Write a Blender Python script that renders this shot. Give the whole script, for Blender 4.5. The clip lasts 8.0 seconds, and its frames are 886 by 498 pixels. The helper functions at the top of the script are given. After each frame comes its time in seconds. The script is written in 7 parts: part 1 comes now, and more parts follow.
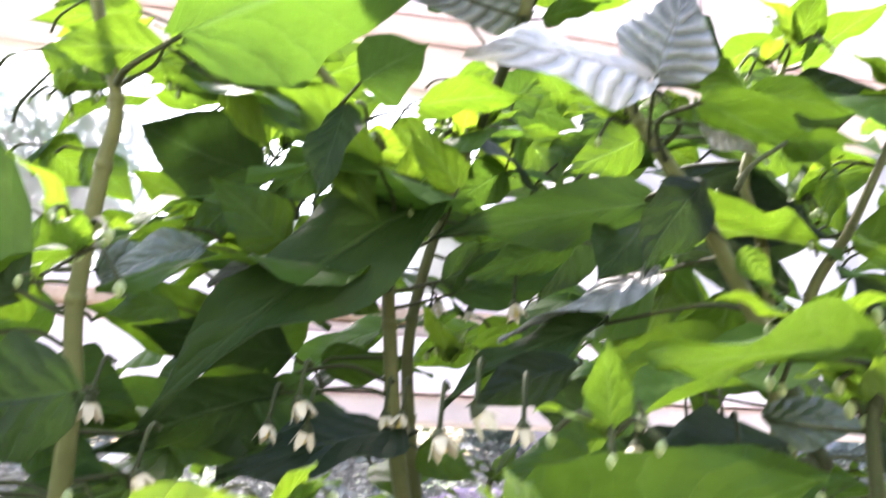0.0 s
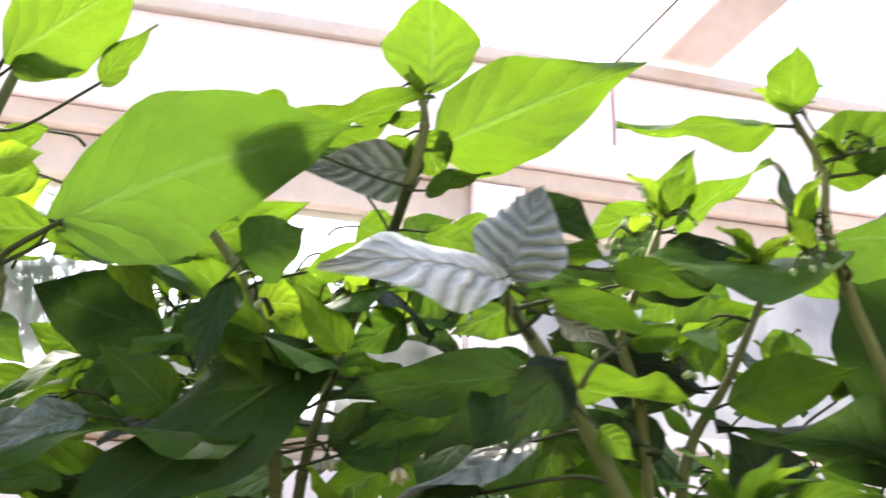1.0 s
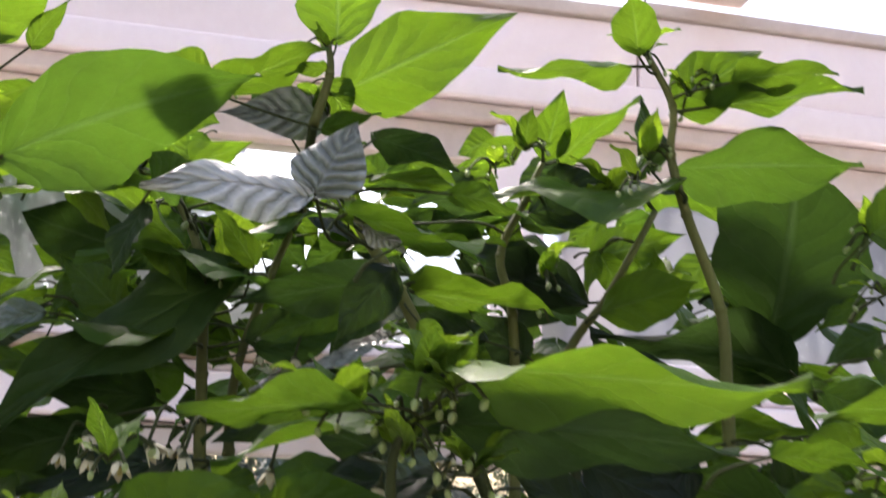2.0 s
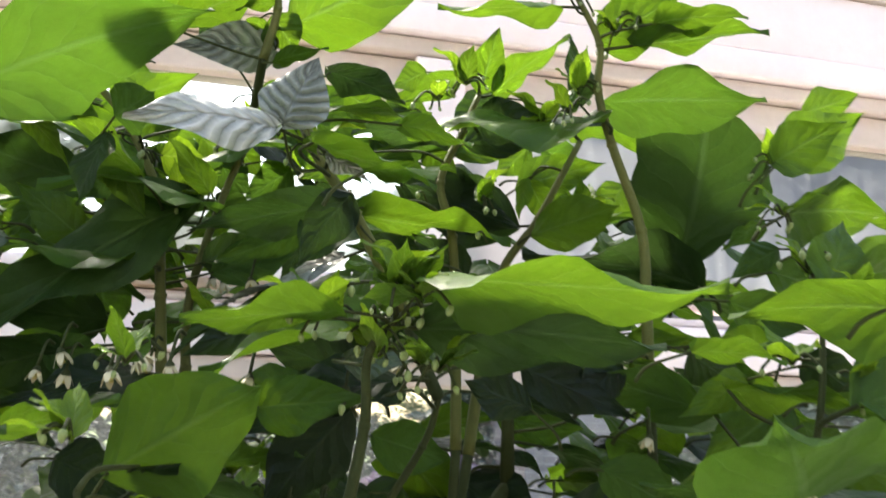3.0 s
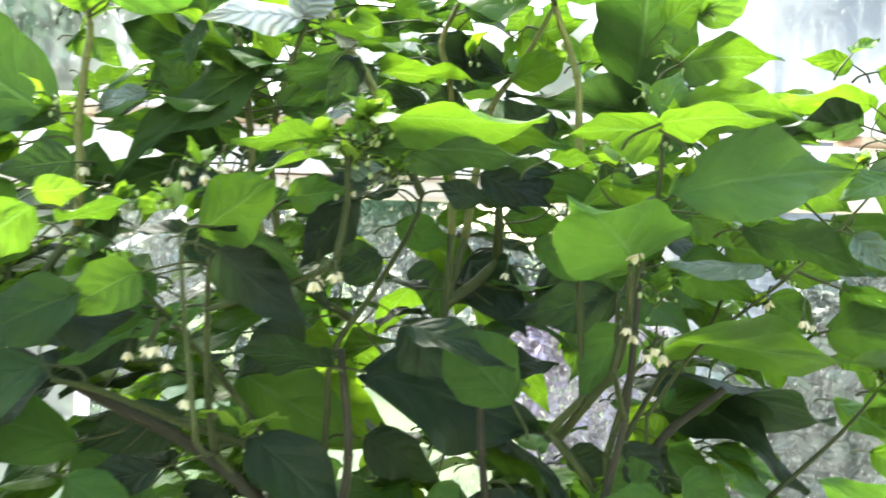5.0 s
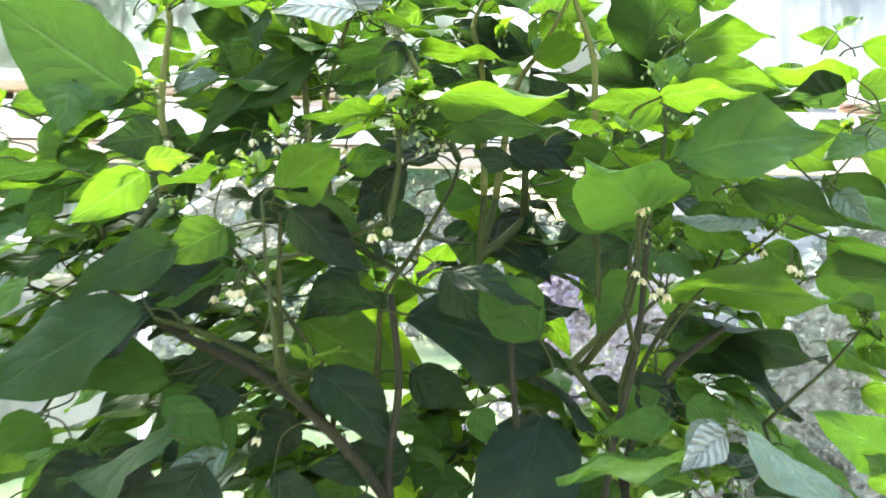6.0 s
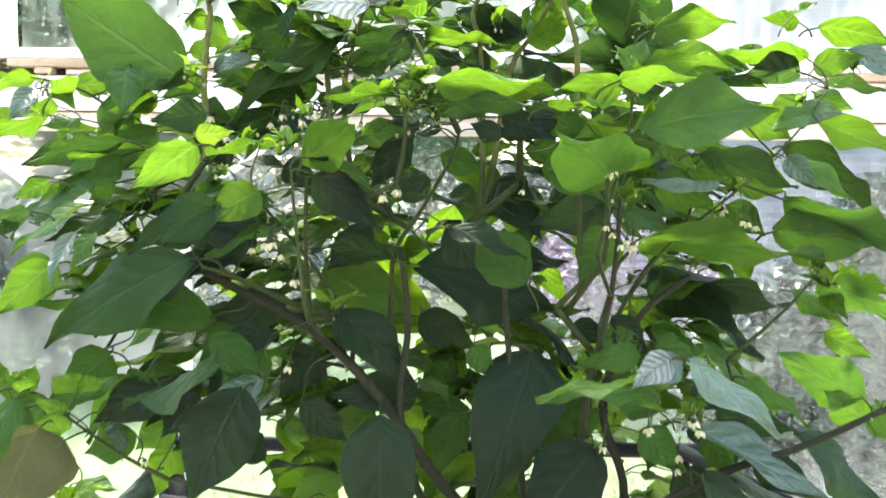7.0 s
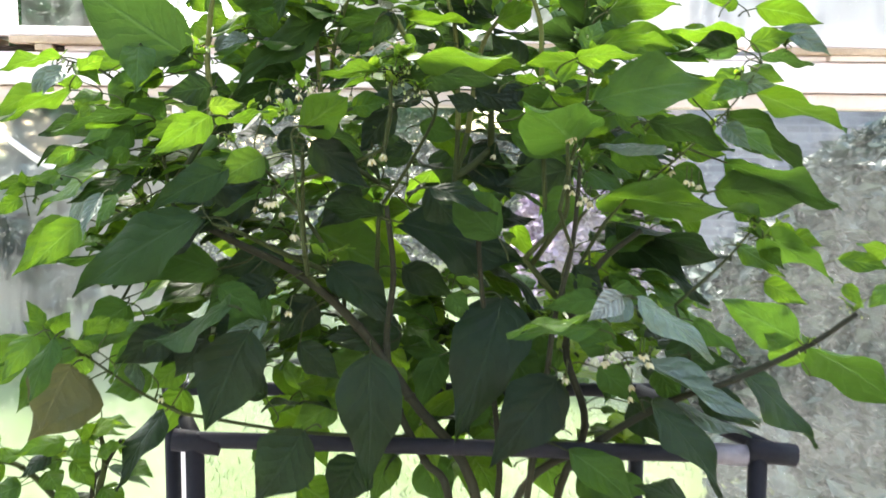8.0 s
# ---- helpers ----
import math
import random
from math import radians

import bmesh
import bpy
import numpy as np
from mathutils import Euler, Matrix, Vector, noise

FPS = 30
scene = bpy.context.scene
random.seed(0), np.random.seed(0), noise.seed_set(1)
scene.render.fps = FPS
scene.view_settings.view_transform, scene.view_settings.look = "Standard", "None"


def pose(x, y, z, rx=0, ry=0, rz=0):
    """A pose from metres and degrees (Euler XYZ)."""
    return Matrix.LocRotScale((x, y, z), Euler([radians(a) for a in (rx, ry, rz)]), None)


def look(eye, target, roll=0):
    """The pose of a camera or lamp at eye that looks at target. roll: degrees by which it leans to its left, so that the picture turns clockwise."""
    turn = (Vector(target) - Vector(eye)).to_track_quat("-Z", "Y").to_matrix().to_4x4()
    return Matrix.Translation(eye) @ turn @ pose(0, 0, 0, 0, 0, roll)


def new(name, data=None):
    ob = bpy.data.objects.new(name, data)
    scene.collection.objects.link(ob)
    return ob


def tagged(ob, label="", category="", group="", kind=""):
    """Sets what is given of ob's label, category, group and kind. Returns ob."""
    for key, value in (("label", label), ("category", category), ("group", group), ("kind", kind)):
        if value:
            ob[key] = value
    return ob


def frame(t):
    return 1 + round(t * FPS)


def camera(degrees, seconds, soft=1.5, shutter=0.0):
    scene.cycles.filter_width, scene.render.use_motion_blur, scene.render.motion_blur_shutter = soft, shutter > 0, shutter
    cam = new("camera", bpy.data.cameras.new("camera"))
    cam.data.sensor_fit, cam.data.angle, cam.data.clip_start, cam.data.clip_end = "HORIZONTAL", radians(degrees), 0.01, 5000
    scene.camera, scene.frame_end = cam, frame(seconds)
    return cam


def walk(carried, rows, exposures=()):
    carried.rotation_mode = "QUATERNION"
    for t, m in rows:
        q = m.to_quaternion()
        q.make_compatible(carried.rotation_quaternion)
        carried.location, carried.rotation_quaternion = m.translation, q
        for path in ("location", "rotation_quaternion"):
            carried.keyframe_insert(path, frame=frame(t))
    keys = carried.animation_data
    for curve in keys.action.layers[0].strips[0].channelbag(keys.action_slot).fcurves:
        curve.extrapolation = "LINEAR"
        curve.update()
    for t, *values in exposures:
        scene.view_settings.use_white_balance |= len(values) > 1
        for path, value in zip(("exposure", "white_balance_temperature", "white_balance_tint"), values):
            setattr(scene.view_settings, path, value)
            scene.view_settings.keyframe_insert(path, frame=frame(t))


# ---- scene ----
FOV = 49.24
cam = camera(FOV, 8.0, soft=1.6, shutter=0.65)
PATH = [
    (0.0, (-0.1694, -0.2551, 1.3476), (-0.0053, 0.7096, 1.5537), 1.66),
    (0.5, (-0.1625, -0.2626, 1.3644), (0.0394, 0.6835, 1.6176), 0.99),
    (1.0, (-0.1511, -0.2782, 1.3730), (0.0635, 0.6518, 1.6715), 0.85),
    (1.5, (-0.1033, -0.3193, 1.3652), (0.0453, 0.6276, 1.6506), 1.89),
    (2.0, (-0.0544, -0.3588, 1.3478), (0.0318, 0.6078, 1.5893), 2.80),
    (2.2, (-0.0529, -0.3665, 1.3470), (0.0403, 0.6045, 1.5672), 2.70),
    (3.3, (-0.0851, -0.4059, 1.3335), (0.1215, 0.5603, 1.4872), 1.11),
    (3.5, (-0.0763, -0.4205, 1.3319), (0.1244, 0.5501, 1.4648), 0.99),
    (4.0, (-0.0161, -0.4849, 1.3114), (0.0879, 0.5055, 1.4025), 1.69),
    (4.5, (0.0117, -0.5576, 1.3155), (0.0562, 0.4411, 1.3390), 1.68),
    (5.0, (-0.0029, -0.6069, 1.3126), (0.0295, 0.3926, 1.3101), 1.49),
    (5.2, (-0.0158, -0.6237, 1.3067), (0.0192, 0.3757, 1.3014), 1.22),
    (6.3, (-0.0164, -0.7477, 1.3008), (-0.0200, 0.2514, 1.2579), 0.65),
    (6.5, (-0.0074, -0.7749, 1.2992), (-0.0195, 0.2239, 1.2503), 0.58),
    (7.0, (0.0048, -0.8327, 1.3033), (-0.0125, 0.1647, 1.2329), 0.58),
    (7.5, (-0.0001, -0.8815, 1.3011), (-0.0013, 0.1150, 1.2173), 0.43),
    (8.0, (-0.0035, -0.9456, 1.2966), (0.0096, 0.0494, 1.1983), 0.22),
]
walk(cam, [(t, look(eye, target, roll)) for t, eye, target, roll in PATH],
     exposures=[(0.0, 3.38, 6600, 25), (1.0, 2.7, 7000, 17), (1.5, 2.1, 6950, 18), (2.2, 1.91, 6900, 20), (3.3, 2.62, 7250, 3), (4.5, 3.47, 6950, -2),
                (6.3, 3.58, 6800, -1), (8.0, 3.07, 6950, 6)])

# ---------------------------------------------------------------- world and sun
world = bpy.data.worlds.new("world")
scene.world = world
world.use_nodes = True
wn, wl = world.node_tree.nodes, world.node_tree.links
sky = wn.new("ShaderNodeTexSky")
sky.sky_type = 'NISHITA'
sky.sun_disc = False
sky.sun_elevation = radians(48)
sky.sun_rotation = radians(-20)
sky.air_density, sky.dust_density, sky.ozone_density = 1.0, 2.2, 1.0
wn["Background"].inputs["Strength"].default_value = 0.15
wl.new(sky.outputs["Color"], wn["Background"].inputs["Color"])

sun_data = bpy.data.lights.new("sun", 'SUN')
sun_data.energy = 2.4
sun_data.angle = radians(14)
sun_data.color = (1.0, 0.97, 0.92)
sun = new("sun", sun_data)
sun.matrix_world = look((-1.5, 4.0, 6.0), (0, 0, 1.3))

# ---------------------------------------------------------------- materials


def material(name, rough=0.6, metal=0.0):
    m = bpy.data.materials.new(name)
    m.use_nodes = True
    b = m.node_tree.nodes["Principled BSDF"]
    b.inputs["Roughness"].default_value = rough
    b.inputs["Metallic"].default_value = metal
    return m, m.node_tree.nodes, m.node_tree.links, b


def ramp(nodes, stops):
    r = nodes.new("ShaderNodeValToRGB")
    e = r.color_ramp.elements
    while len(e) < len(stops):
        e.new(0.5)
    for k, (pos, col) in enumerate(stops):
        e[k].position = pos
        e[k].color = (*col, 1)
    return r


def math_node(nodes, links, op, a, b=None):
    m = nodes.new("ShaderNodeMath")
    m.operation = op
    for i, v in ((0, a), (1, b)):
        if v is None:
            continue
        if isinstance(v, (int, float)):
            m.inputs[i].default_value = v
        else:
            links.new(v, m.inputs[i])
    return m.outputs[0]


def noise_tex(nodes, links, scale, detail=5.0, rough=0.6, vector=None):
    n = nodes.new("ShaderNodeTexNoise")
    n.inputs["Scale"].default_value = scale
    n.inputs["Detail"].default_value = detail
    n.inputs["Roughness"].default_value = rough
    if vector is not None:
        links.new(vector, n.inputs["Vector"])
    return n


def two_scale(name, dark, light, big, small, rough=0.6, bump=0.2, metal=0.0, dist=0.002):
    """A surface with stains at one scale and grain at another."""
    m, nodes, links, b = material(name, rough, metal)
    co = nodes.new("ShaderNodeTexCoord").outputs["Object"]
    n1 = noise_tex(nodes, links, big, 4, 0.6, co)
    n2 = noise_tex(nodes, links, small, 6, 0.7, co)
    mix = math_node(nodes, links, 'ADD', math_node(nodes, links, 'MULTIPLY', n1.outputs["Fac"], 0.6),
                    math_node(nodes, links, 'MULTIPLY', n2.outputs["Fac"], 0.4))
    r = ramp(nodes, [(0.32, dark), (0.66, light)])
    links.new(mix, r.inputs["Fac"])
    links.new(r.outputs["Color"], b.inputs["Base Color"])
    bp = nodes.new("ShaderNodeBump")
    bp.inputs["Strength"].default_value = bump
    bp.inputs["Distance"].default_value = dist
    links.new(n2.outputs["Fac"], bp.inputs["Height"])
    links.new(bp.outputs["Normal"], b.inputs["Normal"])
    return m


def leaf_material(name, top_dark, top_light, glow, vein, rough=0.42, through_light=0.5, relief=0.3, gloss=0.35, wander=1.3, sky_sheen=None):
    """Thin leaf: glossy green blade with paler veins that lets light through."""
    m, nodes, links, b = material(name, rough)
    uv = nodes.new("ShaderNodeUVMap").outputs["UV"]
    sep = nodes.new("ShaderNodeSeparateXYZ")
    links.new(uv, sep.inputs[0])
    sub = math_node(nodes, links, 'SUBTRACT', sep.outputs["X"], 0.5)
    a = math_node(nodes, links, 'MULTIPLY', math_node(nodes, links, 'ABSOLUTE', sub), 2.0)
    info = math_node(nodes, links, 'FRACT', math_node(nodes, links, 'ADD', nodes.new("ShaderNodeObjectInfo").outputs["Random"],
                                                     nodes.new("ShaderNodeNewGeometry").outputs["Random Per Island"]))
    spread = nodes.new("ShaderNodeCombineXYZ")
    links.new(sep.outputs["X"], spread.inputs[0])
    links.new(sep.outputs["Y"], spread.inputs[1])
    links.new(math_node(nodes, links, 'MULTIPLY', info, 40.0), spread.inputs[2])
    obj = spread.outputs[0]
    warp = noise_tex(nodes, links, 3.0, 2, 0.5, obj).outputs["Fac"]
    # side veins sweep towards the tip
    phase = math_node(nodes, links, 'SUBTRACT', math_node(nodes, links, 'MULTIPLY', sep.outputs["Y"], 7.5 if sky_sheen else 5.6),
                      math_node(nodes, links, 'MULTIPLY', math_node(nodes, links, 'POWER', a, 0.8), 1.7))
    phase = math_node(nodes, links, 'ADD', phase, math_node(nodes, links, 'MULTIPLY', warp, wander))
    tri = math_node(nodes, links, 'ABSOLUTE', math_node(nodes, links, 'SUBTRACT', math_node(nodes, links, 'FRACT', phase), 0.5))
    side = nodes.new("ShaderNodeMapRange")
    side.inputs["From Min"].default_value, side.inputs["From Max"].default_value = 0.0, 0.045
    side.inputs["To Min"].default_value, side.inputs["To Max"].default_value = 0.5, 0.0
    links.new(tri, side.inputs["Value"])
    mid = nodes.new("ShaderNodeMapRange")
    mid.inputs["From Min"].default_value, mid.inputs["From Max"].default_value = 0.02, 0.07
    mid.inputs["To Min"].default_value, mid.inputs["To Max"].default_value = 1.0, 0.0
    links.new(a, mid.inputs["Value"])
    veins = math_node(nodes, links, 'MAXIMUM', side.outputs[0], mid.outputs[0])
    n1 = noise_tex(nodes, links, 3.4, 5, 0.65, obj)
    n2 = noise_tex(nodes, links, 20.0, 5, 0.7, obj)
    mottle = math_node(nodes, links, 'ADD', math_node(nodes, links, 'MULTIPLY', n1.outputs["Fac"], 0.5),
                       math_node(nodes, links, 'MULTIPLY', n2.outputs["Fac"], 0.25))
    mottle = math_node(nodes, links, 'ADD', mottle, math_node(nodes, links, 'MULTIPLY', info, 0.35))
    col = ramp(nodes, [(0.35, top_dark), (0.8, top_light)])
    links.new(mottle, col.inputs["Fac"])
    mixc = nodes.new("ShaderNodeMixRGB")
    links.new(math_node(nodes, links, 'MULTIPLY', veins, 0.2), mixc.inputs["Fac"])
    links.new(col.outputs["Color"], mixc.inputs["Color1"])
    mixc.inputs["Color2"].default_value = (*vein, 1)
    links.new(mixc.outputs["Color"], b.inputs["Base Color"])
    if sky_sheen:
        # pale sky sheen painted into the colour of the swellings between the veins
        sheen_paint = nodes.new("ShaderNodeMixRGB")
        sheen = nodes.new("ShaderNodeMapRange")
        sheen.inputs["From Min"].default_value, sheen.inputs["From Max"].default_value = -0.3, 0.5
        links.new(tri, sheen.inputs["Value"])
        links.new(math_node(nodes, links, 'MULTIPLY', sheen.outputs[0], math_node(nodes, links, 'ADD', n1.outputs["Fac"], 0.3)), sheen_paint.inputs["Fac"])
        links.new(mixc.outputs["Color"], sheen_paint.inputs["Color1"])
        sheen_paint.inputs["Color2"].default_value = (*sky_sheen, 1)
        links.new(sheen_paint.outputs["Color"], b.inputs["Base Color"])
    b.inputs["Specular IOR Level"].default_value = gloss
    gl_r = nodes.new("ShaderNodeMapRange")
    gl_r.inputs["From Min"].default_value, gl_r.inputs["From Max"].default_value = 0.3, 0.7
    gl_r.inputs["To Min"].default_value, gl_r.inputs["To Max"].default_value = rough - 0.1, rough + 0.16
    links.new(n1.outputs["Fac"], gl_r.inputs["Value"])
    links.new(gl_r.outputs[0], b.inputs["Roughness"])
    # puckered relief between the veins
    pucker = math_node(nodes, links, 'MULTIPLY', math_node(nodes, links, 'POWER', tri, 0.6), 1.2)
    fine = math_node(nodes, links, 'MULTIPLY', n2.outputs["Fac"], 0.35)
    height = math_node(nodes, links, 'SUBTRACT', math_node(nodes, links, 'ADD', pucker, fine), mid.outputs[0])
    bp = nodes.new("ShaderNodeBump")
    bp.inputs["Strength"].default_value = relief
    bp.inputs["Distance"].default_value = 0.004
    links.new(height, bp.inputs["Height"])
    links.new(bp.outputs["Normal"], b.inputs["Normal"])
    tr = nodes.new("ShaderNodeBsdfTranslucent")
    mixt = nodes.new("ShaderNodeMixRGB")
    links.new(math_node(nodes, links, 'MULTIPLY', veins, 0.25), mixt.inputs["Fac"])
    gl = ramp(nodes, [(0.35, tuple(c * 0.62 for c in glow)), (0.85, tuple(c * 1.1 for c in glow))])
    links.new(mottle, gl.inputs["Fac"])
    links.new(gl.outputs["Color"], mixt.inputs["Color1"])
    mixt.inputs["Color2"].default_value = (*vein, 1)
    links.new(mixt.outputs["Color"], tr.inputs["Color"])
    links.new(bp.outputs["Normal"], tr.inputs["Normal"])
    mx = nodes.new("ShaderNodeMixShader")
    mx.inputs["Fac"].default_value = through_light
    links.new(b.outputs[0], mx.inputs[1])
    links.new(tr.outputs[0], mx.inputs[2])
    links.new(mx.outputs[0], nodes["Material Output"].inputs["Surface"])
    return m


LEAF = leaf_material("leaf_green", (0.028, 0.075, 0.012), (0.058, 0.126, 0.020), (0.086, 0.168, 0.007), (0.13, 0.21, 0.07), gloss=0.22)
# old leaves, with the shade of unlit places put into the near-black green
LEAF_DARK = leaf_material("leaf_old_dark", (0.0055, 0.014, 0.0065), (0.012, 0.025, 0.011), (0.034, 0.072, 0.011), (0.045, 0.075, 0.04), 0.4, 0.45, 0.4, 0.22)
LEAF_YOUNG = leaf_material("leaf_young", (0.07, 0.145, 0.016), (0.12, 0.21, 0.022), (0.18, 0.305, 0.012), (0.27, 0.35, 0.09), 0.45, 0.55, 0.3, 0.3)
LEAF_MID = leaf_material("leaf_deep_green", (0.028, 0.066, 0.015), (0.048, 0.105, 0.022), (0.064, 0.138, 0.010), (0.09, 0.15, 0.055), 0.5, 0.42, 0.3, 0.1)
LEAF_LIME = leaf_material("leaf_lime", (0.034, 0.088, 0.011), (0.062, 0.132, 0.016), (0.09, 0.17, 0.008), (0.13, 0.20, 0.055), 0.45, 0.5, 0.3, 0.13)
LEAF_BROWN = leaf_material("leaf_bronzed", (0.034, 0.044, 0.014), (0.07, 0.068, 0.022), (0.085, 0.092, 0.02), (0.14, 0.14, 0.07), 0.5, 0.35)
# silvery sky reflection is part of the base colour here
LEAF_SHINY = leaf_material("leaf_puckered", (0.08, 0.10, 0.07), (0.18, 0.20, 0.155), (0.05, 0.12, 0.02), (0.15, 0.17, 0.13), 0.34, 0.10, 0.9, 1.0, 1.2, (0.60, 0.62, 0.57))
LEAF_GREY = leaf_material("leaf_glossy", (0.026, 0.055, 0.024), (0.055, 0.095, 0.045), (0.05, 0.11, 0.018), (0.10, 0.14, 0.08), 0.36, 0.2, 0.5, 1.0, 2.0)
LEAF_DEEP = leaf_material("leaf_thick_green", (0.017, 0.040, 0.011), (0.030, 0.064, 0.016), (0.027, 0.060, 0.007), (0.06, 0.10, 0.04), 0.45, 0.4, 0.35, 0.14)
# darker leaf, with a weaker sky sheen painted between its veins
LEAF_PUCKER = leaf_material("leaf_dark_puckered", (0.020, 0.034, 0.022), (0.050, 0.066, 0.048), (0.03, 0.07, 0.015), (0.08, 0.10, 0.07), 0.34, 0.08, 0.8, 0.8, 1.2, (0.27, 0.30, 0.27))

STEM = two_scale("stem_green", (0.015, 0.022, 0.006), (0.038, 0.048, 0.013), 9, 60, 0.7, 0.3)
STEM_GREEN = two_scale("stem_young", (0.05, 0.058, 0.013), (0.105, 0.112, 0.03), 9, 60, 0.55, 0.3)
STEM_BROWN = two_scale("stem_woody", (0.010, 0.011, 0.006), (0.026, 0.025, 0.012), 12, 90, 0.7, 0.5)
for stalk in (STEM, STEM_GREEN, STEM_BROWN):
    stalk.node_tree.nodes["Principled BSDF"].inputs["Specular IOR Level"].default_value = 0.15
PETAL = two_scale("petal_cream", (0.30, 0.27, 0.15), (0.45, 0.41, 0.26), 40, 200, 0.6, 0.1)
ANTHER = two_scale("anther", (0.35, 0.28, 0.06), (0.5, 0.42, 0.12), 40, 200, 0.7, 0.1)
BUDMAT = two_scale("bud_pale", (0.09, 0.14, 0.03), (0.21, 0.26, 0.09), 30, 200, 0.5, 0.1)
PAINT = two_scale("white_paint", (0.84, 0.72, 0.725), (0.92, 0.81, 0.815), 3, 70, 0.5, 0.15)
# dull pink of caps and bars; on the cornice bed it stands for shade
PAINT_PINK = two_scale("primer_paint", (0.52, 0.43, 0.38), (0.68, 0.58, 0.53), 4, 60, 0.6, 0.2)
PLASTER = two_scale("dull_plaster", (0.25, 0.23, 0.20), (0.37, 0.34, 0.30), 2, 60, 0.9, 0.3)
WOOD = two_scale("bare_timber", (0.28, 0.19, 0.12), (0.5, 0.38, 0.28), 6, 120, 0.75, 0.4)
WOOD_DARK = two_scale("dark_timber", (0.04, 0.03, 0.025), (0.10, 0.075, 0.06), 8, 120, 0.8, 0.4)
BLACK = two_scale("black_coated_steel", (0.005, 0.005, 0.008), (0.013, 0.012, 0.017), 10, 150, 0.72, 0.1)
BLACK.node_tree.nodes["Principled BSDF"].inputs["Specular IOR Level"].default_value = 0.2
RUBBER = two_scale("tape_grey", (0.10, 0.09, 0.10), (0.2, 0.18, 0.2), 15, 90, 0.6, 0.3)
HOSE = two_scale("hose_white", (0.6, 0.58, 0.55), (0.8, 0.78, 0.75), 6, 80, 0.45, 0.1)
GRASS = two_scale("lawn", (0.088, 0.128, 0.035), (0.15, 0.195, 0.062), 1.2, 45, 0.9, 0.6, 0.0, 0.02)
GRASS_BLADE = two_scale("grass_blade", (0.11, 0.16, 0.035), (0.20, 0.26, 0.07), 3, 45, 0.7, 0.2)
EARTH = two_scale("potting_soil", (0.015, 0.011, 0.008), (0.05, 0.036, 0.025), 9, 80, 0.95, 0.9, 0.0, 0.01)
POT = two_scale("planter_plastic", (0.03, 0.03, 0.03), (0.06, 0.06, 0.06), 6, 90, 0.5, 0.2)
CONCRETE = two_scale("concrete", (0.24, 0.23, 0.21), (0.42, 0.40, 0.37), 2, 60, 0.85, 0.4)
HEDGE = two_scale("hedge_leaf", (0.007, 0.018, 0.016), (0.055, 0.085, 0.06), 5, 60, 0.5, 0.3)
TREE_LEAF = two_scale("tree_leaf", (0.05, 0.10, 0.04), (0.13, 0.2, 0.08), 1.5, 30, 0.5, 0.3)
BARK = two_scale("bark", (0.06, 0.05, 0.04), (0.16, 0.13, 0.1), 4, 40, 0.9, 0.8, 0.0, 0.01)
BLOSSOM = two_scale("purple_shrub", (0.10, 0.06, 0.09), (0.30, 0.20, 0.28), 4, 40, 0.6, 0.3)


def brick_material(name, dark, light, joint):
    m, nodes, links, b = material(name, 0.9)
    co = nodes.new("ShaderNodeTexCoord").outputs["Object"]
    mp = nodes.new("ShaderNodeMapping")
    mp.inputs["Rotation"].default_value = (radians(90), 0, 0)
    links.new(co, mp.inputs["Vector"])
    br = nodes.new("ShaderNodeTexBrick")
    br.inputs["Scale"].default_value = 1.0
    br.inputs["Brick Width"].default_value, br.inputs["Row Height"].default_value = 0.225, 0.075
    br.inputs["Mortar Size"].default_value = 0.01
    br.inputs["Color1"].default_value, br.inputs["Color2"].default_value, br.inputs["Mortar"].default_value = (*dark, 1), (*light, 1), (*joint, 1)
    links.new(mp.outputs[0], br.inputs["Vector"])
    n = noise_tex(nodes, links, 2.5, 6, 0.7, co)
    mx = nodes.new("ShaderNodeMixRGB")
    mx.blend_type = 'MULTIPLY'
    mx.inputs["Fac"].default_value = 0.8
    links.new(br.outputs["Color"], mx.inputs["Color1"])
    links.new(ramp_of(nodes, links, n.outputs["Fac"]), mx.inputs["Color2"])
    links.new(mx.outputs["Color"], b.inputs["Base Color"])
    return m


def ramp_of(nodes, links, fac):
    r = ramp(nodes, [(0.3, (0.45, 0.45, 0.45)), (0.7, (1.0, 1.0, 1.0))])
    links.new(fac, r.inputs["Fac"])
    return r.outputs["Color"]


GREY_BRICK = brick_material("grey_brick", (0.20, 0.155, 0.17), (0.29, 0.235, 0.25), (0.30, 0.255, 0.265))


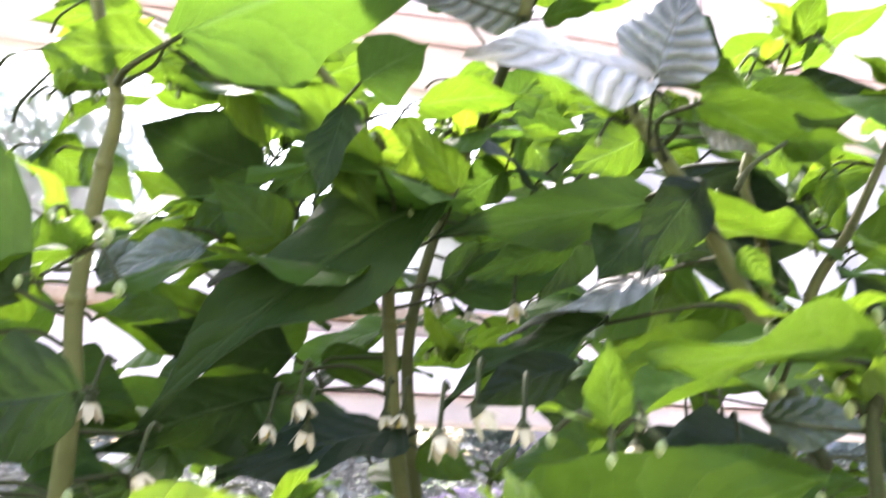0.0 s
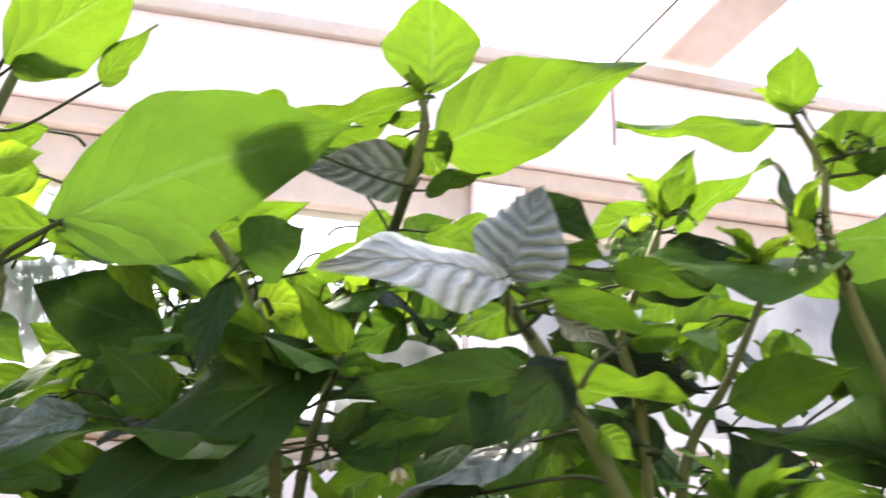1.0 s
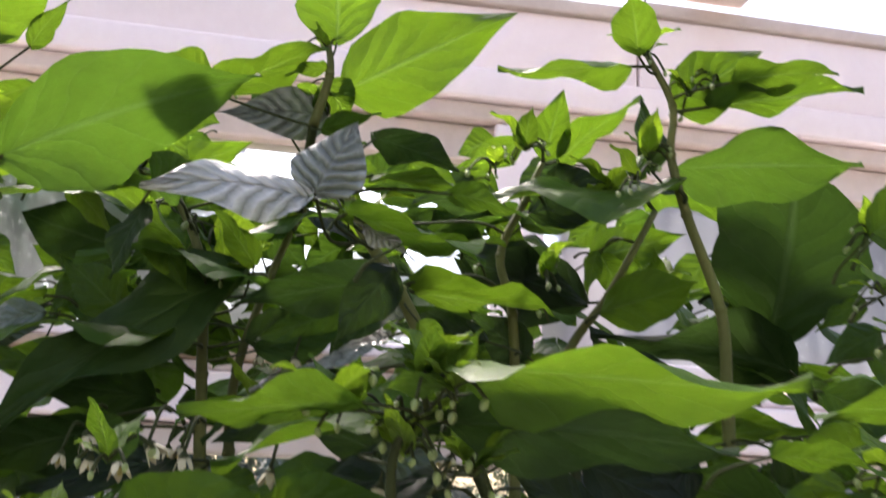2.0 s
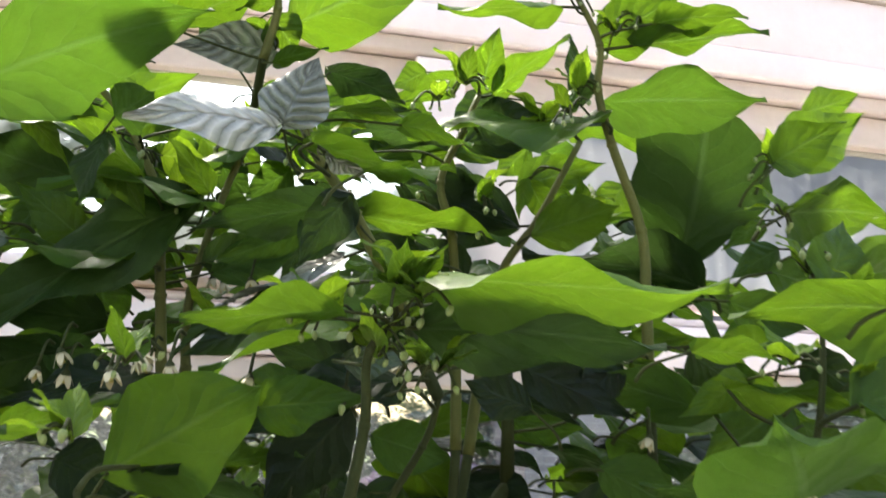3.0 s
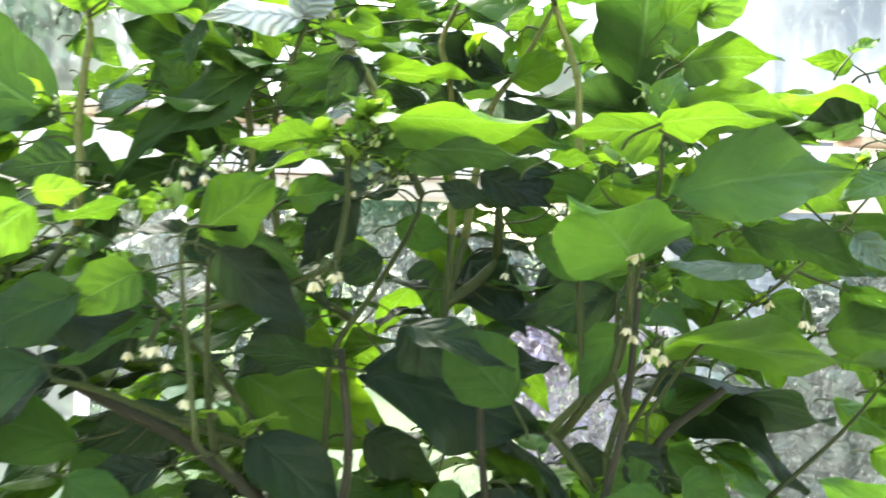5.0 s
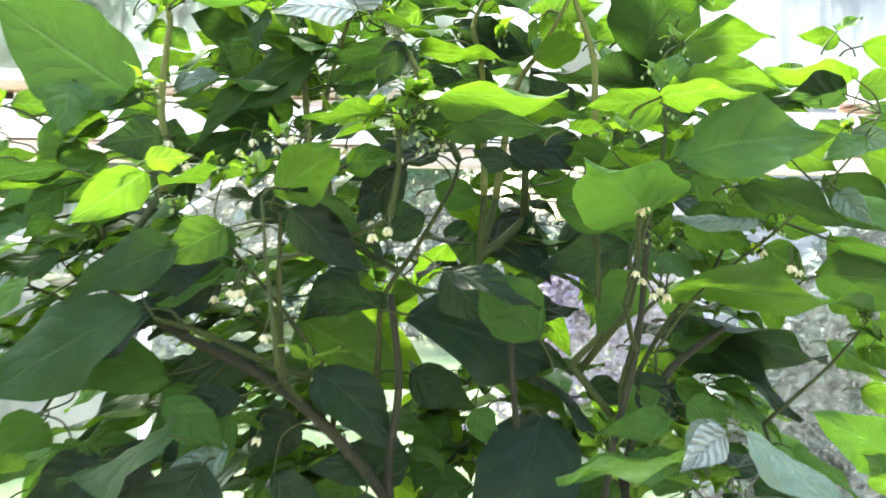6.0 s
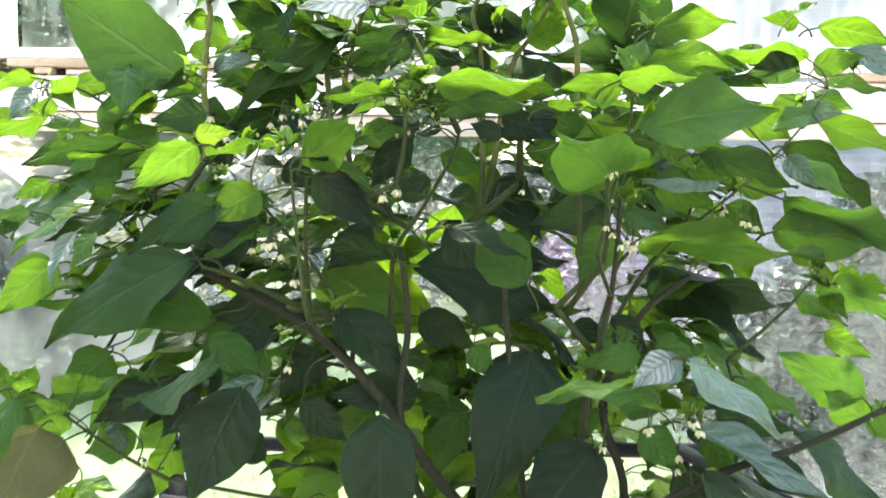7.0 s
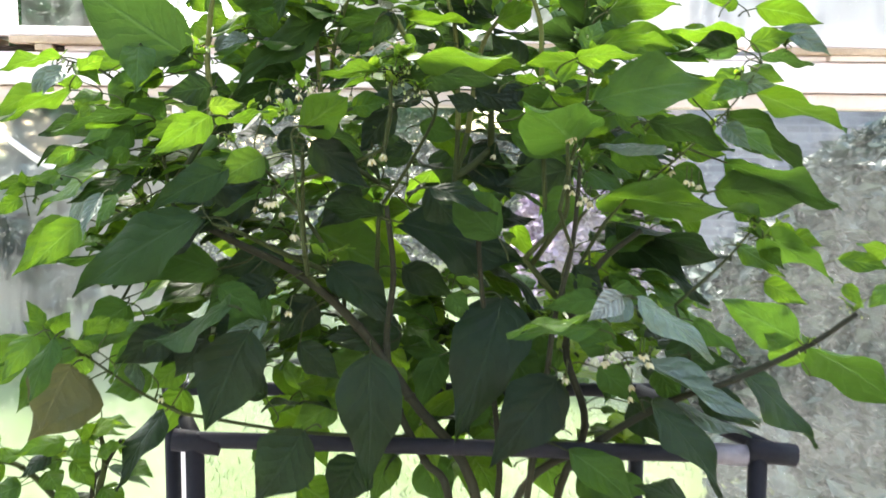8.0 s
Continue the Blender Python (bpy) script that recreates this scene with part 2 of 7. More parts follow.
def glass_material(name, mist, ior=1.4, film_part=0.4, drops=0.11, fine=160, cut=0.63):
    """Pane with dried drips and condensation over clear glass."""
    m, nodes, links, b = material(name, 0.05)
    nodes.remove(b)
    co = nodes.new("ShaderNodeTexCoord").outputs["Object"]
    mp = nodes.new("ShaderNodeMapping")
    mp.inputs["Scale"].default_value = (1, 1, 0.12)
    links.new(co, mp.inputs["Vector"])
    drip = noise_tex(nodes, links, 55, 4, 0.7, mp.outputs[0])
    blot = noise_tex(nodes, links, 3.5, 5, 0.6, co)
    spots = noise_tex(nodes, links, fine, 3, 0.6, co)
    f = math_node(nodes, links, 'ADD', math_node(nodes, links, 'MULTIPLY', drip.outputs["Fac"], 0.28),
                  math_node(nodes, links, 'MULTIPLY', blot.outputs["Fac"], 0.72))
    r = nodes.new("ShaderNodeMapRange")
    r.inputs["From Min"].default_value, r.inputs["From Max"].default_value = 0.42, 0.58
    r.inputs["To Min"].default_value, r.inputs["To Max"].default_value = mist * 0.1, mist * 1.6
    links.new(f, r.inputs["Value"])
    sp = nodes.new("ShaderNodeMapRange")
    sp.inputs["From Min"].default_value, sp.inputs["From Max"].default_value = cut, cut + 0.05
    sp.inputs["To Min"].default_value, sp.inputs["To Max"].default_value = 0.0, drops
    links.new(spots.outputs["Fac"], sp.inputs["Value"])
    fac = math_node(nodes, links, 'MINIMUM', math_node(nodes, links, 'ADD', r.outputs[0], sp.outputs[0]), 0.9)
    clear = nodes.new("ShaderNodeBsdfTransparent")
    clear.inputs["Color"].default_value = (0.95, 0.97, 0.97, 1)
    haze = nodes.new("ShaderNodeBsdfTranslucent")
    haze.inputs["Color"].default_value = (0.82, 0.84, 0.86, 1)
    gloss = nodes.new("ShaderNodeBsdfGlossy")
    gloss.inputs["Roughness"].default_value = 0.04
    fr = nodes.new("ShaderNodeFresnel")
    fr.inputs["IOR"].default_value = ior
    m1, m2 = nodes.new("ShaderNodeMixShader"), nodes.new("ShaderNodeMixShader")
    links.new(fac, m1.inputs["Fac"])
    # a film of condensation scatters the view a little
    film = nodes.new("ShaderNodeBsdfRefraction")
    film.inputs["Color"].default_value = (0.96, 0.97, 0.98, 1)
    film.inputs["Roughness"].default_value = 0.5
    film.inputs["IOR"].default_value = 1.01
    dew = nodes.new("ShaderNodeMixShader")
    dew.inputs["Fac"].default_value = film_part
    links.new(clear.outputs[0], dew.inputs[1])
    links.new(film.outputs[0], dew.inputs[2])
    links.new(dew.outputs[0], m1.inputs[1])
    links.new(haze.outputs[0], m1.inputs[2])
    links.new(fr.outputs[0], m2.inputs["Fac"])
    links.new(m1.outputs[0], m2.inputs[1])
    links.new(gloss.outputs[0], m2.inputs[2])
    links.new(m2.outputs[0], nodes["Material Output"].inputs["Surface"])
    return m


PANE_MISTY = glass_material("misted_glass", 0.018, 1.15)
PANE_DIM = glass_material("streaked_glass", 0.014, 1.15, 0.2, 0.035, 190, 0.56)
PANE_CLEAR = glass_material("greenhouse_glass", 0.035, 1.15)
PANE_ROOF = glass_material("roof_glass", 0.05, 1.12)

# ---------------------------------------------------------------- mesh helpers


def part(name, bm, mat, parent=None, label=""):
    me = bpy.data.meshes.new(name)
    bm.to_mesh(me)
    bm.free()
    for p in me.polygons:
        p.use_smooth = True
    me.materials.append(mat)
    ob = new(name, me)
    if parent is not None:
        ob.parent = parent
    if label:
        tagged(ob, label)
    return ob


def flat(ob):
    for p in ob.data.polygons:
        p.use_smooth = False
    return ob


def box_bm(x0, x1, y0, y1, z0, z1, bevel=0.0, rot=None, bm=None):
    bm = bm or bmesh.new()
    vs = [bm.verts.new((x, y, z)) for x in (x0, x1) for y in (y0, y1) for z in (z0, z1)]
    for f in ((0, 1, 3, 2), (4, 6, 7, 5), (0, 4, 5, 1), (2, 3, 7, 6), (0, 2, 6, 4), (1, 5, 7, 3)):
        bm.faces.new([vs[i] for i in f])
    if bevel:
        bmesh.ops.bevel(bm, geom=[e for e in bm.edges], offset=bevel, segments=2, affect='EDGES', profile=0.6)
    if rot is not None:
        bm.transform(rot)
    bmesh.ops.recalc_face_normals(bm, faces=bm.faces)
    return bm


def spline(points, steps):
    """Catmull-Rom through (x, y, z, radius) points."""
    p = [np.array(q, float) for q in points]
    p = [2 * p[0] - p[1]] + p + [2 * p[-1] - p[-2]]
    out = []
    for i in range(1, len(p) - 2):
        for k in range(steps):
            t = k / steps
            a, b, c, d = p[i - 1], p[i], p[i + 1], p[i + 2]
            out.append(0.5 * ((2 * b) + (c - a) * t + (2 * a - 5 * b + 4 * c - d) * t * t + (3 * b - a - 3 * c + d) * t ** 3))
    out.append(p[-2])
    return out


def tube_bm(points, sides=8, steps=5, bm=None, smooth=True):
    bm = bm or bmesh.new()
    pts = spline(points, steps) if smooth and len(points) > 2 else [np.array(q, float) for q in points]
    prev = None
    rings = []
    for i, q in enumerate(pts):
        a, b = pts[max(i - 1, 0)], pts[min(i + 1, len(pts) - 1)]
        d = Vector(b[:3] - a[:3]).normalized()
        if prev is None:
            u = d.orthogonal().normalized()
        else:
            u = (prev - d * prev.dot(d)).normalized()
        prev = u
        v = d.cross(u)
        r = max(float(q[3]), 0.0003)
        rings.append([bm.verts.new(Vector(q[:3]) + (u * math.cos(k * 2 * math.pi / sides) + v * math.sin(k * 2 * math.pi / sides)) * r)
                      for k in range(sides)])
    for r0, r1 in zip(rings, rings[1:]):
        for k in range(sides):
            bm.faces.new((r0[k], r0[(k + 1) % sides], r1[(k + 1) % sides], r1[k]))
    bm.faces.new(rings[0][::-1])
    bm.faces.new(rings[-1])
    return bm


# ---------------------------------------------------------------- greenhouse
WALL = Matrix.Translation((-0.0122, 0.5968, 0.0365)) @ Matrix.Rotation(0.0893, 4, 'Z') @ Matrix.Scale(0.9706, 4)


def wall_box(name, x0, x1, y0, y1, z0, z1, mat, bevel=0.003, label="", parent=None):
    """A bar or board in the wall's own axes: x along it, y outwards."""
    ob = part(name, box_bm(x0, x1, y0, y1, z0, z1, bevel), mat, parent, label)
    if parent is None:
        ob.matrix_world = WALL
        tagged(ob, kind="structure")
    return ob


floor = part("floor", box_bm(-3.2, 3.4, -2.6, 0.9, -0.12, 0.0), CONCRETE)
tagged(floor, "grey concrete greenhouse floor", "floor", kind="structure")

# window wall: transom with its sill lip, upper lights, cornice and fascia board
frame_wall = new("window_wall")
frame_wall.matrix_world = WALL
tagged(frame_wall, "white painted timber window wall with misted glass", "wall", kind="structure")
wall_box("transom", -2.6, 2.8, -0.022, 0.05, 1.402, 1.452, PAINT, 0.004, "", frame_wall)
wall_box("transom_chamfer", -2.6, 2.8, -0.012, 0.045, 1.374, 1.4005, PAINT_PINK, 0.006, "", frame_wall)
wall_box("sill_gap", -0.56, 2.8, -0.016, 0.045, 1.4535, 1.4615, PAINT, 0, "", frame_wall)
wall_box("sill_gap", -2.6, -0.565, -0.006, 0.045, 1.4535, 1.4615, WOOD_DARK, 0, "", frame_wall)
wall_box("sill_strip", -0.637, 0.31, -0.034, 0.04, 1.463, 1.4745, WOOD, 0.002, "bare timber strip with a dark open end", frame_wall)
wall_box("sill_strip", 0.60, 2.8, -0.034, 0.04, 1.463, 1.4745, WOOD, 0.002, "", frame_wall)
wall_box("sill_strip", -2.6, -0.66, -0.03, 0.04, 1.463, 1.473, WOOD, 0.002, "", frame_wall)
wall_box("wedge", -0.60, -0.575, -0.032, -0.009, 1.4535, 1.4625, WOOD, 0.001, "", frame_wall)
wall_box("wedge", 0.672, 0.80, -0.030, -0.009, 1.4535, 1.4625, PAINT_PINK, 0.001, "", frame_wall)
wall_box("sill_top", -2.6, 2.8, -0.026, 0.05, 1.4755, 1.490, PAINT, 0.003, "", frame_wall)
for x in (-1.45, -0.66, 0.123, 0.92, 1.7):
    wall_box("mullion", x - 0.029, x + 0.029, -0.015, -0.0015, 1.491, 1.741, PAINT, 0.004, "", frame_wall)
wall_box("cornice", -2.6, 2.8, -0.027, 0.06, 1.763, 1.7995, PAINT, 0.004, "", frame_wall)
# shade under the cornice overhang is put into the bed's duller colour
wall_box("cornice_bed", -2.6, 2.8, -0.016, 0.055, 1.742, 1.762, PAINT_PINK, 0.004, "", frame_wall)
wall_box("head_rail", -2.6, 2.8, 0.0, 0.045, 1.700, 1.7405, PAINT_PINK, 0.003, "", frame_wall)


def fascia(name, x0, x1, z0a, z0b, top0, top1, y0, y1, mat):
    bm = bmesh.new()
    prof = [(x0, z0a), (x1, z0b), (x1, top1), (x0, top0)]
    a = [bm.verts.new((x, y0, z)) for x, z in prof]
    b = [bm.verts.new((x, y1, z)) for x, z in prof]
    bm.faces.new(a)
    bm.faces.new(b[::-1])
    for k in range(4):
        bm.faces.new((a[k], b[k], b[(k + 1) % 4], a[(k + 1) % 4]))
    bmesh.ops.bevel(bm, geom=list(bm.edges), offset=0.002, segments=2, affect='EDGES', profile=0.6)
    bmesh.ops.recalc_face_normals(bm, faces=bm.faces)
    return part(name, bm, mat, frame_wall)


fascia("fascia_board", -2.6, 0.254, 1.801, 1.801, 1.815, 1.878, -0.02, 0.05, PAINT)
fascia("fascia_board", 0.257, 2.8, 1.801, 1.801, 1.888, 1.893, -0.022, 0.05, PAINT)
fascia("fascia_cap", -2.6, 0.254, 1.816, 1.879, 1.832, 1.895, -0.028, 0.06, PAINT_PINK)
fascia("fascia_cap", 0.257, 2.8, 1.889, 1.894, 1.905, 1.910, -0.028, 0.06, PAINT_PINK)


def pane(name, x0, x1, z0, z1, mat):
    ob = flat(part(name, box_bm(x0, x1, 0.018, 0.022, z0, z1), mat, frame_wall, "misted pane with dried drips"))
    ob.visible_shadow = False
    return ob


edges = (-2.6, -1.45, -0.66, 0.123, 0.92, 1.7, 2.8)
for x0, x1 in zip(edges, edges[1:]):
    pane("pane", x0 + 0.027, x1 - 0.027, 1.489, 1.702, PANE_CLEAR)
lower = (-2.6, -1.2, -0.397, 1.5, 2.8)
for x0, x1 in zip(lower, lower[1:]):
    pane("pane", x0 + 0.004, x1 - 0.004, 0.46, 1.376, PANE_DIM if x0 > -0.4 else PANE_MISTY)
for x in lower[1:-1]:
    wall_box("glazing_bar", x - 0.006, x + 0.006, 0.0, 0.03, 0.46, 1.373, PAINT, 0.001, "", frame_wall)
wall_box("bottom_rail", -2.6, 2.8, -0.02, 0.05, 0.38, 0.459, PAINT, 0.004, "", frame_wall)
wall_box("base_wall", -2.6, 2.8, -0.03, 0.07, -0.038, 0.379, CONCRETE, 0.004, "", frame_wall)

# roof bars, ridge light over the plant, and the plain unseen rest of the house behind the camera
slope = 0.05
ROOF = WALL @ Matrix.Translation((0, 0, 1.922)) @ Matrix.Rotation(-math.atan(slope), 4, 'X')
roof = new("glass_roof")
roof.matrix_world = ROOF
tagged(roof, "flat glazed greenhouse roof on pale timber bars", "roof", kind="structure")
for x in (-2.4, -1.55, -0.7, 0.345, 1.2, 2.05, 2.7):
    part("roof_bar", box_bm(x - 0.035, x + 0.035, -3.0, -0.025, -0.012, 0.045, 0.004), PAINT_PINK, roof)
for x0, x1 in ((-2.6, -1.55), (-1.55, -0.7), (-0.7, 0.345), (0.345, 1.2), (1.2, 2.05), (2.05, 2.8)):
    ob = flat(part("roof_pane", box_bm(x0 + 0.003, x1 - 0.003, -3.0, 0.06, 0.05, 0.054), PANE_ROOF, roof))
    ob.visible_shadow = False
part("roof_wire", tube_bm([(0.256, -0.028, -0.025, 0.0016), (0.26, -0.5, -0.03, 0.0016), (0.28, -1.2, -0.028, 0.0016), (0.27, -2.4, -0.02, 0.0016)], 6, 4), WOOD_DARK, roof)

for name, args in (("wall_west", (-2.62, -2.55, -3.05, 0.0)), ("wall_east", (2.75, 2.82, -3.05, 0.0))):
    w = part(name, box_bm(args[0], args[1], args[2], args[3], -0.038, 0.9), PAINT)
    w.matrix_world = WALL
    tagged(w, "low white painted greenhouse side wall", "wall", kind="structure")
    g = flat(part(name + "_glass", box_bm(args[0] + 0.03, args[1] - 0.03, args[2], args[3], 0.902, 2.0), PANE_CLEAR))
    g.matrix_world = WALL
    g.visible_shadow = False
    tagged(g, "plain greenhouse side glazing", "window", kind="structure")
# unseen plaster wall, added to hold back front light on the leaves
w = part("wall_south", box_bm(-2.6, 2.8, -3.1, -3.02, -0.038, 2.05), PLASTER)
w.matrix_world = WALL
tagged(w, "unseen dull plaster wall added behind the camera to cut front light", "wall", kind="structure")

# ---------------------------------------------------------------- outside
random.seed(3)
ground = part("ground", box_bm(-300, 300, -300, 700, -0.3, -0.02), GRASS)
tagged(ground, "mown lawn outside the glass", "lawn", kind="structure")


def clump(name, mat, count, place, size, parent, label="", seed=1):
    """Many small folded leaves as one mesh."""
    rnd = random.Random(seed)
    vs, fs = [], []
    for _ in range(count):
        c = Vector(place(rnd))
        s = size * rnd.uniform(0.6, 1.4)
        m = Euler((rnd.uniform(-1.2, 1.2), rnd.uniform(-1.2, 1.2), rnd.uniform(0, 6.3))).to_matrix()
        i = len(vs)
        for q in ((0, -0.5, 0), (0.28, 0, 0.08), (0, 0.6, 0), (-0.28, 0, 0.08)):
            vs.append(c + m @ (Vector(q) * s))
        fs += [(i, i + 1, i + 2), (i, i + 2, i + 3)]
    me = bpy.data.meshes.new(name)
    me.from_pydata(vs, [], fs)
    me.materials.append(mat)
    ob = new(name, me)
    ob.parent = parent
    if label:
        tagged(ob, label)
    return ob


def tree(x, y, height, spread, mat, seed, label):
    rnd = random.Random(seed)
    t = new("tree")
    t.location = (x, y, 0)
    tagged(t, label, "tree", "trees behind the lawn")
    part("trunk", tube_bm([(0, 0, -0.1, 0.16), (0.1, 0, height * 0.3, 0.11), (0.0, 0.1, height * 0.6, 0.07), (0.1, 0, height * 0.95, 0.02)], 8, 4), BARK, t)
    lobes = []
    for k in range(11):
        a, h = rnd.uniform(0, 6.3), rnd.uniform(0.22, 0.95)
        r = spread * (0.9 - 0.5 * h) * rnd.uniform(0.4, 1.0)
        e = (math.cos(a) * r, math.sin(a) * r, height * h)
        part("limb", tube_bm([(0, 0, height * h * 0.65, 0.05), (e[0] * 0.5, e[1] * 0.5, height * h * 0.85, 0.035), (*e, 0.012)], 6, 3), BARK, t)
        lobes.append((e, spread * rnd.uniform(0.28, 0.5)))

    def place(r):
        e, s = lobes[r.randrange(len(lobes))]
        return (e[0] + r.gauss(0, s * 0.5), e[1] + r.gauss(0, s * 0.5), e[2] + r.gauss(0, s * 0.4))
    tagged(clump("crown", mat, 24000, place, spread * 0.04, t, "", seed), kind="stuff")
    return t


tree(-3.2, 9.0, 4.2, 2.4, TREE_LEAF, 11, "broad garden tree with grey-green crown")
tree(-6.0, 13.0, 6.0, 3.0, TREE_LEAF, 12, "tall garden tree with loose crown")
tree(-0.6, 15.0, 5.0, 2.6, TREE_LEAF, 13, "garden tree with pale green crown")
tree(2.6, 12.0, 4.6, 2.4, TREE_LEAF, 14, "garden tree with dense crown")
tree(6.2, 14.0, 6.5, 3.0, TREE_LEAF, 15, "tall garden tree with dark crown")


def shrub(x, y, rx, ry, h, mat, seed, label, count=5000, size=0.07):
    s = new("shrub")
    s.location = (x, y, 0)
    tagged(s, label, "shrub", "shrubs along the lawn")
    part("stem", tube_bm([(0, 0, -0.05, 0.04), (0.03, 0, h * 0.4, 0.03), (0, 0.02, h * 0.8, 0.012)], 6, 3), BARK, s)

    def place(r):
        a, q = r.uniform(0, 6.3), r.random() ** 0.4
        z = h * (0.04 + 0.96 * r.random() ** 0.8)
        k = math.sqrt(max(0.05, 1 - (z / h) ** 3)) * (0.85 + 0.25 * math.sin(3 * a + seed) * math.cos(5 * z))
        return (math.cos(a) * rx * q * k, math.sin(a) * ry * q * k, z)
    tagged(clump("foliage", mat, count, place, size, s, "", seed), kind="stuff")


shrub(1.75, 2.5, 1.0, 0.7, 1.4, HEDGE, 21, "dark conifer shrub close outside the glass", 30000, 0.075)
shrub(3.4, 3.2, 1.0, 0.8, 1.5, HEDGE, 22, "dark conifer shrub beside the lawn", 18000, 0.085)
shrub(0.95, 5.0, 0.75, 0.6, 1.15, BLOSSOM, 23, "purple-leaved shrub at the lawn edge", 6000, 0.06)
shrub(-2.6, 5.2, 1.2, 0.8, 1.2, HEDGE, 24, "rounded green shrub beyond the lawn", 7000, 0.07)
for k in range(9):
    shrub(-8 + 2.1 * k, 9.0 + 0.4 * (k % 3), 1.4, 0.9, 1.5 + 0.25 * (k % 4), HEDGE, 30 + k, "boundary shrub at the far lawn edge", 3500, 0.12)

# grass blades nearest to the glass
rnd = random.Random(8)
vs, fs = [], []
for _ in range(9000):
    x, y = rnd.uniform(-3.0, 3.2), 1.0 + 4.5 * rnd.random() ** 1.5
    h, a = rnd.uniform(0.0, 0.022), rnd.uniform(0, 6.3)
    i = len(vs)
    vs += [(x - 0.004 * math.cos(a), y - 0.004 * math.sin(a), -0.02), (x + 0.004 * math.cos(a), y + 0.004 * math.sin(a), -0.02),
           (x + rnd.uniform(-0.02, 0.02), y + rnd.uniform(-0.02, 0.02), h)]
    fs.append((i, i + 1, i + 2))
me = bpy.data.meshes.new("grass")
me.from_pydata(vs, [], fs)
me.materials.append(GRASS_BLADE)
tagged(new("grass", me), "short green lawn grass", "grass", kind="stuff")

# brick building far behind the dark shrubs
bld = new("brick_building")
bld.location = (5.6, 8.2, 0)
tagged(bld, "dull grey-brown brick building beyond the shrubs", "building")
part("wall", box_bm(-3.2, 3.0, 0, 3.0, -0.1, 4.6, 0.01), GREY_BRICK, bld)
part("roof", box_bm(-3.4, 3.2, -0.25, 3.2, 4.61, 4.85, 0.02), WOOD_DARK, bld)

# white hose looped on the inside of the glass
hose = part("hose", tube_bm([(-1.0, -0.03, 1.44, 0.005), (-0.72, -0.03, 1.375, 0.005), (-0.65, -0.03, 1.322, 0.005), (-0.585, -0.03, 1.276, 0.005), (-0.535, -0.03, 1.266, 0.005), (-0.42, -0.03, 1.272, 0.005),
                             (-0.30, -0.03, 1.33, 0.005), (-0.25, -0.03, 1.38, 0.005)], 8, 6), HOSE)
hose.matrix_world = WALL
tagged(hose, "white plastic hose looped against the misted glass", "hose")

# ---------------------------------------------------------------- support frame and planter
rack = new("support_frame")
rack.location = (0, 0, 0)
tagged(rack, "black coated steel tube frame standing round the pepper plant", "plant frame")
FZ = 1.0
FL, FR, BL, BR = (-0.248, 0.038), (0.328, 0.002), (-0.330, 0.256), (0.259, 0.251)
TUBE = 0.0085


def bar(name, a, b, r=TUBE, mat=BLACK, label=""):
    return part(name, tube_bm([(*a, r), (*b, r)], 14, 1, smooth=False), mat, rack, label)


bar("front_bar", (FL[0] - 0.004, FL[1], FZ), (FR[0] + 0.03, FR[1], FZ - 0.007))
bar("back_bar", (BL[0] - 0.01, BL[1], FZ), (BR[0] + 0.02, BR[1], FZ))
bar("side_bar", (FL[0], FL[1], FZ), (BL[0], BL[1], FZ))
bar("side_bar", (FR[0] + 0.022, FR[1], FZ - 0.004), (BR[0], BR[1], FZ))
for q in (FL, FR, BL, BR):
    bar("post", (q[0], q[1], 0.0), (q[0], q[1], FZ), TUBE * 1.15)
for q, dx in ((FL, 0.0), (FR, 0.012)):
    part("corner_joint", tube_bm([(q[0] - 0.022 + dx, q[1], FZ, 0.0115), (q[0] + 0.026 + dx, q[1], FZ - 0.006, 0.0115)], 14, 1, smooth=False), BLACK, rack, "black moulded elbow joint")
part("tape", tube_bm([(FR[0] - 0.05, FR[1], FZ - 0.003, 0.0103), (FR[0] - 0.012, FR[1], FZ - 0.006, 0.0108)], 14, 1, smooth=False), RUBBER, rack, "worn grey wrapping on the tube")

planter = new("planter")
tagged(planter, "black plastic trough planter standing on the floor", "planter")
part("body", box_bm(-0.24, 0.24, 0.062, 0.215, 0.0, 0.36, 0.012), POT, planter)
part("soil", box_bm(-0.22, 0.22, 0.08, 0.197, 0.361, 0.372, 0.004), EARTH, planter)

# ---------------------------------------------------------------- pepper plant
PROFILE = ((0, 0.03), (0.025, 0.25), (0.07, 0.57), (0.14, 0.85), (0.24, 1.0), (0.34, 0.98), (0.47, 0.85), (0.6, 0.65), (0.72, 0.43), (0.83, 0.23), (0.92, 0.09), (1.0, 0.0))
NARROW = ((0, 0.03), (0.03, 0.22), (0.08, 0.45), (0.18, 0.78), (0.3, 0.97), (0.42, 0.98), (0.54, 0.86), (0.66, 0.66), (0.77, 0.42), (0.87, 0.2), (0.94, 0.08), (1.0, 0.0))

ROUND = ((0, 0.03), (0.04, 0.24), (0.1, 0.48), (0.2, 0.76), (0.33, 0.95), (0.46, 1.0), (0.58, 0.93), (0.7, 0.76), (0.82, 0.5), (0.92, 0.22), (1.0, 0.0))
OBOVATE = ((0, 0.03), (0.05, 0.2), (0.13, 0.42), (0.26, 0.7), (0.4, 0.9), (0.54, 1.0), (0.68, 0.98), (0.8, 0.86), (0.9, 0.62), (0.96, 0.36), (1.0, 0.05))


